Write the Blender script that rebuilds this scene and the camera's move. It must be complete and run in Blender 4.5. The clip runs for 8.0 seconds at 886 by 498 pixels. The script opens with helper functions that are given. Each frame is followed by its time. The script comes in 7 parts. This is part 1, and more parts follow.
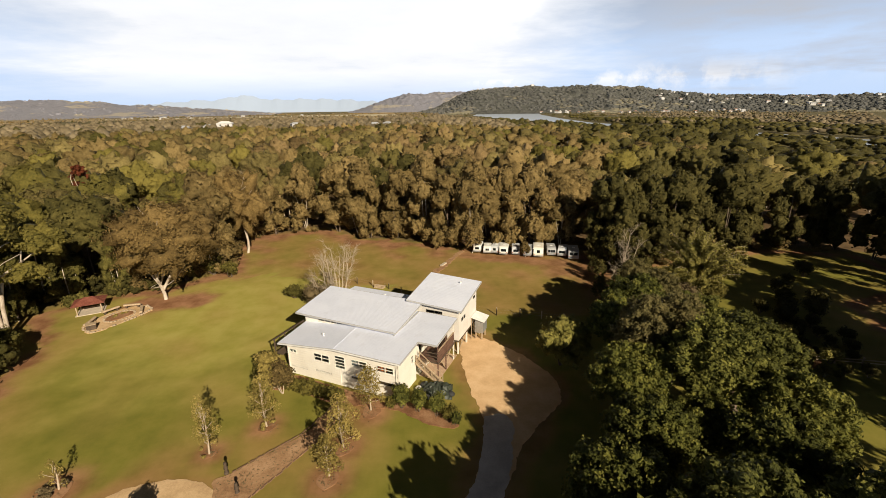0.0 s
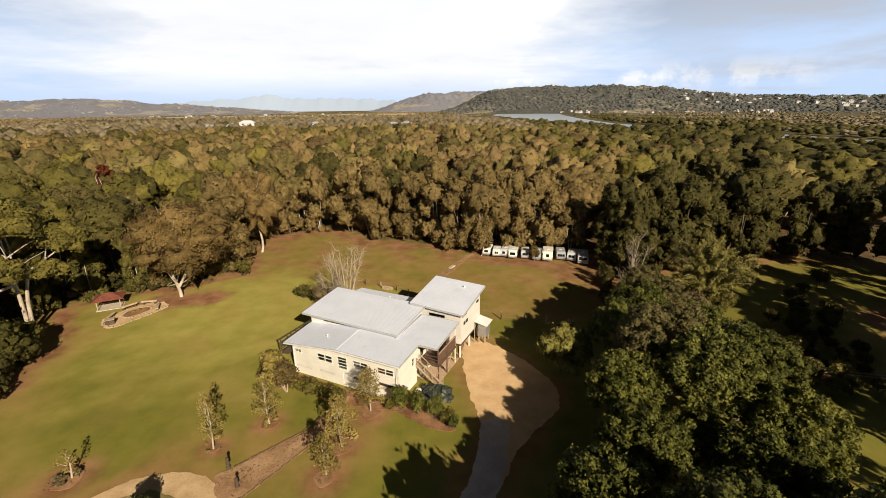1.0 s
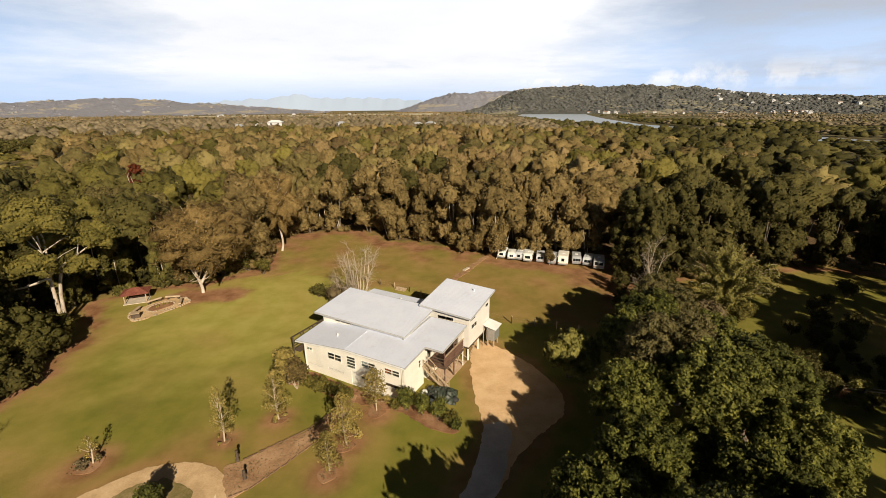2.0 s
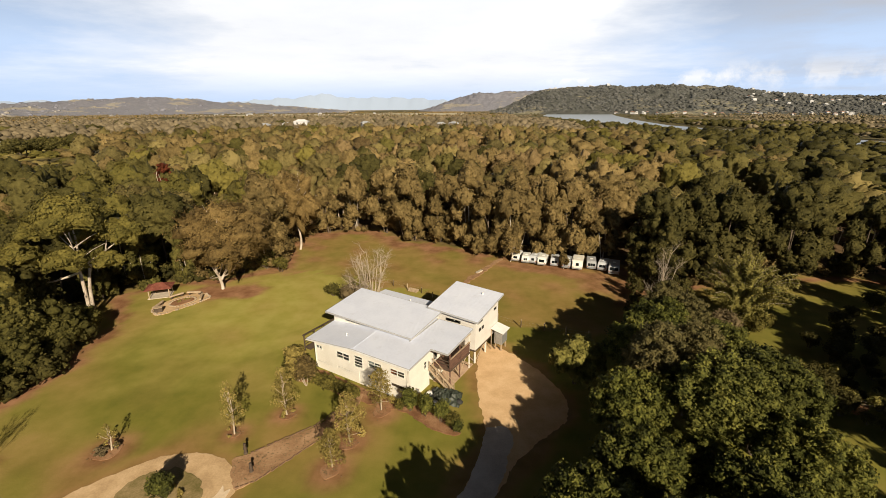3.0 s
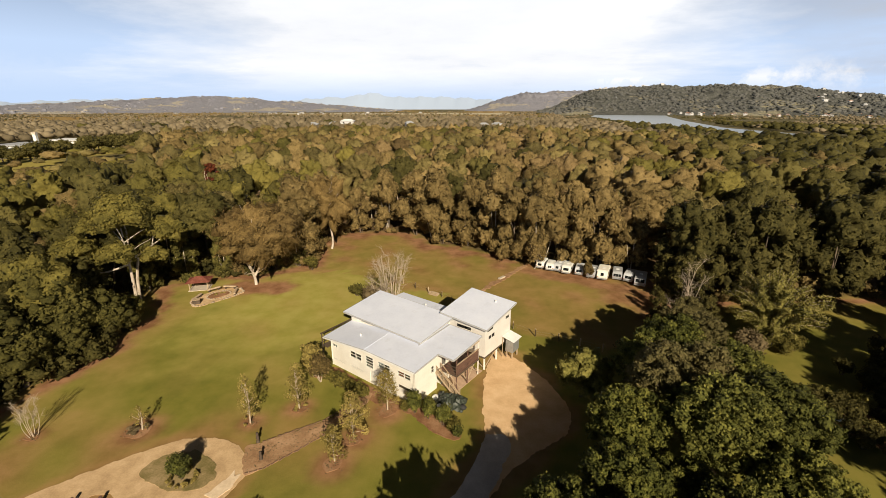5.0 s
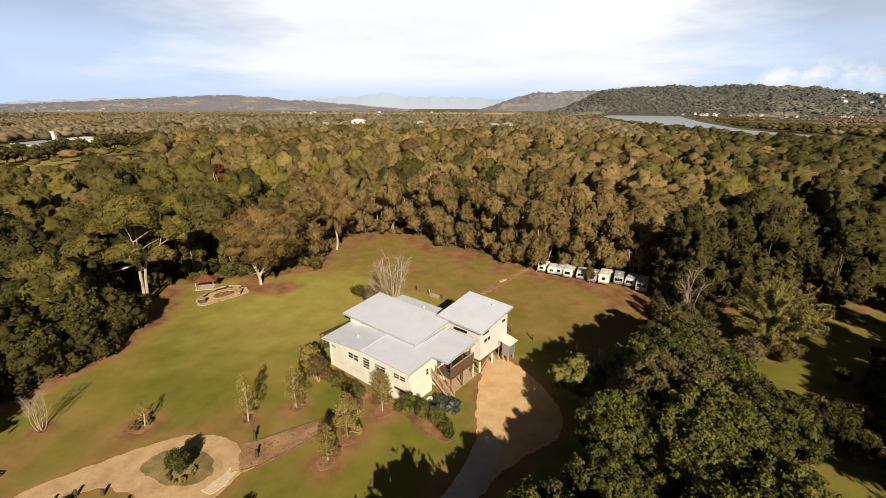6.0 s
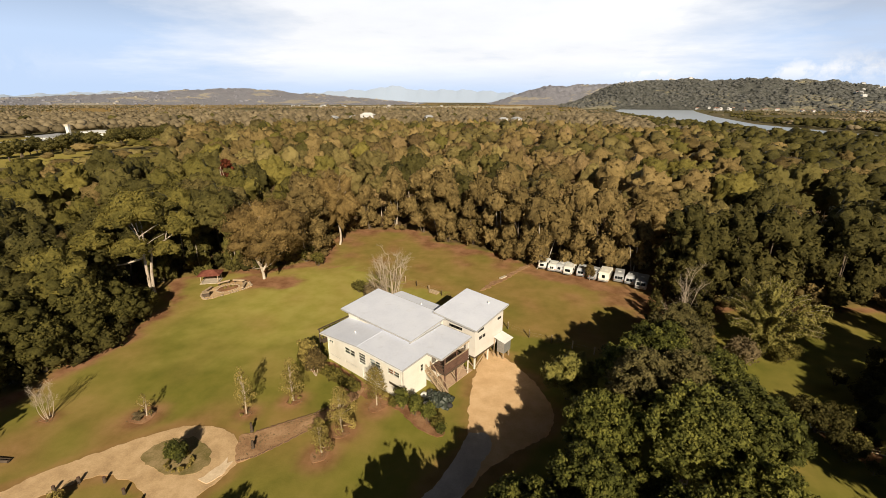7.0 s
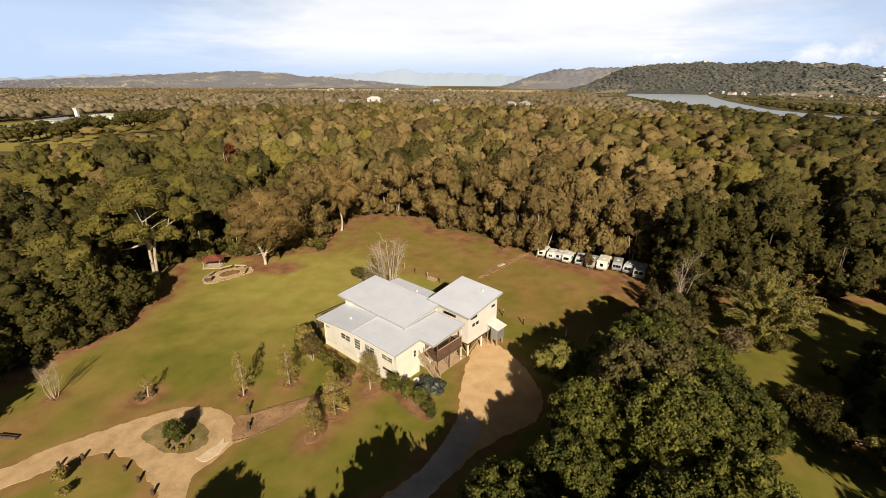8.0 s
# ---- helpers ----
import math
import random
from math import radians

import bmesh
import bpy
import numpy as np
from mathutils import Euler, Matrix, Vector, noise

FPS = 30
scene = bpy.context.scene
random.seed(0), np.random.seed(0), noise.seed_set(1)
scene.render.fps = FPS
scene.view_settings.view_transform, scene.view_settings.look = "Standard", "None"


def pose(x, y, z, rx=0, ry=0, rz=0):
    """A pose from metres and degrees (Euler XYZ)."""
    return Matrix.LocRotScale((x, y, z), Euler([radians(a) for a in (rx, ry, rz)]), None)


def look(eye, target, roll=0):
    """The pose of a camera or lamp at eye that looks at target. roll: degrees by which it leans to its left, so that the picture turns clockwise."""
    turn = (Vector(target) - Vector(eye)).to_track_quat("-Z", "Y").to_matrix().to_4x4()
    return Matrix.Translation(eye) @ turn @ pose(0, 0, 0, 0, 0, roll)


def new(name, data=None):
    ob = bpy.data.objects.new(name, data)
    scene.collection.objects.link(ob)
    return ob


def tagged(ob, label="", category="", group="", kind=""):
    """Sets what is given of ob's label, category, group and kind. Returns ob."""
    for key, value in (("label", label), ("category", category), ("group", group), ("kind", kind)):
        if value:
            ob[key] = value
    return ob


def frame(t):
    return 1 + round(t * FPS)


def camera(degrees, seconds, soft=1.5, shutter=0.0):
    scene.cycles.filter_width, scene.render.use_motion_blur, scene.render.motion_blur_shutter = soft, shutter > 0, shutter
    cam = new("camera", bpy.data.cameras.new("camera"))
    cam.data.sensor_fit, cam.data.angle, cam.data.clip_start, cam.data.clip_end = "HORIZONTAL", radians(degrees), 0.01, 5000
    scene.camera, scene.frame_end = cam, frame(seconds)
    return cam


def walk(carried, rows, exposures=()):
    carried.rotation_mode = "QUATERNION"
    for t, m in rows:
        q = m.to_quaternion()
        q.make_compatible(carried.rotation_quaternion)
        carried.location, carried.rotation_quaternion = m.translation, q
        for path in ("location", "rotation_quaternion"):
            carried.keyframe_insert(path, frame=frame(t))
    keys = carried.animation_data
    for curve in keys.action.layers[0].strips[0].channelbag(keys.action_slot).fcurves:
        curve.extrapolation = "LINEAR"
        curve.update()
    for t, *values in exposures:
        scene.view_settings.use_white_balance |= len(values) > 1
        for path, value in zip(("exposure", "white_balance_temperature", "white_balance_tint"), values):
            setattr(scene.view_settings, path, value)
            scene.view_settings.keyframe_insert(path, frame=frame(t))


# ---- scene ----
cam = camera(90.17, 8.0, soft=0.85)
PATH = [
    (0, (1.570, 0.632, 29.929), (1.6021, 2.5362, 29.3173), -0.77),
    (0.5, (2.465, 0.420, 30.297), (2.4519, 2.3244, 29.6848), -0.69),
    (1, (3.354, 0.189, 30.694), (3.3059, 2.0918, 30.0811), -0.60),
    (1.5, (4.193, -0.005, 31.010), (4.0962, 1.8967, 30.3970), -0.53),
    (3, (6.748, -0.443, 31.940), (6.4979, 1.4436, 31.3263), -0.28),
    (3.5, (7.662, -0.580, 32.260), (7.3699, 1.3003, 31.6459), -0.20),
    (4, (8.615, -0.684, 32.600), (8.2681, 1.1873, 31.9850), -0.14),
    (4.5, (9.556, -0.726, 32.947), (9.1580, 1.1351, 32.3321), -0.09),
    (6, (12.314, -0.929, 34.146), (11.8344, 0.9119, 33.5282), 0.18),
    (6.5, (13.219, -0.952, 34.486), (12.7187, 0.8830, 33.8665), 0.24),
    (7, (14.086, -0.927, 34.830), (13.5695, 0.8953, 34.1865), 0.28),
    (7.5, (14.968, -0.843, 35.154), (14.4392, 0.9621, 34.4743), 0.34),
    (8, (15.884, -0.831, 35.420), (15.3421, 0.9597, 34.7135), 0.41),
]
walk(cam, [(t, look(eye, target, roll)) for t, eye, target, roll in PATH], exposures=[(0.0, 0.47), (8.0, 0.46)])

# ---- light ----
SUN_AZ, SUN_EL = 153.0, 28.0          # degrees clockwise from +y, and above the horizon
world = bpy.data.worlds.new("sky")
scene.world = world
world.use_nodes = True
wt = world.node_tree
wt.nodes.clear()
w_out = wt.nodes.new("ShaderNodeOutputWorld")
w_bg = wt.nodes.new("ShaderNodeBackground")
w_sky = wt.nodes.new("ShaderNodeTexSky")
w_sky.sky_type = "NISHITA"
w_sky.sun_disc = False
w_sky.sun_elevation = radians(SUN_EL)
w_sky.sun_rotation = radians(SUN_AZ)
w_sky.air_density, w_sky.dust_density, w_sky.ozone_density = 1.0, 0.6, 1.5
SKY = 0.0335


def wnode(kind, **sockets):
    n = wt.nodes.new(kind)
    for key, v in sockets.items():
        s = n.inputs[key] if not key.startswith("i") else n.inputs[int(key[1:])]
        if isinstance(v, (int, float, tuple)):
            s.default_value = v
        else:
            wt.links.new(v, s)
    return n


def wmath(op, a, b=0.0):
    n = wnode("ShaderNodeMath", i0=a, i1=b)
    n.operation = op
    return n.outputs[0]


# clear sky above; pale haze and a bank of bright cloud low in the north
w_dir = wnode("ShaderNodeTexCoord").outputs["Generated"]
w_xyz = wnode("ShaderNodeSeparateXYZ", i0=w_dir)
w_up = wmath("MAXIMUM", w_xyz.outputs[2], 0.0)
w_den = wmath("ADD", w_up, 0.1)
w_flat = wnode("ShaderNodeCombineXYZ", i0=wmath("DIVIDE", w_xyz.outputs[0], w_den), i1=wmath("DIVIDE", w_xyz.outputs[1], w_den), i2=0.0)
w_noise = wnode("ShaderNodeTexNoise", Vector=w_flat.outputs[0], Scale=0.42, Detail=8.0, Roughness=0.6)
w_puff = wnode("ShaderNodeTexNoise", Vector=w_dir, Scale=11.0, Detail=7.0, Roughness=0.62)
w_dot = wnode("ShaderNodeVectorMath", i0=w_dir, i1=(math.sin(radians(-13)) * 0.98, math.cos(radians(-13)) * 0.98, 0.17))
w_dot.operation = "DOT_PRODUCT"
w_north = wnode("ShaderNodeMapRange", i0=w_dot.outputs["Value"], i1=0.76, i2=0.95, i3=0.0, i4=1.0).outputs[0]
w_cover = wmath("ADD", w_noise.outputs["Fac"], wmath("MULTIPLY", w_north, 0.5))
w_mask = wnode("ShaderNodeMapRange", i0=w_cover, i1=0.6, i2=0.92, i3=0.0, i4=1.0).outputs[0]
w_low = wnode("ShaderNodeMapRange", i0=w_up, i1=0.015, i2=0.07, i3=0.12, i4=1.0).outputs[0]
w_high = wnode("ShaderNodeMapRange", i0=w_up, i1=0.24, i2=0.42, i3=1.0, i4=0.0).outputs[0]
# puffs of cumulus just over the hills
w_band = wmath("MULTIPLY", wnode("ShaderNodeMapRange", i0=w_up, i1=0.02, i2=0.05, i3=0.0, i4=1.0).outputs[0], wnode("ShaderNodeMapRange", i0=w_up, i1=0.05, i2=0.085, i3=1.0, i4=0.0).outputs[0])
w_cumulus = wmath("MULTIPLY", w_band, wnode("ShaderNodeMapRange", i0=w_puff.outputs["Fac"], i1=0.45, i2=0.55, i3=0.0, i4=0.95).outputs[0])
w_east = wnode("ShaderNodeVectorMath", i0=w_dir, i1=(math.sin(radians(19)), math.cos(radians(19)), 0.06))
w_east.operation = "DOT_PRODUCT"
w_cumulus = wmath("MULTIPLY", w_cumulus, wnode("ShaderNodeMapRange", i0=w_east.outputs["Value"], i1=0.94, i2=0.98, i3=0.15, i4=1.0).outputs[0])
# a grey sheet of cloud higher up in the north-east
w_ne = wnode("ShaderNodeVectorMath", i0=w_dir, i1=(math.sin(radians(48)) * 0.95, math.cos(radians(48)) * 0.95, 0.3))
w_ne.operation = "DOT_PRODUCT"
w_grey = wmath("MULTIPLY", wnode("ShaderNodeMapRange", i0=w_ne.outputs["Value"], i1=0.86, i2=0.96, i3=0.0, i4=1.0).outputs[0],
               wnode("ShaderNodeMapRange", i0=wmath("ADD", w_noise.outputs["Fac"], wmath("MULTIPLY", w_up, 1.6)), i1=0.54, i2=0.72, i3=0.0, i4=0.9).outputs[0])
w_fac = wmath("MAXIMUM", wmath("MULTIPLY", wmath("MULTIPLY", w_mask, w_low), w_high), w_cumulus)
w_tone = wnode("ShaderNodeMapRange", i0=w_noise.outputs["Fac"], i1=0.35, i2=0.6, i3=0.88, i4=1.0).outputs[0]
w_cloud = wnode("ShaderNodeVectorMath", i0=(22.5, 22.8, 23.6), i1=(1.0, 1.0, 1.0))
w_cloud.operation = "SCALE"
wt.links.new(w_tone, w_cloud.inputs["Scale"])


def wmix(fac, a, b):
    n = wnode("ShaderNodeMix")
    n.data_type = "RGBA"
    for k, v in ((0, fac), (6, a), (7, b)):
        if isinstance(v, tuple):
            n.inputs[k].default_value = v
        else:
            wt.links.new(v, n.inputs[k])
    return n.outputs[2]


w_haze = wnode("ShaderNodeMapRange", i0=w_up, i1=0.1, i2=0.36, i3=0.95, i4=0.0).outputs[0]
w_clear = wnode("ShaderNodeVectorMath", i0=w_sky.outputs[0])
w_clear.operation = "SCALE"
w_clear.inputs["Scale"].default_value = 0.093
w_all = wmix(w_grey, wmix(w_fac, wmix(w_haze, w_clear.outputs[0], (13.3, 16.8, 22.6, 1.0)), w_cloud.outputs[0]), (11.6, 11.8, 12.6, 1.0))
w_bg.inputs["Strength"].default_value = SKY
wt.links.new(w_all, w_bg.inputs["Color"])
wt.links.new(w_bg.outputs[0], w_out.inputs["Surface"])

sun_data = bpy.data.lights.new("sun", "SUN")
sun_data.energy, sun_data.angle, sun_data.color = 5.0, radians(0.53), (1.0, 0.86, 0.65)
sun = new("sun", sun_data)
az, el = radians(SUN_AZ), radians(SUN_EL)
SUN_DIR = Vector((math.sin(az) * math.cos(el), math.cos(az) * math.cos(el), math.sin(el)))
sun.matrix_world = look(SUN_DIR * 300, (0, 0, 0))


# ---- materials ----
class Mat:
    """A node material, built step by step."""

    def __init__(self, name, rough=0.7, spec=0.3, metal=0.0):
        self.m = bpy.data.materials.new(name)
        self.m.use_nodes = True
        self.t = self.m.node_tree
        self.b = self.t.nodes["Principled BSDF"]
        self.b.inputs["Roughness"].default_value = rough
        self.b.inputs["Specular IOR Level"].default_value = spec
        self.b.inputs["Metallic"].default_value = metal
        self.at = self.t.nodes.new("ShaderNodeTexCoord").outputs["Object"]

    def node(self, kind, **props):
        n = self.t.nodes.new(kind)
        for key, value in props.items():
            if key == "operation":
                n.operation = value
            elif key == "data_type":
                n.data_type = value
            elif key == "blend_type":
                n.blend_type = value
        return n

    def link(self, a, b):
        self.t.links.new(a, b)

    def world_place(self):
        self.at = self.t.nodes.new("ShaderNodeNewGeometry").outputs["Position"]

    def noise(self, scale, detail=4.0, rough=0.6, stretch=None):
        n = self.node("ShaderNodeTexNoise")
        n.inputs["Scale"].default_value = scale
        n.inputs["Detail"].default_value = detail
        n.inputs["Roughness"].default_value = rough
        src = self.at
        if stretch:
            mp = self.node("ShaderNodeMapping")
            mp.inputs["Scale"].default_value = stretch
            self.link(src, mp.inputs["Vector"])
            src = mp.outputs[0]
        self.link(src, n.inputs["Vector"])
        return n.outputs["Fac"]

    def ramp(self, fac, stops):
        n = self.node("ShaderNodeValToRGB")
        e = n.color_ramp.elements
        while len(e) < len(stops):
            e.new(0.5)
        for k, (p, c) in enumerate(stops):
            e[k].position = p
            e[k].color = (*c, 1) if len(c) == 3 else c
        self.link(fac, n.inputs["Fac"])
        return n.outputs["Color"]

    def mix(self, fac, a, b, how="MIX"):
        n = self.node("ShaderNodeMix", data_type="RGBA", blend_type=how)
        ins = [n.inputs[0], n.inputs[6], n.inputs[7]]
        for sock, v in zip(ins, (fac, a, b)):
            if isinstance(v, (int, float)):
                sock.default_value = v
            elif isinstance(v, tuple):
                sock.default_value = (*v, 1)
            else:
                self.link(v, sock)
        return n.outputs[2]

    def attr(self, name):
        n = self.node("ShaderNodeAttribute")
        n.attribute_name = name
        return n.outputs["Fac"]

    def random(self):
        return self.node("ShaderNodeObjectInfo").outputs["Random"]

    def math(self, op, a, b):
        n = self.node("ShaderNodeMath", operation=op)
        for sock, v in zip(n.inputs, (a, b)):
            if isinstance(v, (int, float)):
                sock.default_value = v
            else:
                self.link(v, sock)
        return n.outputs[0]

    def color(self, c):
        s = self.b.inputs["Base Color"]
        if isinstance(c, tuple):
            s.default_value = (*c, 1)
        else:
            self.link(c, s)
        return self

    def bump(self, fac, strength=0.3, distance=0.02):
        n = self.node("ShaderNodeBump")
        n.inputs["Strength"].default_value = strength
        n.inputs["Distance"].default_value = distance
        self.link(fac, n.inputs["Height"])
        self.link(n.outputs[0], self.b.inputs["Normal"])
        return self


def worn(name, a, b, scale=1.5, fine=14.0, rough=0.7, spec=0.3, metal=0.0, bump=0.2, stretch=None):
    """Two tones, mottled at two scales, with a fine relief."""
    m = Mat(name, rough, spec, metal)
    big, small = m.noise(scale, 4, stretch=stretch), m.noise(fine, 5, stretch=stretch)
    f = m.math("ADD", m.math("MULTIPLY", big, 0.65), m.math("MULTIPLY", small, 0.35))
    m.color(m.ramp(f, [(0.36, a), (0.64, b)]))
    m.bump(small, bump, 0.02)
    return m.m


def leaf(name, dark, mid, light, rough=0.6):
    """Foliage: tone by tree, by clump and by leaf sprays, with a leafy relief."""
    m = Mat(name, rough, 0.12)
    m.world_place()
    sprays = m.noise(1.9, 5, 0.75)
    f = m.math("ADD", m.math("MULTIPLY", m.attr("tint"), 0.6), m.math("MULTIPLY", m.noise(0.8, 3), 0.24))
    # strong spray tone, set to suggest lit tips and shaded gaps by colour
    f = m.math("ADD", f, m.math("MULTIPLY", m.math("SUBTRACT", sprays, 0.36), 0.95))
    f = m.math("ADD", f, m.math("MULTIPLY", m.math("SUBTRACT", m.random(), 0.5), 0.2))
    base = m.ramp(f, [(0.2, dark), (0.52, mid), (0.82, light)])
    m.color(base)
    m.bump(sprays, 1.0, 0.4)
    tr = m.node("ShaderNodeBsdfTranslucent")
    m.link(base, tr.inputs["Color"])
    mx = m.node("ShaderNodeMixShader")
    mx.inputs[0].default_value = 0.2
    out = m.t.nodes["Material Output"]
    m.link(m.b.outputs[0], mx.inputs[1])
    m.link(tr.outputs[0], mx.inputs[2])
    m.link(mx.outputs[0], out.inputs["Surface"])
    return m.m


M_EUC = leaf("gum_leaves", (0.075, 0.054, 0.02), (0.184, 0.132, 0.05), (0.322, 0.23, 0.092))
M_SAGE = leaf("olive_gum_leaves", (0.062, 0.05, 0.019), (0.158, 0.126, 0.044), (0.288, 0.226, 0.082))
M_GREEN = leaf("green_leaves", (0.05, 0.046, 0.013), (0.13, 0.112, 0.027), (0.232, 0.192, 0.046))
M_FIG = leaf("glossy_leaves", (0.036, 0.04, 0.011), (0.108, 0.113, 0.026), (0.26, 0.25, 0.056), 0.5)
M_MANGO = leaf("bright_glossy_leaves", (0.038, 0.043, 0.011), (0.108, 0.115, 0.025), (0.262, 0.252, 0.054), 0.5)
M_YARDLEAF = leaf("yellow_green_leaves", (0.082, 0.08, 0.021), (0.2, 0.184, 0.046), (0.335, 0.296, 0.082))
M_PINE = leaf("dark_needles", (0.028, 0.026, 0.008), (0.076, 0.067, 0.019), (0.152, 0.128, 0.038))
M_LAUREL = leaf("dark_olive_leaves", (0.036, 0.035, 0.01), (0.095, 0.085, 0.022), (0.185, 0.16, 0.042))
M_OLIVE = leaf("grey_leaves", (0.08, 0.072, 0.028), (0.142, 0.122, 0.046), (0.205, 0.17, 0.068))
M_BAMBOO = leaf("bamboo_leaves", (0.12, 0.115, 0.03), (0.24, 0.212, 0.056), (0.36, 0.31, 0.095))
# greyer and lighter than the near gums: distance haze put into leaf colour
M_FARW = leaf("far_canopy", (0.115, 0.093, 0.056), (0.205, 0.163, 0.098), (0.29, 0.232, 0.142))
M_BROWN_GUM = leaf("brown_gum_leaves", (0.082, 0.057, 0.025), (0.202, 0.139, 0.06), (0.345, 0.241, 0.108))
M_LAWNGUM = leaf("sunlit_gum_leaves", (0.092, 0.062, 0.023), (0.205, 0.138, 0.05), (0.345, 0.234, 0.086))
M_RED = leaf("red_leaves", (0.09, 0.025, 0.012), (0.13, 0.035, 0.016), (0.17, 0.05, 0.02))
M_DRY = leaf("dry_leaves", (0.13, 0.1, 0.05), (0.2, 0.15, 0.08), (0.26, 0.2, 0.11))
M_SAPL = leaf("sapling_leaves", (0.15, 0.118, 0.033), (0.31, 0.242, 0.07), (0.46, 0.355, 0.112))
M_BARK = worn("pale_bark", (0.28, 0.22, 0.16), (0.6, 0.53, 0.44), 0.8, 5, 0.85, 0.2, bump=0.5, stretch=(2, 2, 0.6))
M_DBARK = worn("dark_bark", (0.07, 0.05, 0.035), (0.17, 0.13, 0.095), 0.8, 6, 0.9, 0.2, bump=0.6, stretch=(3, 3, 0.5))
M_TWIG = worn("bare_twigs", (0.34, 0.27, 0.19), (0.52, 0.43, 0.33), 0.8, 6, 0.85, 0.2, bump=0.3)


# ---- mesh tools ----
def tri_mesh(name, V, F, mats, mi=None, tint=None):
    V, F = np.asarray(V, np.float32), np.asarray(F, np.int32)
    me = bpy.data.meshes.new(name)
    me.vertices.add(len(V))
    me.vertices.foreach_set("co", V.ravel())
    me.loops.add(3 * len(F))
    me.loops.foreach_set("vertex_index", F.ravel())
    me.polygons.add(len(F))
    me.polygons.foreach_set("loop_start", np.arange(0, 3 * len(F), 3, dtype=np.int32))
    for m in mats:
        me.materials.append(m)
    if mi is not None:
        me.polygons.foreach_set("material_index", np.asarray(mi, np.int32))
    if tint is not None:
        me.attributes.new("tint", "FLOAT", "POINT").data.foreach_set("value", np.asarray(tint, np.float32))
        me.polygons.foreach_set("use_smooth", np.ones(len(F), bool))
    me.update(calc_edges=True)
    return me


def join(parts):
    """Vertices, triangles and tints of several pieces as one."""
    V, F, T, n = [], [], [], 0
    for v, f, t in parts:
        V.append(v)
        F.append(f + n)
        T.append(t)
        n += len(v)
    return np.concatenate(V), np.concatenate(F), np.concatenate(T)


def unit(a):
    return a / np.maximum(np.linalg.norm(a, axis=-1, keepdims=True), 1e-9)


def cards(r, at, normal, size, tint, long=1.5):
    """Leaf sprays: a bent kite at each place."""
    n = len(at)
    side = unit(np.cross(normal, r.normal(size=(n, 3))))
    up = np.cross(normal, side)
    s = size[:, None]
    V = np.stack([at - up * s * 0.5 * long, at + side * s * 0.45 + normal * s * 0.12,
                  at + up * s * 0.5 * long, at - side * s * 0.45 - normal * s * 0.08], 1).reshape(-1, 3)
    k = np.arange(n)[:, None] * 4
    F = np.concatenate([k + [0, 1, 3], k + [1, 2, 3]], 0)
    return V, F, np.repeat(tint, 4)


def ico(sub):
    bm = bmesh.new()
    bmesh.ops.create_icosphere(bm, subdivisions=sub, radius=1)
    bm.verts.ensure_lookup_table()
    v = np.array([q.co[:] for q in bm.verts])
    f = np.array([[q.index for q in p.verts] for p in bm.faces])
    bm.free()
    return v, f


ICO = {1: ico(1), 2: ico(2), 3: ico(3), 4: ico(4)}


def blobs(r, at, rad, tint, sub=1, rough=0.25):
    v, f = ICO[sub]
    n = len(at)
    V = at[:, None] + rad[:, None] * v[None] * (1 + r.uniform(-rough, rough, (n, len(v), 1)))
    F = f[None] + np.arange(n)[:, None, None] * len(v)
    return V.reshape(-1, 3), F.reshape(-1, 3), np.repeat(tint, len(v))


def tube(pts, radii, sides=6, tint=0.5):
    pts = np.asarray(pts, float)
    n = len(pts)
    d = unit(np.gradient(pts, axis=0))
    a = unit(np.cross(d, np.array([0.31, 0.95, 0.07])))
    b = np.cross(d, a)
    an = np.linspace(0, 2 * math.pi, sides, endpoint=False)
    V = pts[:, None] + np.asarray(radii)[:, None, None] * (a[:, None] * np.cos(an)[None, :, None] + b[:, None] * np.sin(an)[None, :, None])
    F = []
    for i in range(n - 1):
        for j in range(sides):
            p, q = i * sides + j, i * sides + (j + 1) % sides
            F += [(p, q, p + sides), (q, q + sides, p + sides)]
    return V.reshape(-1, 3), np.array(F), np.full(n * sides, tint)


def bent(a, b, r, sag=0.12, n=5):
    a, b = np.asarray(a, float), np.asarray(b, float)
    t = np.linspace(0, 1, n)[:, None]
    L = np.linalg.norm(b - a)
    return a + (b - a) * t + np.sin(math.pi * t) * r.normal(size=3) * L * sag


def clump_leaves(r, c, rad, per, size, tint, up=0.25, long=1.5, ruffle=0.5, middle=None):
    """Leaf sprays spread over the skin of each clump."""
    n = len(c)
    d = unit(r.normal(size=(n * per, 3)) + [0, 0, up])
    R = np.repeat(rad, per, 0)
    at = np.repeat(c, per, 0) + d * R * r.uniform(0.66, 1.16, (n * per, 1))
    if middle is not None:
        d = unit(d + 0.7 * unit(at - middle))
    nor = unit(d + r.normal(size=d.shape) * ruffle)
    t = np.clip(np.repeat(tint, per) + r.normal(size=n * per) * 0.1, 0, 1)
    return cards(r, at, nor, size * r.uniform(0.65, 1.35, n * per), t, long)


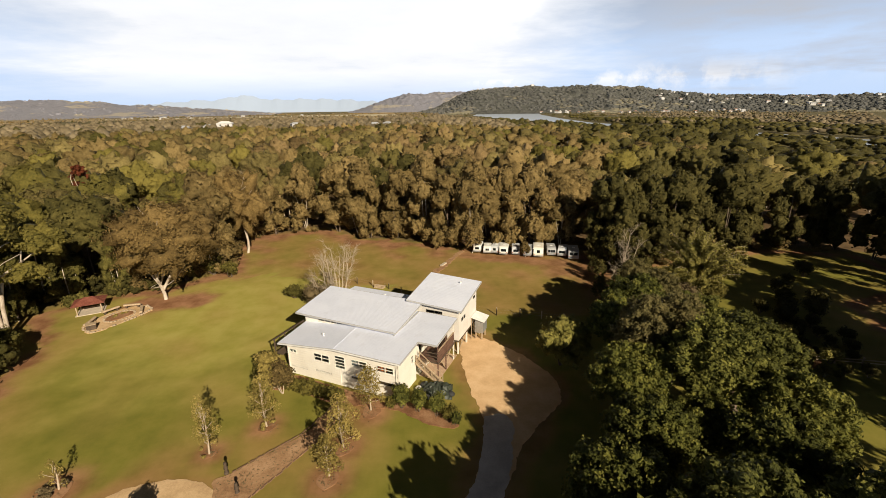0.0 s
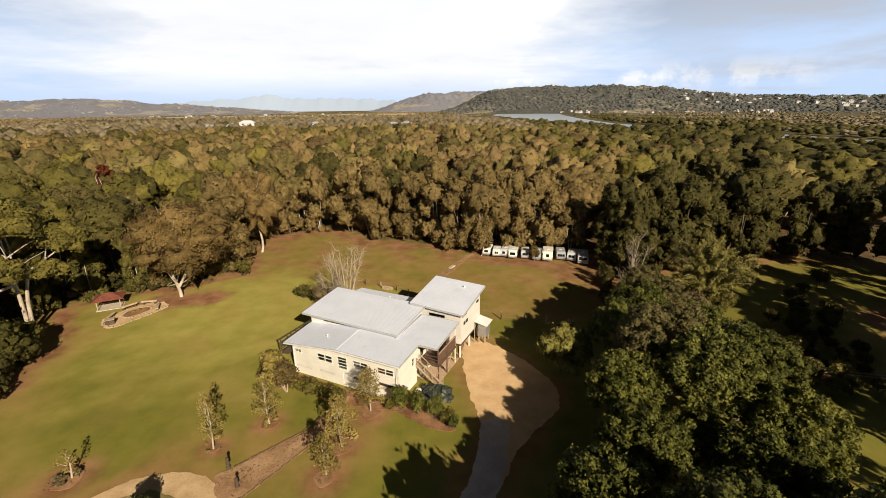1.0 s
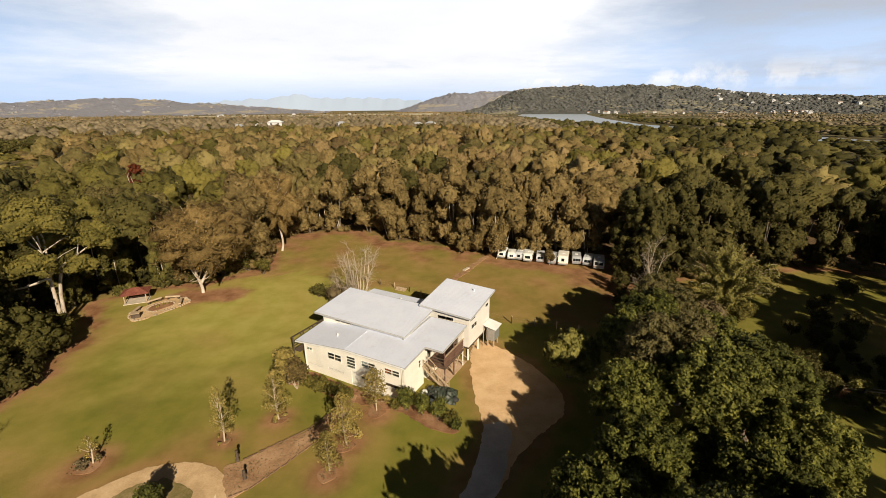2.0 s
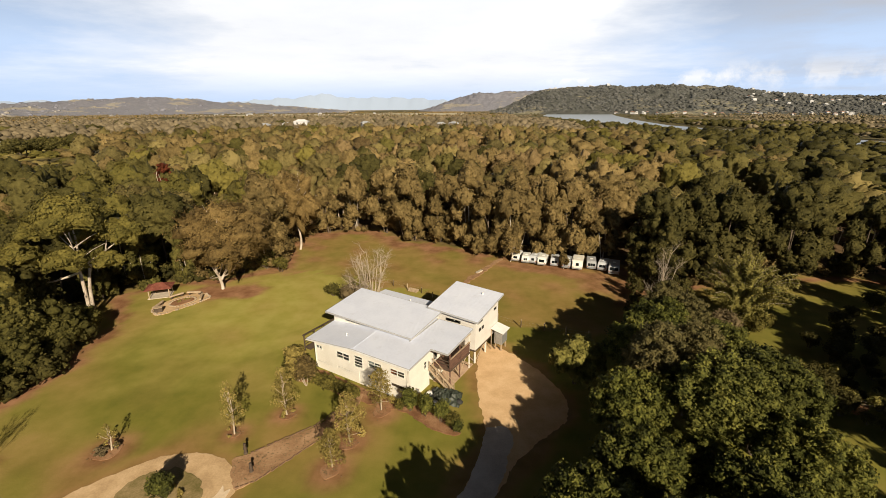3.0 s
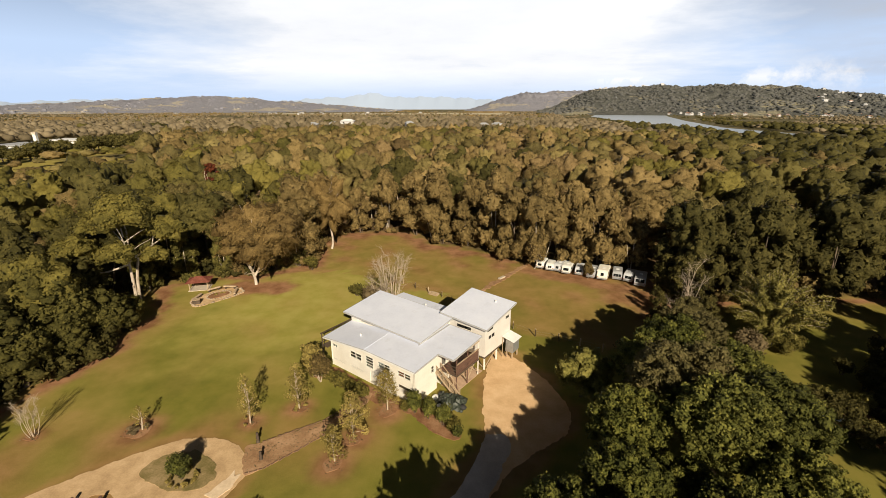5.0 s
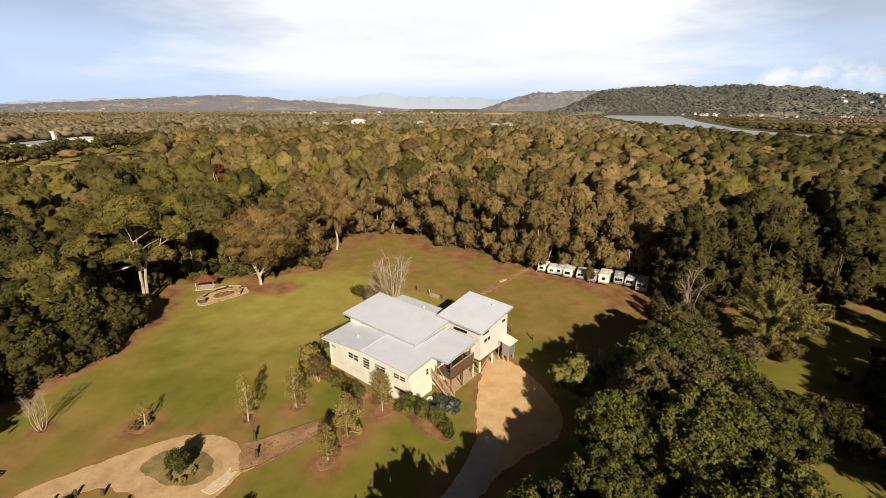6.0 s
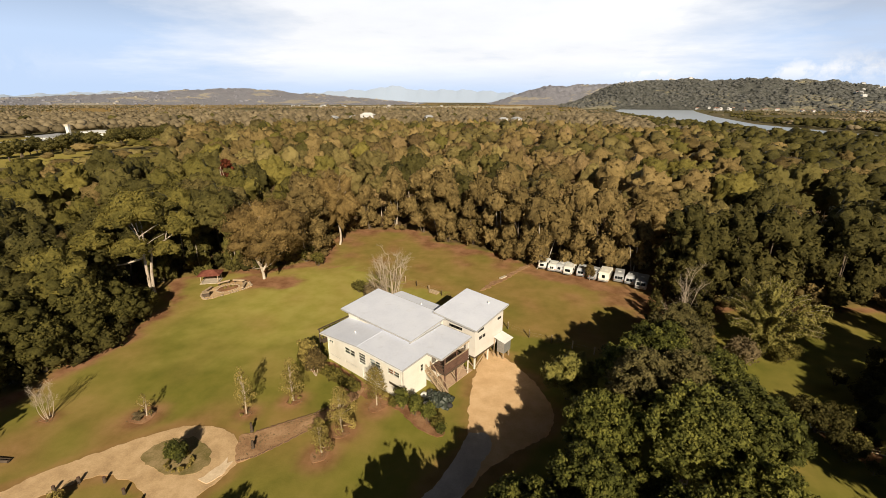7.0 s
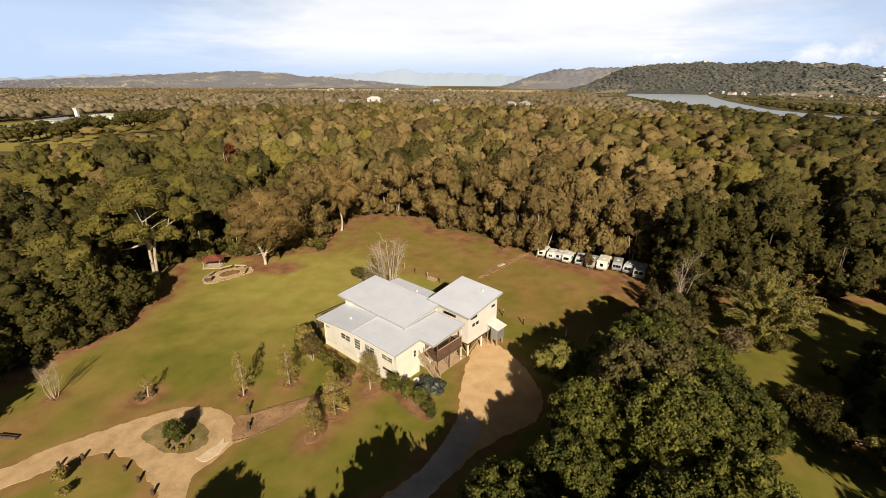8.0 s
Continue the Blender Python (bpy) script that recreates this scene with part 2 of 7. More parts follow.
def head(r, a, b, c, lobes, leaves, size, core=3, sigma=0.42, depth=0.34, cut=-0.75, tone=0.13):
    """A crown round the origin, half axes a, b, c: many lobes heaped into one mass, its skin broken into leaf sprays."""
    k = np.arange(lobes) + 0.5
    z = 1 - (1 - cut) * k / lobes
    an = k * 2.39996 + r.uniform(-0.5, 0.5, lobes)
    q = np.sqrt(np.maximum(1 - z * z, 0))
    L = unit(np.stack([q * np.cos(an), q * np.sin(an), z], 1) + r.normal(size=(lobes, 3)) * 0.12)
    reach = r.uniform(0.3, 1.0, lobes)
    tint = np.clip(r.normal(0.5, tone, lobes), 0, 1)
    ax = np.array([a, b, c])

    def skin(d):
        g = np.exp(-((np.arccos(np.clip(d @ L.T, -1, 1)) / sigma) ** 2)) * reach
        j = g.argmax(1)
        return 1 - depth + depth * g.max(1) / 0.85, j

    v, f = ICO[core]
    R, j = skin(v)
    R = R * (1 + r.uniform(-0.13, 0.1, len(v)) * (1.0 if core > 3 else 1.7))
    # core a little darker than the skin: crown shade put into its tint
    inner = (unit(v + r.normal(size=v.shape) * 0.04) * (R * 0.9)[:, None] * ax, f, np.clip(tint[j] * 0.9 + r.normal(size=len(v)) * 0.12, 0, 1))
    d = unit(r.normal(size=(leaves, 3)))
    d[:, 2] = np.where(d[:, 2] < cut, -d[:, 2], d[:, 2])
    R, j = skin(d)
    out = R * r.uniform(0.89, 1.02, leaves) + (r.uniform(size=leaves) < 0.08) * r.uniform(0.0, 0.12, leaves)
    at = d * out[:, None] * ax
    nor = unit(unit(at - L[j] * 0.55 * ax) + 0.4 * unit(d / ax) + r.normal(size=(leaves, 3)) * 0.2)
    t = np.clip(tint[j] + r.normal(size=leaves) * 0.1, 0, 1)
    return [inner, cards(r, at, nor, size * r.uniform(0.6, 1.4, leaves), t, 1.4)]


def gum(seed, h, w, clumps=60, per=44, size=0.42, base=0.36, limbs=9, trunk=0.3, core=1, lean=0.04, flat=0.75, split=1.05):
    """A gum tree: forked pale trunk and limbs, a ragged crown of leaf clumps."""
    r = np.random.default_rng(seed)
    t = np.sort(r.uniform(0, 1, clumps)) ** 0.9
    prof = np.sin(math.pi * np.clip(0.16 + 0.78 * t, 0, 1)) ** 0.75
    ang = np.arange(clumps) * 2.4 + r.uniform(-0.5, 0.5, clumps)
    rr = w * 0.5 * prof * np.sqrt(r.uniform(0.12, 1.0, clumps)) * 0.82
    rad0 = w * r.uniform(0.62, 1.05, clumps) / clumps ** 0.5
    c = np.stack([rr * np.cos(ang), rr * np.sin(ang), h * base + (h * (1 - base) - rad0 * 0.7) * t], 1)
    rad = np.stack([rad0, rad0, rad0 * flat], 1)
    tint = np.clip(r.normal(0.5, 0.13, clumps), 0, 1)
    leaves = [clump_leaves(r, c, rad, per, size, tint, 0.25, 1.4, 0.4, np.array([0, 0, h * (0.35 + base * 0.4)]))]
    if core:
        # inner clumps tinted darker, standing in for shade inside the crown
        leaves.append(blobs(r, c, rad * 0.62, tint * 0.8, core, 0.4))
    fork = np.array([r.normal() * h * lean, r.normal() * h * lean, h * base * split])
    top = np.array([fork[0] * 1.6, fork[1] * 1.6, h * 0.86])
    stem = bent((0, 0, -0.3), fork, r, 0.04)
    wood = [tube(stem, np.linspace(trunk * 1.25, trunk * 0.85, 5), 8), tube(bent(fork, top, r, 0.06), np.linspace(trunk * 0.8, trunk * 0.12, 5), 6)]
    order = r.permutation(clumps)[:limbs]
    for i in order:
        f = r.uniform(0.0, 0.5)
        start = fork + (top - fork) * f * (c[i][2] > h * 0.6)
        wood.append(tube(bent(start, c[i], r, 0.1), np.linspace(trunk * 0.42, 0.03, 5), 5))
    return join(wood), join(leaves)


def dome(seed, h, w, clumps=140, per=56, size=0.24, base=0.15, trunk=0.4, core=1):
    """A dense broad tree: many leaf clumps on a lumpy dome down to near the ground."""
    r = np.random.default_rng(seed)
    k = np.arange(clumps) + 0.5
    z = 1 - 1.12 * k / clumps
    ang = k * 2.39996
    s = np.sqrt(np.maximum(1 - z * z, 0))
    d = np.stack([s * np.cos(ang), s * np.sin(ang), z], 1)
    lump = r.uniform(0.7, 1.1, clumps)[:, None]
    mid = h * (0.5 + base * 0.3)
    c = d * lump * [w * 0.42, w * 0.42, h - mid - 0.6] + [0, 0, mid]
    rad0 = w * r.uniform(0.7, 1.15, clumps) / clumps ** 0.5 * 0.95
    rad = np.stack([rad0, rad0, rad0 * 0.85], 1)
    tint = np.clip(r.normal(0.5, 0.15, clumps), 0, 1)
    low = np.maximum(c[:, 2], 0.8)
    c[:, 2] = low
    # darker cores and a dark middle put the inner shade into colour
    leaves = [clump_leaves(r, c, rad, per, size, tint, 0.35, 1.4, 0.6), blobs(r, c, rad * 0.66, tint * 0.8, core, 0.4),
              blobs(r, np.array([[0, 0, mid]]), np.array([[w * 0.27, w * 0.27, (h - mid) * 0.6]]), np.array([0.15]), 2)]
    wood = [tube(bent((0, 0, -0.3), (0, 0, mid), r, 0.05), np.linspace(trunk, trunk * 0.6, 5), 8)]
    for i in r.permutation(clumps)[:8]:
        wood.append(tube(bent((0, 0, mid * 0.6), c[i], r, 0.08), np.linspace(trunk * 0.4, 0.04, 5), 5))
    return join(wood), join(leaves)


def plant(name, wood, leaves, m_wood, m_leaf, spots, label, category="tree", group="", leafname="crown", woodname="trunk"):
    """Plants with one shape: each an Empty at its base over its trunk and crown. spots: x, y, turn, scale."""
    mw = tri_mesh(woodname, *wood[:2], [m_wood])
    ml = tri_mesh(leafname, *leaves[:2], [m_leaf], tint=leaves[2]) if leaves is not None else None
    made = []
    for x, y, turn, s in spots:
        root = new(name)
        root.matrix_world = pose(x, y, 0.0, 0, 0, turn) @ Matrix.Diagonal((s, s, s, 1))
        root.empty_display_size = 0.5
        tagged(root, label, category, group)
        for nm, me in ((woodname, mw), (leafname, ml)):
            if me:
                ob = new(nm, me)
                ob.parent = root
        made.append(root)
    return made


def inside(x, y, poly):
    x, y = np.asarray(x, float), np.asarray(y, float)
    hit = np.zeros(x.shape, bool)
    for (x1, y1), (x2, y2) in zip(poly, poly[1:] + poly[:1]):
        cross = ((y1 > y) != (y2 > y)) & (x < (x2 - x1) * (y - y1) / (y2 - y1 + 1e-12) + x1)
        hit ^= cross
    return hit


def line_distance(x, y, pts):
    x, y = np.asarray(x, float), np.asarray(y, float)
    best = np.full(x.shape, 1e9)
    for (x1, y1), (x2, y2) in zip(pts, pts[1:]):
        dx, dy = x2 - x1, y2 - y1
        t = np.clip(((x - x1) * dx + (y - y1) * dy) / (dx * dx + dy * dy), 0, 1)
        best = np.minimum(best, np.hypot(x - x1 - t * dx, y - y1 - t * dy))
    return best


# ---- the plan ----
CLEARING = [(-50, -30), (-50, 24), (-48.5, 31), (-48, 37), (-48.2, 42), (-50, 47), (-51, 54), (-55, 58), (-60, 64), (-52, 71), (-46, 73), (-42, 77),
            (-37, 82), (-43, 97), (-41, 105), (-27, 111), (-18, 101), (-5, 98.5), (7, 93), (31, 88), (36, 78), (60, 86), (72, 88), (86, 85), (86, 66),
            (66, 62), (60, 40), (58, 10), (40, -30)]
RIVER = [(640, 60), (430, 190), (335, 330), (292, 580), (238, 800), (240, 1150), (258, 1600), (300, 1860)]
RIVER_WIDE = [60, 50, 48, 62, 80, 140, 230, 240]
# pasture left of the woodland, and pale fields on the far plain
FIELDS = [[(-176, 50), (-182, 88), (-196, 118), (-212, 148), (-228, 184), (-246, 234), (-264, 244), (-272, 190), (-258, 140), (-330, 60)], [(-264, 140), (-330, 60), (-470, 150), (-460, 420), (-360, 390), (-290, 250)]]
for b0, b1, d0, d1 in ((-26, -13, 1950, 2300), (-36, -24, 2080, 2330), (-17, -5, 1960, 2350), (-42, -36, 1100, 1420)):
    FIELDS.append([(8 + d * math.sin(radians(b)), d * math.cos(radians(b))) for b, d in ((b0, d0), (b0 - 1, d1), (b1, d1 * 1.03), (b1 + 1, d0 * 0.97))])


def river_gap(x, y):
    """Metres from the river's bank (below 0: in the water)."""
    x, y = np.asarray(x, float), np.asarray(y, float)
    best = np.full(x.shape, 1e9)
    for (x1, y1), (x2, y2), a, b in zip(RIVER, RIVER[1:], RIVER_WIDE, RIVER_WIDE[1:]):
        dx, dy = x2 - x1, y2 - y1
        t = np.clip(((x - x1) * dx + (y - y1) * dy) / (dx * dx + dy * dy), 0, 1)
        best = np.minimum(best, np.hypot(x - x1 - t * dx, y - y1 - t * dy) - (a + (b - a) * t) / 2)
    return best


# ---- ground ----
def ground_material():
    m = Mat("grass_and_soil", 0.9, 0.15)
    m.world_place()
    big, mid, fine = m.noise(0.055, 4), m.noise(0.35, 5), m.noise(5.0, 6, 0.7)
    f = m.math("ADD", m.math("MULTIPLY", big, 0.5), m.math("MULTIPLY", mid, 0.5))
    lawn = m.ramp(f, [(0.36, (0.135, 0.138, 0.022)), (0.5, (0.185, 0.174, 0.03)), (0.64, (0.235, 0.205, 0.044))])
    dry = m.ramp(f, [(0.36, (0.225, 0.158, 0.042)), (0.5, (0.29, 0.194, 0.062)), (0.64, (0.35, 0.222, 0.085))])
    soil = m.ramp(mid, [(0.35, (0.19, 0.09, 0.042)), (0.65, (0.34, 0.18, 0.095))])
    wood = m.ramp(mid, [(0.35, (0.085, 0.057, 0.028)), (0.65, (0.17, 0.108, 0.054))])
    wild = m.ramp(big, [(0.4, (0.085, 0.074, 0.032)), (0.6, (0.15, 0.125, 0.058))])
    pale_grass = m.ramp(mid, [(0.35, (0.32, 0.29, 0.06)), (0.65, (0.39, 0.342, 0.092))])
    stubble = m.ramp(big, [(0.4, (0.4, 0.35, 0.23)), (0.6, (0.52, 0.46, 0.33))])
    c = m.mix(m.attr("pale"), lawn, pale_grass)
    c = m.mix(m.attr("dry"), c, dry)
    c = m.mix(m.attr("soil"), c, soil)
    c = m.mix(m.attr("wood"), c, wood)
    c = m.mix(m.attr("wild"), c, wild)
    c = m.mix(m.attr("stubble"), c, stubble)
    c = m.mix(m.math("MULTIPLY", fine, 0.5), c, (0.5, 0.5, 0.5), "OVERLAY")
    m.color(c)
    m.bump(fine, 0.5, 0.05)
    return m.m


def smooth(d, a, b):
    t = np.clip((d - a) / (b - a), 0, 1)
    return t * t * (3 - 2 * t)


def field(x, y, scale, seed):
    """Cheap smooth noise, about -1 to 1."""
    r = np.random.default_rng(seed)
    out = np.zeros(np.shape(x))
    for k in range(7):
        a, p = r.uniform(0, 2 * math.pi), r.uniform(0, 2 * math.pi)
        q = r.uniform(0.6, 1.9) / scale
        out = out + np.sin((x * math.cos(a) + y * math.sin(a)) * q * 2 * math.pi + p)
    return out / 3.0


# young trees and their mulch: x, y, radius
BEDS = [(-19.5, 33.8, 0.75), (-15.5, 37.3, 0.95), (-5.5, 39.2, 1.2), (-7.3, 34.0, 1.1), (-7.9, 30.6, 1.2), (-30.6, 30.0, 1.5), (-40.6, 26.6, 0.8)]
YARD = [(5.2, 55.0), (8.2, 53.6), (12.0, 49.6), (14.8, 44.6), (14.6, 40.2), (11.4, 36.6), (9.2, 33.5), (6.6, 28.4), (4.6, 23.5), (2, 16), (0, 6), (-3.5, 6),
        (-1.6, 16), (0.4, 23.0), (2.4, 26.4), (4.6, 30.2), (6.0, 35.0), (5.9, 38.7), (5.2, 41.8), (4.6, 46.8), (4.6, 52.0)]
DRIVE = [(6.3, 38.0), (8.2, 38.2), (9.0, 36.6), (8.3, 34.2), (7.9, 31.4), (6.9, 28.8), (4.9, 24.4), (2.2, 17), (0.2, 6), (-3.2, 6), (-1.2, 16), (1.0, 23.2), (2.9, 26.8), (4.6, 30.4), (5.5, 34.0), (5.9, 36.8)]
ROAD = [(-60, 6), (-46, 10), (-38, 14.5), (-34.4, 17.8), (-32.4, 21.5), (-29.4, 25.2), (-26.8, 28.3), (-23.9, 30.3), (-20.4, 30.9), (-17.4, 29.9), (-15.6, 27.6), (-15.6, 24.9),
        (-16.0, 22.6), (-14.4, 20.0), (-12.5, 15), (-12, 6), (-16, 6), (-16.6, 14), (-17.2, 19.6), (-19.9, 21.2), (-22.2, 22.2), (-24.6, 22.5), (-27.3, 22.1), (-29.4, 19.7), (-31.7, 16.3),
        (-36, 11), (-45, 6), (-60, 2)]
ISLAND = [(-25.2, 25.2), (-25.4, 26.8), (-24.0, 28.3), (-22.4, 28.9), (-20.2, 28.3), (-18.5, 27.2), (-17.9, 26.0), (-18.6, 24.9), (-20.2, 24.2), (-22.6, 24.3)]
PATH_BED = [(-17.6, 30.4), (-16.4, 31.4), (-14.6, 33.2), (-11.6, 36.0), (-10.4, 38.4), (-9.4, 41.5), (-8.2, 41.6), (-8.8, 38.0), (-9.8, 35.4), (-12.4, 31.2), (-14.3, 28.4), (-15.6, 27.4)]
PADDOCK = [(-41, 76), (-30, 80), (-18, 77), (-6, 71), (6, 63), (20, 58), (40, 70), (36, 90), (7, 96), (-18, 104), (-27, 114), (-44, 108)]


def ground():
    # fine near the house, coarser outwards to the horizon
    xs = np.concatenate([-np.geomspace(4800, 72, 56), np.arange(-70, 90.1, 0.8), np.geomspace(92, 4800, 44)])
    ys = np.concatenate([-np.geomspace(4800, 32, 26), np.arange(-30, 116.1, 0.8), np.geomspace(118, 4900, 84)])
    X, Y = np.meshgrid(xs, ys)
    Z = np.where(river_gap(X, Y) < 0, -1.2, 0.0)
    nx, ny = len(xs), len(ys)
    i = np.arange(ny - 1)[:, None] * nx + np.arange(nx - 1)[None]
    i = i.ravel()
    F = np.concatenate([np.stack([i, i + 1, i + nx + 1], 1), np.stack([i, i + nx + 1, i + nx], 1)])
    me = tri_mesh("ground", np.stack([X, Y, Z], -1).reshape(-1, 3), F, [ground_material()])
    x, y = X.ravel(), Y.ravel()
    wob = field(x, y, 9, 5) * 1.6 + field(x, y, 3, 6) * 0.6
    clear = inside(x + wob * 0.5, y + wob * 0.5, CLEARING)
    edge = line_distance(x, y, CLEARING + CLEARING[:1])
    n1 = field(x, y, 14, 7)
    dry = np.clip(smooth(edge, 9, 2) * 0.35 + 0.1 + n1 * 0.2, 0, 1)
    pad = inside(x + wob, y + wob, PADDOCK)
    dry = np.where(pad, np.clip(0.78 + n1 * 0.24, 0, 1), dry)
    worn_path = smooth(line_distance(x, y, [(-60, 19), (-42, 22), (-30, 27), (-24, 29.5)]) + wob * 0.8, 6.5, 1.0) * np.clip(0.55 + n1 * 0.5, 0, 1) * (y < 45)
    front = np.clip(smooth(line_distance(x, y, [(-60, 22), (-36, 23), (-19, 30), (-8, 37)]), 9, 1.5) * 0.6 + n1 * 0.3, 0, 1)
    dry = np.maximum(dry, front * (y < 45))
    soil = smooth(edge + wob * 0.5, 2.2, 0.2) * (y > 24)
    # thin worn grass along the gravel
    verge = np.minimum(line_distance(x, y, ROAD + ROAD[:1]), line_distance(x, y, YARD + YARD[:1])) + wob * 0.45
    dry = np.maximum(dry, smooth(verge, 2.4, 0.4) * 0.95)
    soil = np.maximum(soil, smooth(verge, 1.2, 0.0) * 0.45)
    soil = np.maximum(soil, pad * np.clip(smooth(edge + wob * 1.4, 10, 0) * 0.9 + (n1 - 0.5) * 0.5, 0, 1) * (x < 33))
    soil = np.maximum(soil, worn_path * 0.4)
    soil = np.maximum(soil, smooth(line_distance(x, y, [(-45.5, 66.5), (-38.5, 69.0)]) + wob * 0.5, 4.4, 2.2))
    soil = np.maximum(soil, smooth(line_distance(x, y, [(8, 89.0), (22, 84.6), (31, 81.5), (33, 77)]) + wob * 0.5, 3.6, 1.2) * 0.9)
    soil = np.maximum(soil, smooth(line_distance(x, y, [(24.5, 79.5), (28.5, 76.5), (29.5, 71)]) + wob * 0.9, 5.0, 0.5) * 0.85)
    for px, py, ps in BEDS:
        soil = np.maximum(soil, smooth(np.hypot(x - px, y - py) + wob * 0.15, ps * 2.0 + 0.7, ps * 0.8) * 0.92)
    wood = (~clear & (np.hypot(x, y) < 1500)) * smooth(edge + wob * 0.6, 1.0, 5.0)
    wild = (np.hypot(x, y - 40) > 260).astype(float)
    stubble = np.zeros(len(x))
    for f in FIELDS:
        wood = np.where(inside(x, y, f), 0.0, wood)
        dry = np.where(inside(x, y, f), 0.35, dry)
        wild = np.where(inside(x, y, f), 0.0, wild)
    for f in FIELDS[2:]:
        stubble = np.where(inside(x, y, f), 1.0, stubble)
    bearing, far = np.degrees(np.arctan2(x - 8, y)), np.hypot(x, y)
    plain = (far > 1350) & (field(x, y, 700, 33) > 0.1) & (bearing < 1)
    wild, wood, dry = np.where(plain, 0.0, wild), np.where(plain, 0.0, wood), np.where(plain, 1.0, dry)
    pasture = inside(x, y, FIELDS[0]) | inside(x, y, FIELDS[1])
    # back lawn and pasture are mixed towards a paler, yellower tone
    pale = np.clip(pasture * 0.8 + smooth(np.hypot((x + 30) * 0.8, y - 66) + wob * 2, 32, 6) * 0.95 + n1 * 0.12, 0, 1)
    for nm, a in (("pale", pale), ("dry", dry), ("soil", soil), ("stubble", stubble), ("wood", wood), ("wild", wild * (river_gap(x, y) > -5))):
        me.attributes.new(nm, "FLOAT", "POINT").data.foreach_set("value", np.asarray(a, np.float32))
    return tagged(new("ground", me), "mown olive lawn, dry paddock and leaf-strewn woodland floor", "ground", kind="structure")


ground()


# ---- drives and paths ----
from mathutils.geometry import delaunay_2d_cdt


def sheet(name, outline, z, material, label, category, rough=0.35, seed=1, thick=0.06, step=0.3):
    """A thin slab with an uneven outline, lying on the ground."""
    r = np.random.default_rng(seed)
    pts = []
    n = len(outline)
    P = [Vector((*p, 0)) for p in outline]
    for k in range(n):
        p0, p1, p2, p3 = P[k - 1], P[k], P[(k + 1) % n], P[(k + 2) % n]
        m = max(1, int((p2 - p1).length / step))
        for j in range(m):
            t = j / m
            q = 0.5 * ((2 * p1) + (p2 - p0) * t + (2 * p0 - 5 * p1 + 4 * p2 - p3) * t * t + (3 * p1 - p0 - 3 * p2 + p3) * t ** 3)
            nz = noise.noise_vector(Vector((q.x * 0.9, q.y * 0.9, seed))) * 0.8 + noise.noise_vector(Vector((q.x * 2.7, q.y * 2.7, seed))) * 0.5
            pts.append((q.x + nz.x * rough + r.normal() * 0.02, q.y + nz.y * rough + r.normal() * 0.02))
    got = delaunay_2d_cdt([Vector(p) for p in pts], [], [list(range(len(pts)))], 1, 1e-4)
    bm = bmesh.new()
    top = [bm.verts.new((p.x, p.y, z)) for p in got[0]]
    for f in got[2]:
        bm.faces.new([top[i] for i in f])
    bmesh.ops.recalc_face_normals(bm, faces=bm.faces)
    if sum(f.normal.z for f in bm.faces) < 0:
        bmesh.ops.reverse_faces(bm, faces=bm.faces[:])
    rim = [e for e in bm.edges if len(e.link_faces) == 1]
    low = bmesh.ops.extrude_edge_only(bm, edges=rim)["geom"]
    for v in low:
        if isinstance(v, bmesh.types.BMVert):
            v.co.z -= thick
    me = bpy.data.meshes.new(name)
    bm.to_mesh(me)
    bm.free()
    me.materials.append(material)
    return tagged(new(name, me), label, category, kind="structure")


def sand_material(name, a, b, c):
    m = Mat(name, 0.9, 0.15)
    m.world_place()
    mid, fine = m.noise(0.45, 5), m.noise(6, 6, 0.7)
    f = m.math("ADD", m.math("MULTIPLY", mid, 0.65), m.math("MULTIPLY", fine, 0.35))
    m.color(m.ramp(f, [(0.38, a), (0.5, b), (0.62, c)]))
    m.bump(fine, 0.4, 0.04)
    return m.m


M_SAND = sand_material("decomposed_granite", (0.575, 0.375, 0.2), (0.66, 0.445, 0.245), (0.73, 0.515, 0.3))
M_GRAVEL = sand_material("compacted_gravel", (0.42, 0.285, 0.155), (0.54, 0.375, 0.21), (0.64, 0.46, 0.275))
M_EARTH = sand_material("bare_earth", (0.23, 0.13, 0.07), (0.34, 0.205, 0.11), (0.45, 0.285, 0.165))
M_MULCH = sand_material("bark_mulch", (0.16, 0.078, 0.038), (0.25, 0.13, 0.066), (0.34, 0.2, 0.11))

sheet("driveway", YARD, 0.03, M_SAND, "pale sandy gravel turning yard", "driveway", 0.32, 2)
M_METAL = sand_material("blue_metal_gravel", (0.47, 0.41, 0.36), (0.58, 0.51, 0.45), (0.68, 0.61, 0.55))
sheet("driveway", DRIVE, 0.045, M_METAL, "pale grey gravel driveway between shaded verges", "driveway", 0.25, 23)
sheet("road", ROAD, 0.03, M_GRAVEL, "pale compacted gravel loop road", "road", 0.25, 3)
M_WEEDY = sand_material("weedy_earth", (0.15, 0.125, 0.042), (0.25, 0.19, 0.085), (0.36, 0.265, 0.14))
sheet("garden_bed", ISLAND, 0.06, M_WEEDY, "weedy earth island in the gravel loop", "garden bed", 0.4, 4)
sheet("path", PATH_BED, 0.07, M_EARTH, "brown earth garden path with brick edging", "path", 0.2, 5)
M_PALESAND = sand_material("pale_sand", (0.6, 0.46, 0.31), (0.72, 0.57, 0.4), (0.82, 0.68, 0.5))
sheet("sand_patch", [(-17.5, 24.5), (-17.0, 25.6), (-16.7, 26.5), (-16.7, 27.5), (-16.3, 27.0), (-15.7, 27.1), (-15.9, 26.3), (-15.8, 25.3), (-16.5, 24.4)], 0.085, M_PALESAND, "spill of pale sand beside the gravel loop", "sand", 0.35, 31)


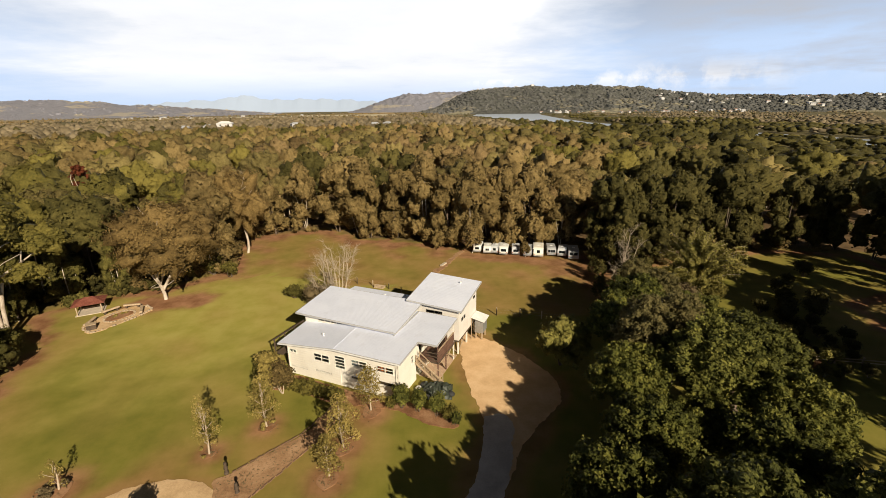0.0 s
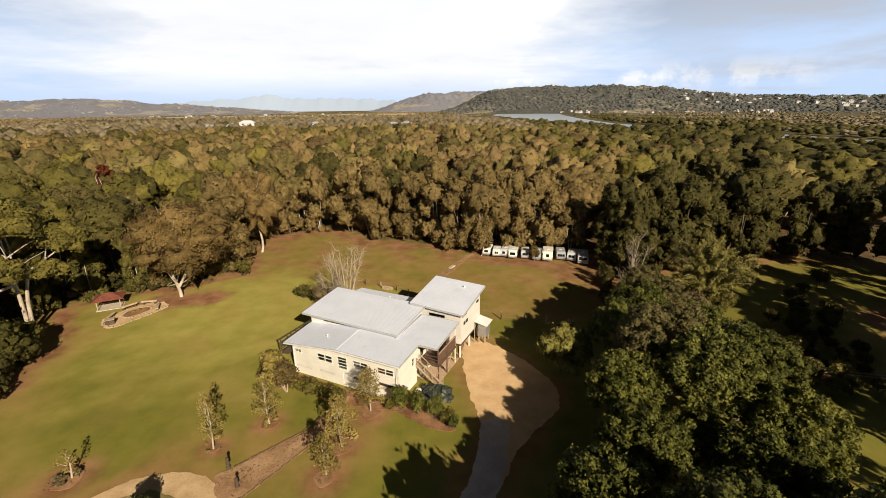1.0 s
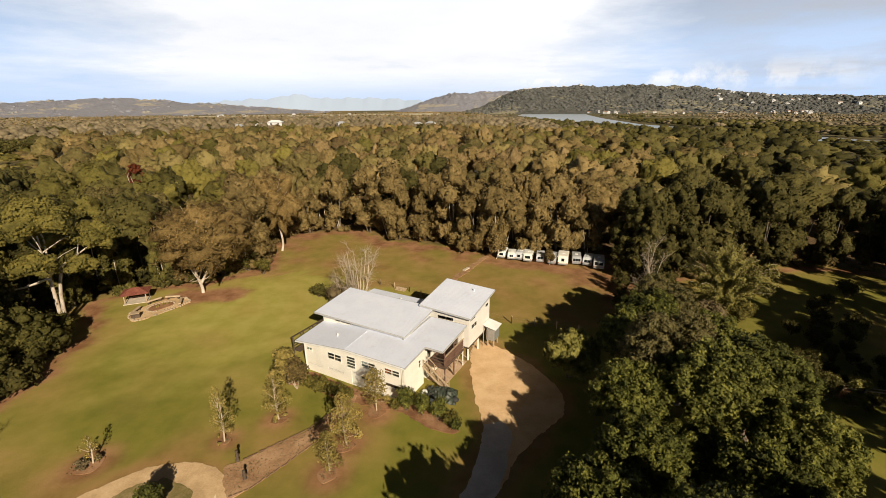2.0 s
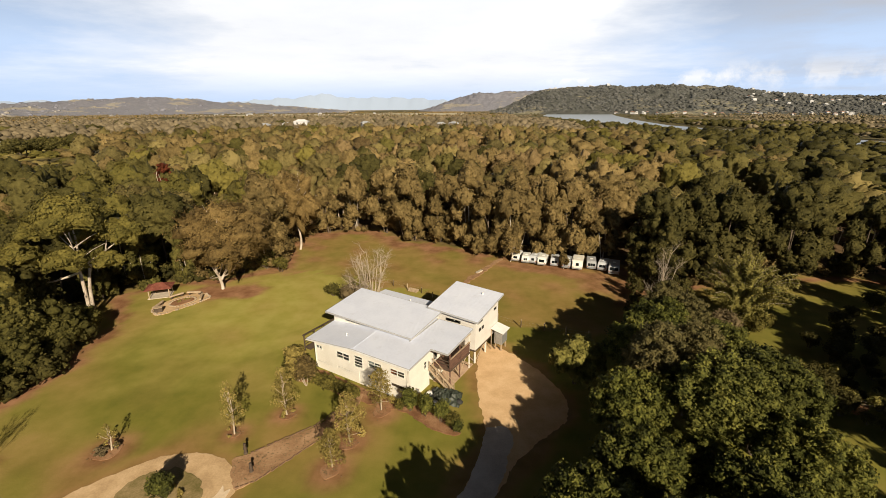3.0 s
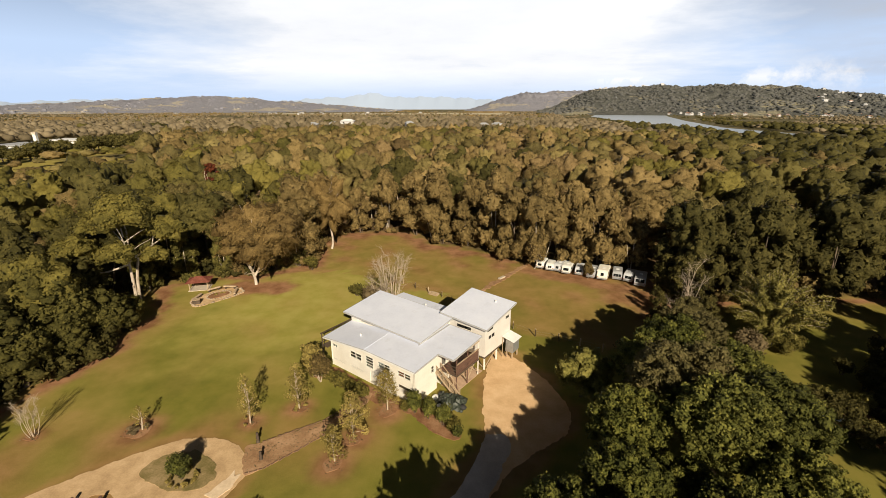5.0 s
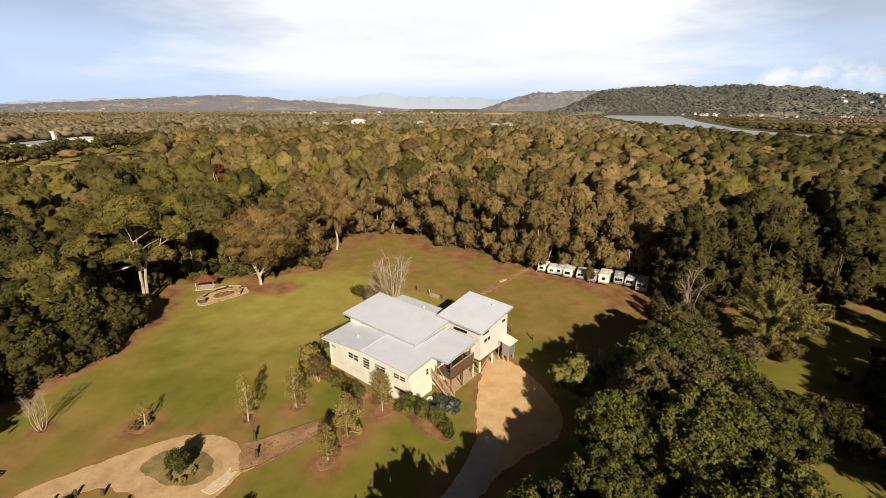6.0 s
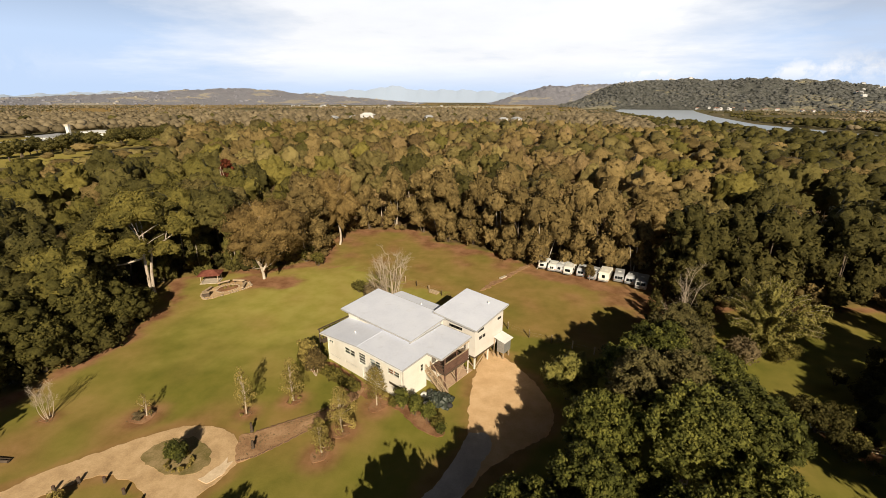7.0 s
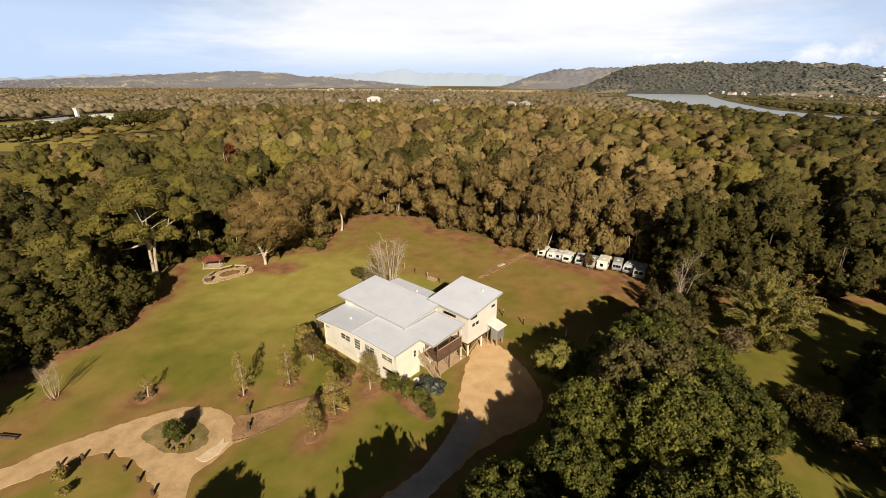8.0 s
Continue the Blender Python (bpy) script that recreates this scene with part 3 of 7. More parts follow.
# ---- building tools ----
def part(name, bm, material, parent, label="", smooth_faces=False):
    me = bpy.data.meshes.new(name)
    bm.to_mesh(me)
    bm.free()
    if smooth_faces:
        for p in me.polygons:
            p.use_smooth = True
    me.materials.append(material)
    ob = new(name, me)
    ob.parent = parent
    if label:
        ob["label"] = label
    return ob


def thing(name, m, label, category, group=""):
    root = new(name)
    root.matrix_world = m
    root.empty_display_size = 0.3
    return tagged(root, label, category, group)


def add_box(bm, x0, x1, y0, y1, z0, z1, m=None):
    vs = bmesh.ops.create_cube(bm, size=1)["verts"]
    k = Matrix.LocRotScale(((x0 + x1) / 2, (y0 + y1) / 2, (z0 + z1) / 2), None, (abs(x1 - x0), abs(y1 - y0), abs(z1 - z0)))
    bmesh.ops.transform(bm, matrix=(m @ k) if m else k, verts=vs)
    return vs


def box(x0, x1, y0, y1, z0, z1, bevel=0.0):
    bm = bmesh.new()
    add_box(bm, x0, x1, y0, y1, z0, z1)
    if bevel:
        bmesh.ops.bevel(bm, geom=bm.edges[:], offset=bevel, segments=2, affect="EDGES")
    return bm


def bar(a, b, w, d=None, bm=None):
    """A straight timber of section w x d from a to b."""
    bm = bm or bmesh.new()
    a, b = Vector(a), Vector(b)
    q = (b - a).to_track_quat("Z", "Y").to_matrix().to_4x4()
    add_box(bm, -w / 2, w / 2, -(d or w) / 2, (d or w) / 2, 0, (b - a).length, Matrix.Translation(a) @ q)
    return bm


def prism(top, thick):
    """A slab under a flat outline of places."""
    bm = bmesh.new()
    t = [bm.verts.new(p) for p in top]
    l = [bm.verts.new((p[0], p[1], p[2] - thick)) for p in top]
    bm.faces.new(t)
    bm.faces.new(l[::-1])
    for k in range(len(t)):
        j = (k + 1) % len(t)
        bm.faces.new((t[k], l[k], l[j], t[j]))
    bmesh.ops.recalc_face_normals(bm, faces=bm.faces)
    return bm


def round_post(x, y, z0, z1, r, sides=10, taper=1.0):
    bm = bmesh.new()
    bmesh.ops.create_cone(bm, cap_ends=True, segments=sides, radius1=r, radius2=r * taper, depth=z1 - z0, matrix=Matrix.Translation((x, y, (z0 + z1) / 2)))
    return bm


def roof_material():
    m = Mat("painted_steel_roof", 0.42, 0.4)
    big, fine = m.noise(0.35, 4), m.noise(3.0, 5)
    c = m.ramp(m.math("ADD", m.math("MULTIPLY", big, 0.7), m.math("MULTIPLY", fine, 0.3)), [(0.36, (0.62, 0.66, 0.78)), (0.5, (0.665, 0.705, 0.825)), (0.64, (0.695, 0.735, 0.85))])
    wave = m.node("ShaderNodeTexWave")
    wave.inputs["Scale"].default_value = 2.2
    m.link(m.at, wave.inputs["Vector"])
    grime = m.ramp(m.noise(0.8, 6, 0.7), [(0.58, (0, 0, 0)), (0.74, (0.32, 0.32, 0.32))])
    m.color(m.mix(grime, c, (0.47, 0.48, 0.53)))
    m.bump(wave.outputs["Fac"], 0.25, 0.03)
    return m.m


def cream_material(name="cream_weatherboard", dim=1.0, blue=1.0):
    m = Mat(name, 0.7, 0.25)
    big, fine = m.noise(0.5, 4), m.noise(7, 5)
    m.color(m.ramp(m.math("ADD", m.math("MULTIPLY", big, 0.6), m.math("MULTIPLY", fine, 0.4)), [(p, (c[0] * dim, c[1] * dim, c[2] * dim * blue)) for p, c in ((0.35, (0.655, 0.62, 0.545)), (0.52, (0.725, 0.695, 0.62)), (0.68, (0.765, 0.74, 0.67)))]))
    wave = m.node("ShaderNodeTexWave")
    wave.bands_direction = "Z"
    wave.inputs["Scale"].default_value = 1.05
    m.link(m.at, wave.inputs["Vector"])
    m.bump(wave.outputs["Fac"], 0.3, 0.02)
    return m.m


def glass_material():
    m = Mat("window_glass", 0.03, 0.5)
    m.color((0.75, 0.82, 0.82))
    m.b.inputs["Transmission Weight"].default_value = 1.0
    m.b.inputs["IOR"].default_value = 1.45
    return m.m


M_ROOF, M_CREAM, M_GLASS = roof_material(), cream_material(), glass_material()
# the same cream boards at 0.86 brightness and a little bluer
M_GREYCREAM = cream_material("grey_cream_weatherboard", 0.86, 1.05)
M_FASCIA = worn("grey_fascia", (0.34, 0.34, 0.34), (0.44, 0.44, 0.44), rough=0.5)
M_FRAME = worn("white_window_frame", (0.62, 0.6, 0.54), (0.75, 0.73, 0.67), rough=0.45)
M_DARKFRAME = worn("dark_window_frame", (0.035, 0.032, 0.03), (0.06, 0.055, 0.05), rough=0.45)
M_BROWN = worn("red_brown_boards", (0.09, 0.05, 0.038), (0.16, 0.09, 0.065), 1.2, 10, 0.65, bump=0.4, stretch=(1, 1, 6))
M_TIMBER = worn("weathered_timber", (0.3, 0.22, 0.14), (0.48, 0.37, 0.25), 1.2, 12, 0.8, bump=0.5, stretch=(4, 4, 0.6))
M_DTIMBER = worn("dark_timber", (0.05, 0.035, 0.025), (0.11, 0.08, 0.055), 1.2, 12, 0.8, bump=0.5)
M_INSIDE = worn("dim_plaster", (0.22, 0.2, 0.17), (0.32, 0.29, 0.25), rough=0.9)
M_CONCRETE = worn("pale_concrete", (0.42, 0.36, 0.28), (0.58, 0.5, 0.4), 1.0, 9, 0.9, bump=0.3)
M_GALV = worn("galvanised_steel", (0.32, 0.33, 0.33), (0.46, 0.47, 0.47), 2, 12, 0.45, 0.5, 0.6, bump=0.2)
M_WHITE = worn("white_paint", (0.66, 0.66, 0.64), (0.78, 0.78, 0.76), rough=0.45)
M_RUBBER = worn("black_rubber", (0.02, 0.02, 0.02), (0.045, 0.045, 0.045), rough=0.8)
M_REDCLOTH = worn("orange_cloth", (0.4, 0.09, 0.03), (0.55, 0.16, 0.05), 3, 20, 0.9)
M_PAVER = worn("terracotta_paving", (0.4, 0.27, 0.18), (0.54, 0.38, 0.26), 1.5, 12, 0.9, bump=0.3)

# ---- the house ----
HOUSE_AT = pose(-2.38, 40.07, 0, 0, 0, math.degrees(-0.419))
house = thing("house", HOUSE_AT, "raised cream weatherboard house with pale grey metal skillion roofs", "house")


def pierced(u0, u1, z0, z1, holes, thick=0.15):
    """A wall in the u-z plane, its outer face at v = 0, with openings through it."""
    us = sorted({u0, u1, *[h[0] for h in holes], *[h[1] for h in holes]})
    zs = sorted({z0, z1, *[h[2] for h in holes], *[h[3] for h in holes]})
    bm = bmesh.new()
    for a, b in zip(us, us[1:]):
        for c, d in zip(zs, zs[1:]):
            mu, mz = (a + b) / 2, (c + d) / 2
            if not any(h[0] < mu < h[1] and h[2] < mz < h[3] for h in holes):
                add_box(bm, a, b, 0, thick, c, d)
    bmesh.ops.remove_doubles(bm, verts=bm.verts, dist=1e-4)
    return bm


def window(parent, m, u0, u1, z0, z1, cols=2, rows=2, frame_mat=None, blind=None, label=""):
    """A framed window in a wall: jambs, glazing bars, panes and a sill."""
    root = new("window")
    root.parent = parent
    root.matrix_local = m
    if label:
        root["label"] = label
    fm = frame_mat or M_FRAME
    t = 0.055
    bm = bmesh.new()
    for a, b, c, d in ((u0, u0 + t, z0, z1), (u1 - t, u1, z0, z1), (u0 + t, u1 - t, z0, z0 + t), (u0 + t, u1 - t, z1 - t, z1)):
        add_box(bm, a, b, -0.03, 0.1, c, d)
    for k in range(1, cols):
        x = u0 + (u1 - u0) * k / cols
        add_box(bm, x - 0.04, x + 0.04, 0.0, 0.08, z0 + t, z1 - t)
    for k in range(1, rows):
        z = z0 + (z1 - z0) * k / rows
        add_box(bm, u0 + t, u1 - t, 0.01, 0.075, z - 0.035, z + 0.035)
    part("frame", bm, fm, root)
    part("pane", box(u0 + t, u1 - t, 0.045, 0.055, z0 + t, z1 - t), M_GLASS, root)
    part("sill", box(u0 - 0.06, u1 + 0.06, -0.1, 0.0, z0 - 0.06, z0 - 0.002), M_FRAME, root)
    if blind:
        part("curtain", box(u0 + 0.1, u0 + 0.1 + (u1 - u0 - 0.2) * blind[1], 0.13, 0.16, z0 + 0.08, z1 - 0.05), blind[0], root)
    return root


def wall_at(name, parent, m, u0, u1, z0, z1, holes, thick=0.15, paint=None):
    ob = part(name, pierced(u0, u1, z0, z1, holes, thick), paint or M_CREAM, parent)
    ob.matrix_local = m
    return ob


FRONT = pose(0, 0.6, 0)
fw = [(-14.95, -13.95, 2.85, 3.32), (-11.5, -9.35, 2.55, 3.47), (-8.6, -7.25, 2.2, 3.78), (-6.42, -4.4, 2.98, 3.78), (-3.15, -1.1, 3.02, 3.79),
      (-15.05, -12.6, 0.88, 1.12), (-11.55, -9.2, 1.02, 1.36), (-6.5, -5.2, 1.28, 1.62), (-3.05, -0.95, 1.5, 1.9), (-8.0, -7.06, 0.05, 2.0)]
wall_at("wall", house, FRONT, -15.3, -0.6, -0.3, 3.8, fw)
# the top of the front wall follows the eaves
bm = bmesh.new()
for a, b, za, zb in ((-15.3, -8.2, 4.02, 4.77), (-8.2, -0.6, 4.77, 4.8)):
    v = [bm.verts.new(p) for p in ((a, 0.6, 3.8), (b, 0.6, 3.8), (b, 0.6, zb), (a, 0.6, za), (a, 0.75, 3.8), (b, 0.75, 3.8), (b, 0.75, zb), (a, 0.75, za))]
    for q in ((0, 1, 2, 3), (5, 4, 7, 6), (3, 2, 6, 7), (0, 3, 7, 4), (1, 5, 6, 2)):
        bm.faces.new([v[i] for i in q])
part("wall", bm, M_CREAM, house)
window(house, FRONT, *fw[0], 2, 1, M_FRAME, (M_WHITE, 1.0), "white-framed window with drawn pale blinds")
window(house, FRONT, *fw[1], 2, 2, M_FRAME)
window(house, FRONT, *fw[2], 1, 4, M_FRAME, None, "tall stairwell window with louvre bands")
window(house, FRONT, *fw[3], 2, 2, M_FRAME, (M_WHITE, 0.45))
window(house, FRONT, *fw[4], 2, 2, M_FRAME, (M_REDCLOTH, 0.55), "dark window with an orange curtain")
for h in (fw[5], fw[6], fw[7], fw[8]):
    vent = new("louvre_vent")
    vent.parent = house
    vent.matrix_local = FRONT
    n = 3
    for k in range(n):
        z = h[2] + (h[3] - h[2]) * (k + 0.5) / n
        part("slat", bar((h[0], 0.06, z), (h[1], 0.06, z), 0.1, 0.02), M_FRAME if h[0] < -9 else M_DTIMBER, vent)
door = new("door")
door.parent = house
door.matrix_local = FRONT
part("leaf", box(-7.94, -7.12, 0.06, 0.11, 0.05, 1.96), M_FRAME, door, "pale painted entry door")
part("door_frame", box(-8.0, -7.94, 0, 0.14, 0.05, 2.0), M_FRAME, door)
part("handle", round_post(-7.3, 0.03, 0.95, 1.1, 0.02), M_GALV, door)

# side walls of the front wing
RIGHT = pose(-0.6, 0.6, 0, 0, 0, 90)
wall_at("wall", house, RIGHT, 0, 4.2, -0.3, 4.8, [(3.1, 3.7, 2.6, 3.6)])
window(house, RIGHT, 3.1, 3.7, 2.6, 3.6, 1, 2, M_FRAME)
wall_at("wall", house, pose(-15.3, 6.0, 0, 0, 0, -90), 0, 5.25, -0.3, 4.05, [])
# the verandah's back wall, with an opening into the dim house
wall_at("wall", house, pose(-0.75, 4.8, 0, 0, 0, 90), 0, 6.6, 2.4, 5.2, [(1.2, 2.2, 2.5, 4.55), (3.0, 5.0, 3.2, 4.5)])
window(house, pose(-0.75, 4.8, 0, 0, 0, 90), 3.0, 5.0, 3.2, 4.5, 2, 1, M_DARKFRAME)
part("floor_slab", box(-15.2, -0.8, 0.75, 11.3, 2.15, 2.35), M_INSIDE, house)
part("wall", box(-9.0, -8.88, 0.8, 11.2, 2.35, 4.6), M_INSIDE, house, "plain inner partition wall")
part("footing", box(-15.2, -0.7, 5.8, 11.2, -0.3, 2.14), M_CREAM, house)

# clerestory and back wing
wall_at("wall", house, pose(0, 5.0, 0), -15.9, -3.3, 4.3, 5.55, [(-14.0, -9.5, 4.95, 5.4)])
window(house, pose(0, 5.0, 0), -14.0, -9.5, 4.95, 5.4, 5, 1, M_FRAME)
wall_at("wall", house, pose(-16.0, 11.1, 0, 0, 0, -90), 0, 6.1, 2.1, 5.7, [(1.2, 2.8, 3.2, 4.4), (4.0, 5.2, 2.45, 4.5)])
window(house, pose(-16.0, 11.1, 0, 0, 0, -90), 1.2, 2.8, 3.2, 4.4, 2, 1, M_DARKFRAME)
part("wall", box(-16.0, -3.3, 11.1, 11.25, 0, 6.3), M_CREAM, house)
part("wall", box(-3.45, -3.3, 5.15, 11.1, 4.3, 5.6), M_CREAM, house)
part("wall", box(-15.0, -5.4, 14.7, 14.85, 0, 5.2), M_CREAM, house)
part("wall", box(-15.0, -14.85, 11.25, 14.7, 0, 5.2), M_CREAM, house)


def roof(parent, top, thick=0.16, label="", joined=()):
    ob = part("roof", prism(top, thick), M_ROOF, parent, label)
    n = len(top)
    c = sum((Vector(p) for p in top), Vector()) / n
    for k in range(n):
        if k in joined:
            continue
        a, b = Vector(top[k]), Vector(top[(k + 1) % n])
        d = (b - a).normalized()
        out = d.cross(Vector((0, 0, 1)))
        if out.dot((a + b) / 2 - c) < 0:
            out = -out
        p, q = a + out * 0.035 - Vector((0, 0, 0.1)), b + out * 0.035 - Vector((0, 0, 0.1))
        part("fascia", bar(p, q, 0.06, 0.2), M_FASCIA, ob)
    return ob


def zb(v):
    return 4.975 + 0.075 * v


roof(house, [(-8.2, 0, zb(0)), (0, 0, zb(0)), (0, 4.32, zb(4.32)), (2.29, 4.32, zb(4.32)), (2.29, 10.4, zb(10.4)), (-3.2, 10.4, zb(10.4)), (-3.2, 5.1, zb(5.1)), (-8.2, 5.1, zb(5.1))], joined=(7,))
roof(house, [(-15.98, 0, 4.13), (-8.203, 0, zb(0)), (-8.203, 5.1, zb(5.1)), (-15.98, 5.1, 4.13 + 0.075 * 5.1)], joined=(1,))
roof(house, [(-16.9, 4.4, 5.86), (-2.8, 4.4, 5.76), (-2.8, 11.7, 6.5), (-16.9, 11.7, 6.58)], 0.18)
roof(house, [(-4.78, 10.98, 6.78), (2.63, 10.98, 6.42), (2.63, 18.69, 7.42), (-4.78, 18.69, 7.74)], 0.2)
roof(house, [(-15.5, 11.72, 5.5), (-5.0, 11.72, 5.5), (-5.0, 15.4, 5.3), (-15.5, 15.4, 5.3)])
part("flashing", bar((-8.2, 0.05, zb(0) + 0.02), (-8.2, 4.4, zb(4.4) + 0.01), 0.1, 0.02), M_ROOF, house)
part("flashing", bar((-3.1, 4.4, zb(4.4) + 0.03), (-2.75, 10.3, zb(10.3) + 0.03), 0.2, 0.05), M_FASCIA, house)
part("gutter", bar((-15.98, -0.1, 4.03), (-8.2, -0.1, zb(0) - 0.1), 0.12, 0.1), M_WHITE, house)
part("gutter", bar((-8.2, -0.1, zb(0) - 0.1), (0, -0.1, zb(0) - 0.1), 0.12, 0.1), M_WHITE, house)
part("gutter", bar((-16.07, 0.05, 4.06), (-16.07, 5.05, 4.44), 0.1, 0.1), M_DARKFRAME, house)
part("gutter", bar((-17.0, 4.45, 5.8), (-17.0, 11.65, 6.52), 0.1, 0.1), M_DARKFRAME, house)
part("downpipe", round_post(-15.1, 0.53, 0, 4.0, 0.045), M_CREAM, house)
part("downpipe", round_post(-0.75, 0.53, 0, 4.8, 0.045), M_CREAM, house)


def roof_vent(u, v, z):
    root = new("roof_vent")
    root.parent = house
    root.location = (u, v, z)
    part("neck", round_post(0, 0, -0.1, 0.15, 0.08), M_WHITE, root)
    bm = bmesh.new()
    bmesh.ops.create_uvsphere(bm, u_segments=12, v_segments=8, radius=0.14, matrix=Matrix.Translation((0, 0, 0.22)) @ Matrix.Diagonal((1, 1, 0.8, 1)))
    part("cowl", bm, M_WHITE, root, "", True)


roof_vent(-11.2, 2.3, 4.13 + 4.78 * 0.108 + 0.2)
roof_vent(-9.5, 13.6, 5.4)
roof_vent(0.2, 17.2, 7.3)

# the raised back block on posts
CB = 2.05
wall_at("wall", house, pose(0, 11.5, 0), -4.2, 2.1, CB, 6.28, [(-2.3, -0.1, 5.25, 5.65)], paint=M_GREYCREAM)
window(house, pose(0, 11.5, 0), -2.3, -0.1, 5.25, 5.65, 2, 1, M_DARKFRAME)
cr = [(0.5, 1.9, 5.5, 5.9), (0.9, 1.5, 4.3, 4.75), (1.7, 2.3, 4.3, 4.75), (5.3, 6.1, 5.5, 5.85)]
wall_at("wall", house, pose(2.1, 11.5, 0, 0, 0, 90), 0.16, 6.7, CB, 6.3, cr, paint=M_GREYCREAM)
for h in cr:
    window(house, pose(2.1, 11.5, 0, 0, 0, 90), *h, 2, 1, M_DARKFRAME)
# the tops of its side walls rise with the roof
bm = bmesh.new()
for u, lift in ((2.02, 0.0), (-4.12, 0.36)):
    v = [bm.verts.new(p) for p in ((u, 11.66, 6.3), (u, 18.2, 6.3), (u, 18.2, 7.14 + lift), (u, 11.66, 6.3 + lift))]
    bm.faces.new(v)
bmesh.ops.solidify(bm, geom=bm.faces[:], thickness=0.12)
part("wall", bm, M_GREYCREAM, house)
part("wall", box(-4.2, 1.95, 18.05, 18.2, CB, 7.1), M_GREYCREAM, house)
part("wall", box(-4.2, -4.05, 11.66, 18.05, CB, 6.3), M_GREYCREAM, house)
part("floor_slab", box(-4.2, 2.1, 11.5, 18.2, CB - 0.25, CB - 0.002), M_DTIMBER, house)
for u in (-3.9, -0.9, 1.9):
    for v in (11.8, 14.9, 17.9):
        part("post", box(u - 0.09, u + 0.09, v - 0.09, v + 0.09, -0.3, CB - 0.25), M_CREAM, house)
for a, b in (((1.9, 12.0, 0.3), (1.9, 14.7, 1.75)), ((1.7, 11.8, 0.3), (-0.7, 11.8, 1.75))):
    part("brace", bar(a, b, 0.09), M_TIMBER, house)

# verandah
DZ = 2.45
vd = new("verandah")
vd.parent = house
for k in range(14):
    v0 = 5.5 + k * 0.355
    part("board", box(-0.6, 1.95, v0, v0 + 0.335, DZ - 0.05, DZ), M_BROWN, vd)
part("bearer", box(1.8, 1.94, 5.5, 10.45, DZ - 0.3, DZ - 0.052), M_DTIMBER, vd)
part("bearer", box(-0.6, 1.8, 5.5, 5.62, DZ - 0.3, DZ - 0.052), M_DTIMBER, vd)
for k in range(8):
    z = DZ + 0.06 + k * 0.16
    part("slat", box(1.86, 1.9, 5.6, 10.4, z, z + 0.135), M_BROWN, vd)
for k in range(3):
    z = DZ + 0.1 + k * 0.42
    part("rail", box(0.5, 1.86, 5.5, 5.56, z, z + 0.09), M_DTIMBER, vd)
part("handrail", box(1.8, 1.96, 5.5, 10.45, DZ + 1.35, DZ + 1.4), M_TIMBER, vd)
for v in (5.56, 7.9, 10.35):
    part("post", box(1.78, 1.9, v - 0.06, v + 0.06, 0, zb(v) - 0.17), M_CREAM if v > 10 else M_BROWN, vd)
for a, b in (((1.85, 10.35, 0.5), (1.85, 8.3, 2.1)), ((1.85, 7.9, 0.5), (1.85, 9.4, 2.1)), ((1.85, 7.9, 0.4), (0.2, 7.9, 2.1))):
    part("brace", bar(a, b, 0.1), M_TIMBER, vd)
part("beam", box(1.8, 1.96, 4.5, 10.4, 4.85, 5.1), M_TIMBER, vd)
part("beam", box(-0.6, 1.8, 4.5, 4.62, 4.85, 5.1), M_BROWN, vd)
part("floor_slab", box(-0.6, 1.9, 5.6, 11.4, -0.05, 0.06), M_PAVER, house, "terracotta paving under the verandah")

# outside stairs
st = new("staircase")
st.parent = house
n = 13
for k in range(n):
    u = -0.45 + k * 0.225
    z = DZ - (k + 1) * DZ / (n + 1)
    part("tread", box(u, u + 0.26, 4.6, 5.36, z - 0.04, z), M_TIMBER, st)
for v in (4.56, 5.4):
    part("stringer", bar((-0.5, v, DZ - 0.12), (2.55, v, 0.02), 0.05, 0.24), M_TIMBER, st)
    part("handrail", bar((-0.45, v, DZ + 0.9), (2.55, v, 0.95), 0.06, 0.08), M_TIMBER, st)
    for k in range(4):
        u = -0.4 + k * 0.96
        z = DZ - (u + 0.5) / 3.05 * DZ
        part("baluster", box(u - 0.04, u + 0.04, v - 0.04, v + 0.04, max(z, 0.0), z + 0.98), M_TIMBER, st)
part("landing", box(-0.6, -0.3, 4.5, 5.45, DZ - 0.06, DZ), M_TIMBER, st)

# small deck on the lawn side
sd = new("side_deck")
sd.parent = house
for k in range(10):
    part("board", box(-17.2 + k * 0.12, -17.09 + k * 0.12, 0.5, 5.9, 2.2, 2.25), M_DTIMBER, sd)
for v in (0.6, 2.35, 4.1, 5.8):
    part("post", box(-17.2, -17.08, v - 0.06, v + 0.06, -0.2, 3.95), M_DTIMBER, sd)
for z in (2.6, 2.95, 3.3):
    part("rail", box(-17.17, -17.11, 0.5, 5.9, z, z + 0.07), M_DTIMBER, sd)
part("top_rail", box(-17.24, -17.04, 0.4, 6.0, 3.95, 4.05), M_DTIMBER, sd)

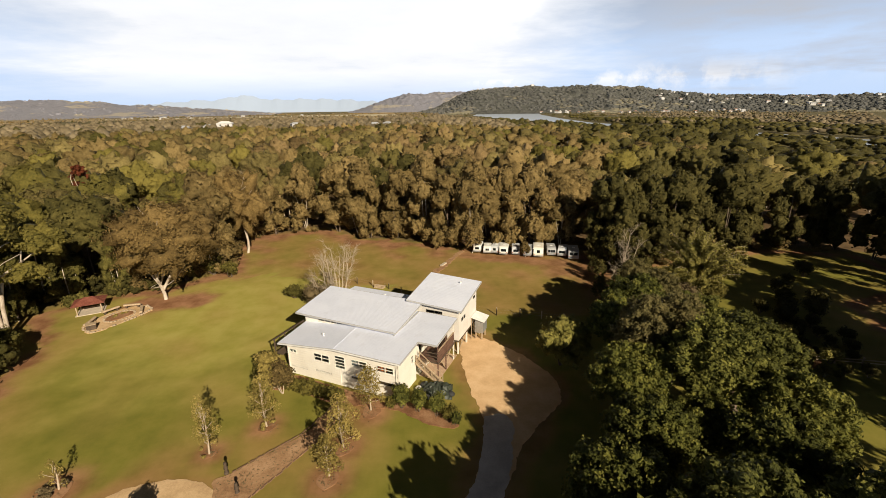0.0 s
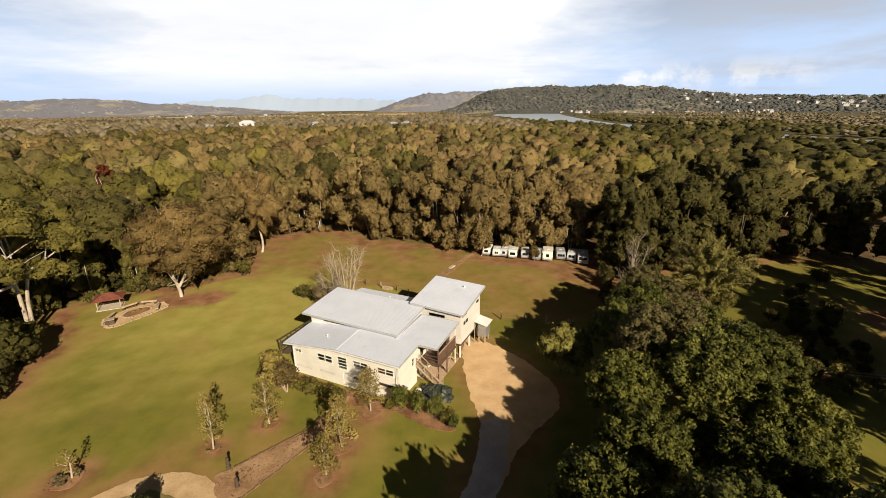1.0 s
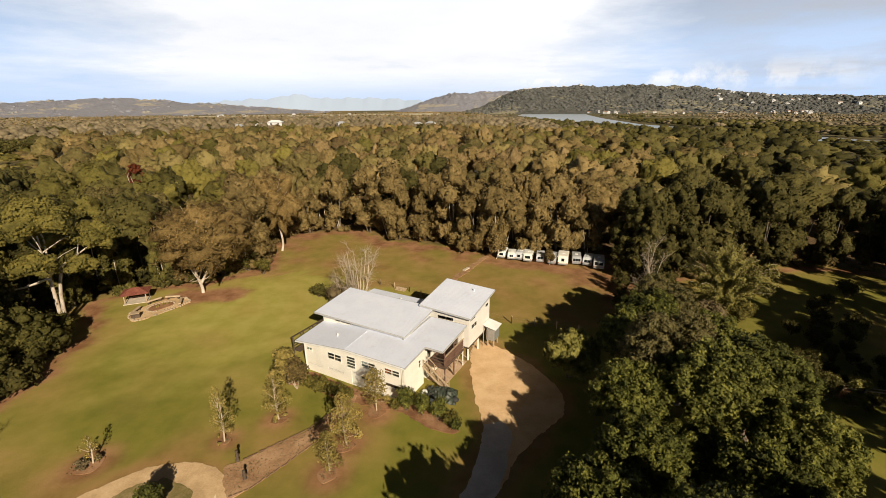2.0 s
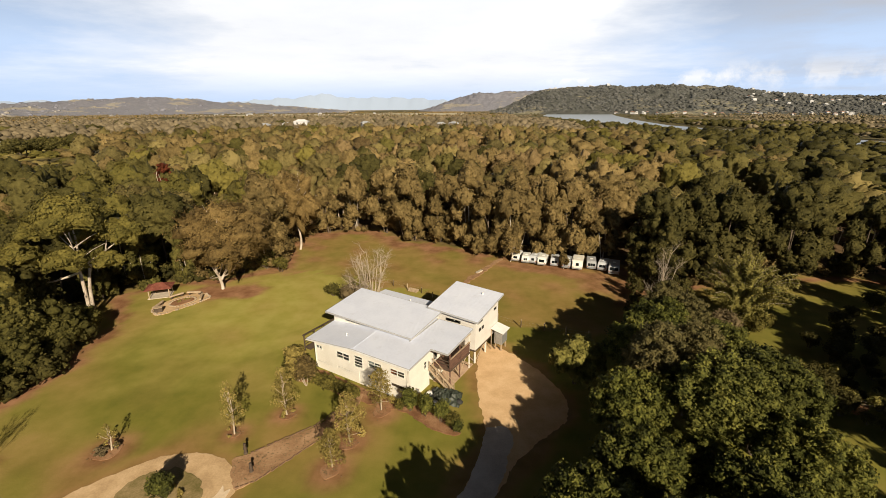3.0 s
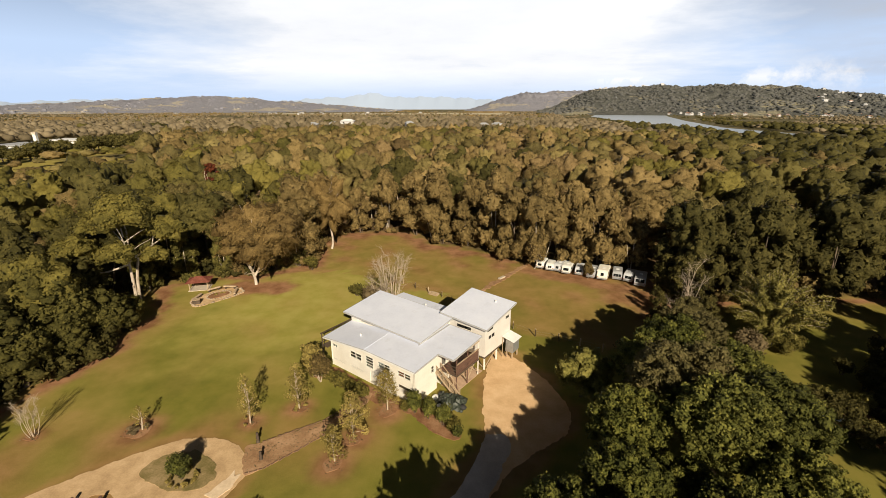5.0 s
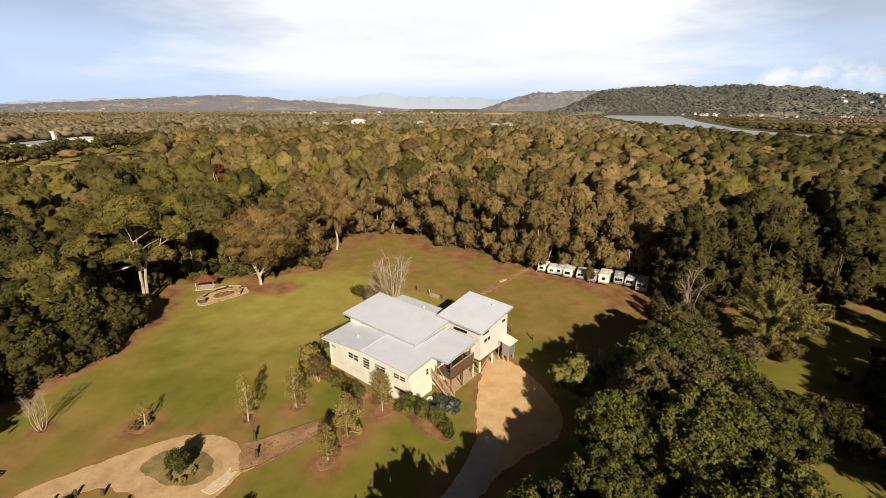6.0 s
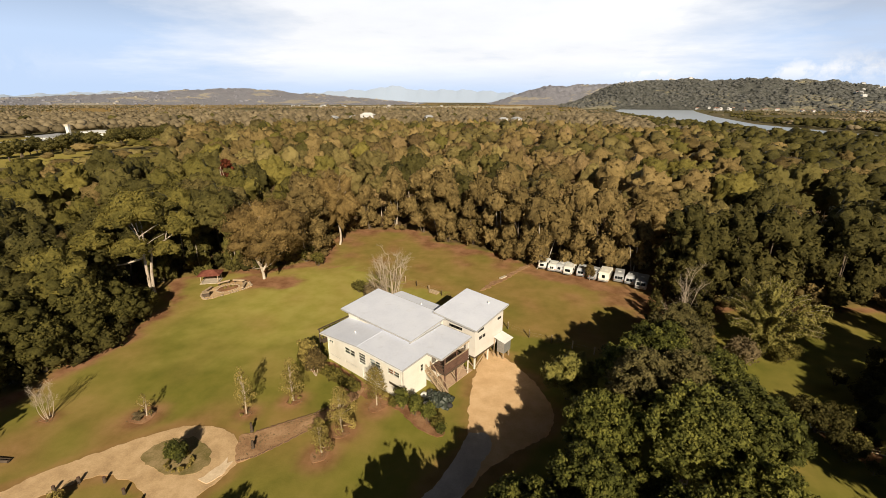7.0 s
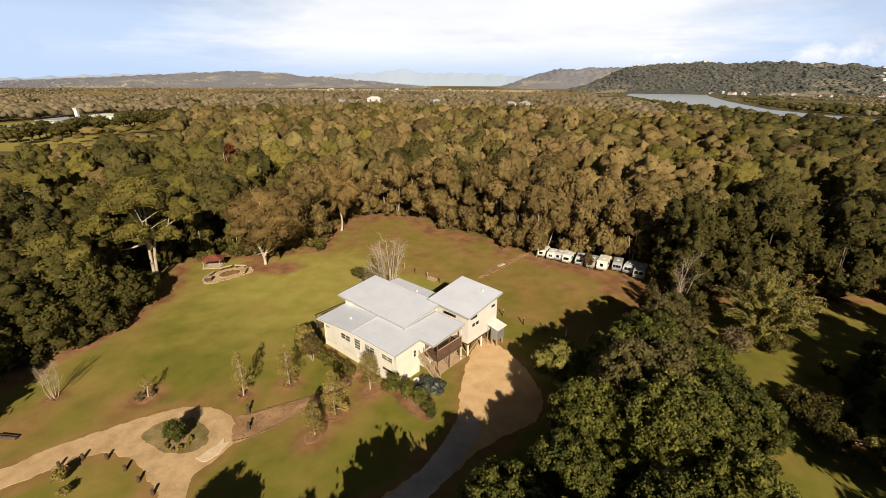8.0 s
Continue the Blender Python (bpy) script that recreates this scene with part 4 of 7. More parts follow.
# lean-to shed beside the back block
shed = thing("shed", HOUSE_AT @ pose(3.15, 17.0, 0), "small corrugated grey shed with a white lean-to roof", "shed")
part("wall", box(-0.55, 0.6, -0.8, 0.9, 1.0, 2.75), M_GALV, shed)
for u in (-0.4, 0.45):
    for v in (-0.65, 0.75):
        part("stump", box(u - 0.08, u + 0.08, v - 0.08, v + 0.08, -0.1, 1.0), M_TIMBER, shed)
part("roof", prism([(-1.0, -1.1, 3.25), (0.85, -1.1, 2.85), (0.85, 1.15, 2.85), (-1.0, 1.15, 3.25)], 0.07), M_WHITE, shed, "white sheet-metal roof")
for v in (-0.95, 1.0):
    part("post", box(-0.98, -0.9, v - 0.04, v + 0.04, 0, 3.2), M_TIMBER, shed)
part("door", box(-0.35, 0.4, -0.84, -0.803, 1.05, 2.6), M_GALV, shed)


# ---- trees of the garden ----
rt = np.random.default_rng(77)
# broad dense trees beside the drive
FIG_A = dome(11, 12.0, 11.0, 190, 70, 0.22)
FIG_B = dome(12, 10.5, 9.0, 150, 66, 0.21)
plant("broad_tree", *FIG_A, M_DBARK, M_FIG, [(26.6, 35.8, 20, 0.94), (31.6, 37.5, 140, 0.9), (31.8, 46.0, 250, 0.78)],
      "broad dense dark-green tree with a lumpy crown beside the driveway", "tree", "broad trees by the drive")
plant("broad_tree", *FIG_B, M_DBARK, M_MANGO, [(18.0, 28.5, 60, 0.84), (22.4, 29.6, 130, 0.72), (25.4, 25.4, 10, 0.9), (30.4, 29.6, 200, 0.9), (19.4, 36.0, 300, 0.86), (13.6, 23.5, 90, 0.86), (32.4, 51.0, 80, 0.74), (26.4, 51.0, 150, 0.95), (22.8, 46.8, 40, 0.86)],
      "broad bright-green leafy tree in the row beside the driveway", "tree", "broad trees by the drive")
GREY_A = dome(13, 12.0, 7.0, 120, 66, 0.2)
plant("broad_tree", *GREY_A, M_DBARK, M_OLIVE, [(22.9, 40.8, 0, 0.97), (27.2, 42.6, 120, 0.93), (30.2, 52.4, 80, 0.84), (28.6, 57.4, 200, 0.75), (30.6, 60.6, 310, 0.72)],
      "grey-leaved upright tree in the middle of the row", "tree", "broad trees by the drive")
ry = np.random.default_rng(114)
EDGE_WOOD = join([tube(bent((0, 0, -0.3), p, ry, 0.06), np.linspace(0.16, 0.05, 5), 6) for p in ((0.2, 0.2, 4.8), (-1.6, -0.9, 4.0), (1.2, 0.8, 4.4))])
EDGE_CROWN = join([(p[0] + np.array(o), p[1], p[2]) for o, ax, lobes, n in (((0.6, 0.4, 3.7), (2.8, 2.6, 2.3), 26, 1500), ((-1.8, -1.0, 3.5), (1.8, 1.7, 2.0), 16, 700), ((1.9, -0.6, 2.8), (1.7, 1.6, 1.8), 14, 500), ((-0.6, 0.2, 2.4), (2.2, 2.1, 1.9), 16, 600), ((0.6, -0.4, 1.5), (2.2, 2.1, 1.5), 14, 600)) for p in head(ry, *ax, lobes, n, 0.26, 3, 0.3, 0.5, -0.9)])
plant("broad_tree", EDGE_WOOD, EDGE_CROWN, M_DBARK, M_YARDLEAF, [(16.4, 47.0, 0, 1.12)],
      "small rounded yellow-green tree at the yard's edge", "tree")
# the row goes on along the drive
plant("broad_tree", *FIG_A, M_DBARK, M_FIG, [(18.5, 18.0, 110, 0.95), (27.0, 17.0, 10, 1.0)],
      "broad dense dark-green tree further along the driveway", "tree", "broad trees by the drive")
ROW_LOW = dome(15, 12.0, 9.0, 30, 16, 0.4)
ROW_TREE = ROW_LOW[0], join([ROW_LOW[1]] + [(p[0] + np.array([0, 0, 6.3]), p[1], p[2]) for p in head(ry, 5.4, 5.2, 5.5, 60, 2000, 0.3, 4, 0.24, 0.34, -0.85)])
plant("broad_tree", *ROW_TREE, M_DBARK, M_FIG, [(9.0, 14.5, 30, 0.95), (6.6, 4.0, 75, 1.0), (7.8, 9.8, 200, 0.86), (11.5, 8.5, 20, 1.0), (14.5, 15.5, 120, 0.95)],
      "broad dense dark-green tree further along the driveway", "tree", "broad trees by the drive")
plant("broad_tree", *FIG_B, M_DBARK, M_GREEN, [(-5.4, 10.4, 30, 0.8)],
      "round green tree beside the gravel road", "tree")
# tall gums out of view south of the garden, placed to cast its shade
SHADE = gum(90, 21, 12, 44, 36, 0.6, base=0.16)
plant("gum_tree", *SHADE, M_BARK, M_EUC, [(50, 10, 0, 0.8), (-40.5, 2.5, 40, 0.85), (64, 31, 80, 0.9), (63, 43, 200, 0.95), (67, 53, 20, 0.9), (68, 36, 90, 1.0), (76, 56, 30, 1.0), (86, 60, 10, 1.0), (95, 66, 180, 1.0), (72, 46, 70, 1.0), (80, 50, 10, 1.0), (61.5, 45.0, 10, 0.55), (53, 24, 0, 0.7), (60, 28, 50, 0.75), (57, 34, 160, 0.6), (66, 25, 220, 0.85), (58, 19, 300, 0.8), (72, 29, 90, 0.95), (64, 37, 15, 0.8), (58, 41, 100, 0.6), (56, 38.6, 210, 0.58), (60.5, 36.5, 300, 0.68)],
      "tall gum tree shading the garden", "tree", "gums by the garden")

# single trees that stand out along the lawn
def crowned(tree, shift, parts):
    """The wood of a gum under another crown."""
    return tree[0], join([(p[0] + np.array(shift), p[1], p[2]) for p in parts])


rc = np.random.default_rng(161)
BROAD = crowned(gum(61, 17.2, 18.5, 60, 4, 0.27, base=0.22, limbs=8, trunk=0.27, flat=0.8, split=0.6), (1.5, 0.6, 10.4), head(rc, 9.8, 9.2, 7.6, 130, 13000, 0.23, 4, 0.17, 0.46, -0.85))
BROAD_LIMBS = [tube(bent(a, b, rt, 0.05, 6), np.linspace(r0, 0.08, 6), 7) for a, b, r0 in (((0, 0, 1.8), (3.6, 3.0, 7.0), 0.24), ((0, 0, 1.9), (-1.6, -1.2, 8.0), 0.22), ((1.8, 1.5, 4.6), (1.2, 2.4, 9.0), 0.13))]
plant("gum_tree", join([BROAD[0]] + BROAD_LIMBS), BROAD[1], M_BARK, M_LAWNGUM, [(-43.6, 69.2, 0, 1.0)],
      "broad brown-leaved gum with a forked white trunk on the lawn")
CORNER = crowned(gum(62, 20.5, 13.0, 40, 4, 0.3, base=0.3, limbs=18, trunk=0.24, lean=0.008), (0, 0, 11.4), head(rc, 6.6, 6.2, 9.0, 70, 6000, 0.26, 4, 0.24, 0.52, -0.85))
plant("gum_tree", *CORNER, M_BARK, M_LAWNGUM, [(-39.7, 93.6, 40, 1.0)],
      "tall gum with a pale trunk at the paddock's corner")
TWIN = gum(63, 20.5, 17.0, 60, 4, 0.28, base=0.36, limbs=5, trunk=0.27)
TWIN_HEADS = [((0.3, 0.4, 16.6), (6.4, 6.0, 4.0), 40, 2600), ((-4.6, -5.0, 11.6), (4.4, 4.0, 2.3), 24, 1300), ((5.2, 4.4, 13.2), (4.4, 4.0, 2.6), 24, 1300), ((-3.4, 4.8, 12.4), (4.2, 3.9, 2.5), 22, 1200),
              ((3.6, -4.8, 11.4), (3.8, 3.6, 2.1), 20, 1100), ((6.6, -0.6, 10.2), (3.0, 2.8, 1.7), 16, 800), ((-6.8, 0.4, 13.8), (3.2, 3.0, 2.0), 16, 900)]
TWIN = (TWIN[0], join([(p[0] + np.array(o), p[1], p[2]) for o, ax, lobes, n in TWIN_HEADS for p in head(rc, *ax, lobes, n, 0.3, 3, 0.32, 0.45, -0.7)]))
TWIN_STEM = [tube(bent((0.5, 0.3, -0.3), (1.3, 1.0, 8.6), rt, 0.04), np.linspace(0.3, 0.2, 5), 8)]
TWIN_LIMBS = [tube(bent(a, b, rt, 0.06, 7), np.linspace(r0, 0.05, 7), 6) for a, b, r0 in (((0, 0, 7.6), (-5.4, -8.0, 8.6), 0.2), ((0, 0, 8.0), (5.2, 6.2, 13.0), 0.2), ((-2.6, -3.9, 8.3), (-3.4, -6.2, 10.6), 0.1), ((2.6, 3.0, 10.5), (2.2, 5.6, 14.5), 0.1))]
plant("gum_tree", join([TWIN[0]] + TWIN_STEM + TWIN_LIMBS), TWIN[1], M_BARK, M_GREEN, [(-58.0, 56.0, 0, 1.0)],
      "large gum with a twin white trunk beside the lawn")
DARK_LOW = dome(64, 10.5, 8.6, 30, 20, 0.3)
DARK_A = DARK_LOW[0], join([DARK_LOW[1]] + [(p[0] + np.array([0, 0, 5.4]), p[1], p[2]) for p in head(rc, 4.9, 4.8, 5.0, 60, 2700, 0.3, 4, 0.23, 0.42, -0.8)])
plant("broad_tree", *DARK_A, M_DBARK, M_LAUREL, [(-53.6, 41.0, 0, 1.05), (-55.2, 33.0, 90, 1.05), (-58.0, 25.0, 30, 1.1), (-51.6, 45.6, 70, 0.74), (-52.6, 50.4, 120, 0.46), (-57.0, 43.6, 300, 0.95), (-51.8, 45.6, 200, 0.6), (-52.6, 37.4, 20, 0.62), (-54.2, 29.2, 20, 0.6), (-51.0, 33.4, 10, 0.85), (-52.2, 26.8, 110, 0.9), (-50.6, 39.0, 230, 0.62)],
      "dense dark-green rounded tree along the lawn's edge", "tree", "dense trees along the lawn")
# those south of y 20 are out of view, placed to shade the lawn's corner
plant("broad_tree", *dome(67, 10.5, 10.0, 50, 24, 0.42), M_DBARK, M_PINE, [(-61, 38, 220, 1.2), (-60, 47, 150, 1.1), (-60, 17, 10, 1.0), (-65, 29, 80, 1.2), (-67, 43, 40, 1.25), (-49.5, 19.5, 40, 1.0), (-52, 11, 0, 1.1), (-47.5, 12, 0, 0.9), (-43.5, 12, 90, 1.1), (-41.5, 7, 30, 1.3)],
      "dense dark-green rounded tree along the lawn's edge", "tree", "dense trees along the lawn")
plant("gum_tree", *gum(65, 18.5, 5.0, 40, 44, 0.45, base=0.4, trunk=0.25), M_BARK, M_RED, [(-79.5, 103.5, 0, 1.0)], "slim tree with rust-red foliage in the woodland")

# gums along the woodland's edge


def edge_gum(seed, h, w, base):
    """A woodland-edge gum: a tall ragged crown over pale leaning stems."""
    r = np.random.default_rng(seed)
    lv, wood = [], []
    spots = ((0.06, 0.0, 0.79, 0.31, 0.21), (0.24, 1.0, 0.6, 0.31, 0.2), (0.25, 3.1, 0.56, 0.3, 0.21), (0.22, 5.0, 0.68, 0.27, 0.19), (0.28, 0.2, 0.34, 0.27, 0.19), (0.27, 2.3, 0.3, 0.28, 0.2), (0.26, 4.3, 0.36, 0.27, 0.2), (0.1, 1.2, 0.2 + base, 0.25, 0.16), (0.26, 2.9, 0.13 + base, 0.24, 0.14), (0.27, 5.6, 0.15 + base, 0.24, 0.14), (0.3, 0.9, 0.11 + base, 0.22, 0.13))
    for k, (out, turn, z, a, c) in enumerate(spots):
        ang = turn + seed + r.normal() * 0.3
        o = np.array([math.cos(ang) * out * w, math.sin(ang) * out * w, h * (z + base * 0.4 * (z < 0.5) + r.normal() * 0.03)])
        g = r.uniform(0.85, 1.15)
        lv += [(p[0] + o, p[1], p[2]) for p in head(r, w * a * g, w * a * g * 0.94, h * c * g * 1.06, 26, 360, 0.38, 3, depth=0.52, sigma=0.3)]
        if k in (0, 1, 2):
            wood.append(tube(bent((o[0] * 0.15, o[1] * 0.15, -0.3), o, r, 0.03), np.linspace((0.19, 0.1, 0.1)[k], 0.05, 5), 6))
    return join(wood), join(lv)


GUMS = [edge_gum(100 + k, 18.5, 9.6 + 0.5 * k, (0.0, 0.02, 0.05, 0.0, 0.12)[k]) for k in range(5)]


def edge_trees():
    pts = CLEARING
    spots = [[] for _ in GUMS]
    n = 0
    for a, b in zip(pts, pts[1:] + pts[:1]):
        L = math.hypot(b[0] - a[0], b[1] - a[1])
        for k in range(max(1, int(L / 6.0))):
            t = (k + 0.5) / max(1, int(L / 6.0))
            x, y = a[0] + (b[0] - a[0]) * t, a[1] + (b[1] - a[1]) * t
            if y < 22 or (x > 36 and y < 70) or (x < -44 and y < 71):
                continue
            d = math.hypot(b[0] - a[0], b[1] - a[1])
            nx, ny = -(b[1] - a[1]) / d, (b[0] - a[0]) / d
            o = rt.uniform(2.0, 5.0)
            spots[n % len(GUMS)].append((x + nx * o, y + ny * o, rt.uniform(0, 360), rt.uniform(0.72, 1.12)))
            n += 1
    for g, s, bark in zip(GUMS, spots, (M_DBARK, M_DBARK, M_BARK, M_DBARK, M_BARK)):
        # past x 35: dark-green trees, their leaves also darkened in place of shade
        dark = [q for q in s if q[0] > 35]
        s = [q for q in s if q[0] <= 35]
        plant("pine_tree", *g, M_DBARK, M_PINE, dark, "tall dark-green tree behind the shaded garden", "tree", "dark trees by the garden")
        plant("gum_tree", *g, bark, M_EUC, s, "tall olive-brown gum tree at the edge of the woodland", "tree", "gums along the clearing")


edge_trees()
plant("gum_tree", *GUMS[0], M_BARK, M_LAUREL, [(-57.5, 67.5, 0, 0.6), (-61.5, 62.0, 120, 0.66), (-53.0, 72.6, 240, 0.55), (-63.0, 69.0, 60, 0.8)], "leafy olive gum behind the garden shelter", "tree", "gums along the clearing")


# ---- woodland ----
def scatter(r, near, far, gap, half=57.0, mid=-9.0):
    """Jittered places in a fan over the country ahead."""
    out = []
    n = int(2 * far / gap)
    gx, gy = np.meshgrid((np.arange(n) - n / 2) * gap, (np.arange(n // 2 + 8) - 8) * gap)
    gx = gx + r.uniform(-0.42, 0.42, gx.shape) * gap
    gy = gy + r.uniform(-0.42, 0.42, gy.shape) * gap
    d = np.hypot(gx - 8, gy)
    a = np.degrees(np.arctan2(gx - 8, gy)) - mid
    ok = (d > near) & (d < far) & (np.abs(a) < half)
    x, y = gx[ok], gy[ok]
    keep = ~inside(x, y, CLEARING) & (y > x * 1.1 - 70) & (line_distance(x, y, CLEARING + CLEARING[:1]) > 7.5) & (river_gap(x, y) > 25)
    for f in FIELDS:
        keep &= ~inside(x, y, f)
    d = np.hypot(x, y)
    keep &= field(x, y, 260, 91) < 1.3 - 1.5 * smooth(d, 650, 1300)
    return x[keep], y[keep]


def leaf_kind(r, x, y):
    """Which foliage grows where: 0 gum, 2 green, 3 dark, 4 brown, 5 olive."""
    n = len(x)
    riverside = (x > 120) & (river_gap(x, y) < 170)
    green = r.uniform(size=n) < 0.16 + 0.25 * smooth(-x, 55, 110) * (y < 110) + 0.4 * smooth(x - y * 0.25, 0, 40) * (y < 240)
    # to the right, dark leaves partly stand in for shade and lens falloff
    dark = r.uniform(size=n) < 0.05 + 0.75 * smooth(x - y * 0.22, 8, 45) * (y < 420) + 0.85 * riverside + 0.5 * smooth(-x - y * 0.15, 25, 55) * (y < 140)
    west = smooth(-x - y * 0.12, 28, 52) * (y < 150)
    green |= r.uniform(size=n) < 0.6 * west
    brown = r.uniform(size=n) < 0.28 * smooth(np.abs(x + 12 + y * 0.06), 85, 20) * (1 - west)
    sage = r.uniform(size=n) < 0.4
    return np.where(dark, 3, np.where(green, np.where(r.uniform(size=n) < smooth(np.abs(x + 10), 30, 70), 2, 5), np.where(brown, 4, np.where(sage, 5, 0))))


def grove(seed, near, far, gap, protos, hscale):
    """The nearest woodland, tree by tree."""
    r = np.random.default_rng(seed)
    x, y = scatter(r, near, far, gap)
    kind = leaf_kind(r, x, y)
    which = r.integers(len(protos), size=len(x))
    for k, (mat, lab) in {0: (M_EUC, "olive-brown gum in the woodland round the clearing"), 2: (M_GREEN, "green-leaved tree in the woodland round the clearing"),
                          3: (M_PINE, "dark-green tree in the woodland round the clearing"), 4: (M_BROWN_GUM, "brown-leaved gum in the woodland round the clearing"), 5: (M_SAGE, "olive-leaved gum in the woodland round the clearing")}.items():
        for j, p in enumerate(protos):
            spots = [(x[i], y[i], r.uniform(0, 360), r.uniform(*hscale)) for i in np.flatnonzero((kind == k) & (which == j))]
            if spots:
                plant("gum_tree", *p, M_BARK if k == 4 else M_DBARK, mat, spots, lab, "tree", "woodland trees")


def woods(name, seed, near, far, gap, protos, hscale, label, trunks=True, leaf_mat=None):
    r = np.random.default_rng(seed)
    x, y = scatter(r, near, far, gap)
    parts, wood = [], []
    tone = np.clip(0.5 + field(x, y, 60, seed + 1) * 0.14 + r.normal(size=len(x)) * 0.2, 0.02, 0.98)
    low = np.where((np.degrees(np.arctan2(x - 8, y)) < -47) & (np.hypot(x, y) > 140), np.where(np.hypot(x, y) > 520, 0.85, 0.5), 1.0)
    low = low * np.where((np.degrees(np.arctan2(x - 8, y)) > 35) & (np.hypot(x, y) > 190), 0.6, 1.0)
    low = low * np.where(x > 40, np.clip(river_gap(x, y) / 420, np.where(y > 820, 0.55, np.where(y > 520, 0.72, 0.85)), 1.0), 1.0)
    for k in range(len(x)):
        w, lv = protos[r.integers(len(protos))]
        a, s = r.uniform(0, 2 * math.pi), r.uniform(*hscale)
        R = np.array([[math.cos(a), -math.sin(a), 0], [math.sin(a), math.cos(a), 0], [0, 0, 1]]) * s
        o = np.array([x[k], y[k], 0])
        if math.hypot(x[k], y[k]) > 190:
            R[2] *= low[k]
        parts.append((lv[0] @ R.T + o, lv[1], np.clip(lv[2] * 0.4 + tone[k] * 0.95 - 0.17, 0, 1)))
        if trunks and w is not None:
            wood.append((w[0] @ R.T + o, w[1], w[2]))
    V, F, T = join(parts)
    mi = np.repeat(leaf_kind(r, x, y), [len(q[1]) for q in parts]).astype(np.int32)
    if wood:
        V2, F2, T2 = join(wood)
        F = np.concatenate([F, F2 + len(V)])
        V, T = np.concatenate([V, V2]), np.concatenate([T, T2])
        mi = np.concatenate([mi, np.ones(len(F2), np.int32)])
    me = tri_mesh(name, V, F, [leaf_mat or M_EUC, M_BARK, leaf_mat or M_GREEN, M_PINE, leaf_mat or M_BROWN_GUM, leaf_mat or M_SAGE], mi, T)
    return tagged(new(name, me), label, "woodland", kind="stuff")


def canopy(seed, h, w, lobes, leaves, size, core=3, skirt=3):
    """A woodland tree: one or two heaped heads of foliage, some regrowth lower down."""
    r = np.random.default_rng(seed)
    lv, wood = [], []
    two = int(r.uniform() < 0.4)
    base = h * r.uniform(0.1, 0.22)
    for k in range(2 if two else 1):
        ww = w * (0.78 if two else 1.0) * r.uniform(0.9, 1.1)
        top = h * (1.0 if k == 0 else r.uniform(0.72, 0.9))
        o = np.array([0, 0, 0]) if not two else np.array([(-1) ** k * w * 0.2, r.normal() * w * 0.08, 0])
        mid = (top + base) / 2 + h * 0.03
        parts = head(r, ww * 0.5, ww * 0.5 * r.uniform(0.85, 1.1), top - mid, lobes // (1 + two), leaves // (1 + two), size, core - two, depth=r.uniform(0.34, 0.48), sigma=0.27 if not two else 0.36)
        lv += [(p[0] + o + [0, 0, mid], p[1], p[2]) for p in parts]
        wood.append(tube(bent((o[0] * 0.3, o[1] * 0.3, -0.3), o + [0, 0, mid], r, 0.03, 4), np.linspace(0.2, 0.1, 4), 5))
    for k in range(skirt):
        o = np.array([r.normal() * w * 0.24, r.normal() * w * 0.24, h * r.uniform(0.1, 0.32)])
        lv += [(p[0] + o, p[1], p[2]) for p in head(r, w * 0.17, w * 0.17, w * 0.16, 5, leaves // 10, size, 2, sigma=0.6)]
    return join(wood), join(lv)


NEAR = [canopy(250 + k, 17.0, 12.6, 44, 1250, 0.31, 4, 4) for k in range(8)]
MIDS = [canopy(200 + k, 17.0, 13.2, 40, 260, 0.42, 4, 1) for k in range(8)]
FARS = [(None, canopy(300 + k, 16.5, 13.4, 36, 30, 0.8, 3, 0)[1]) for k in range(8)]


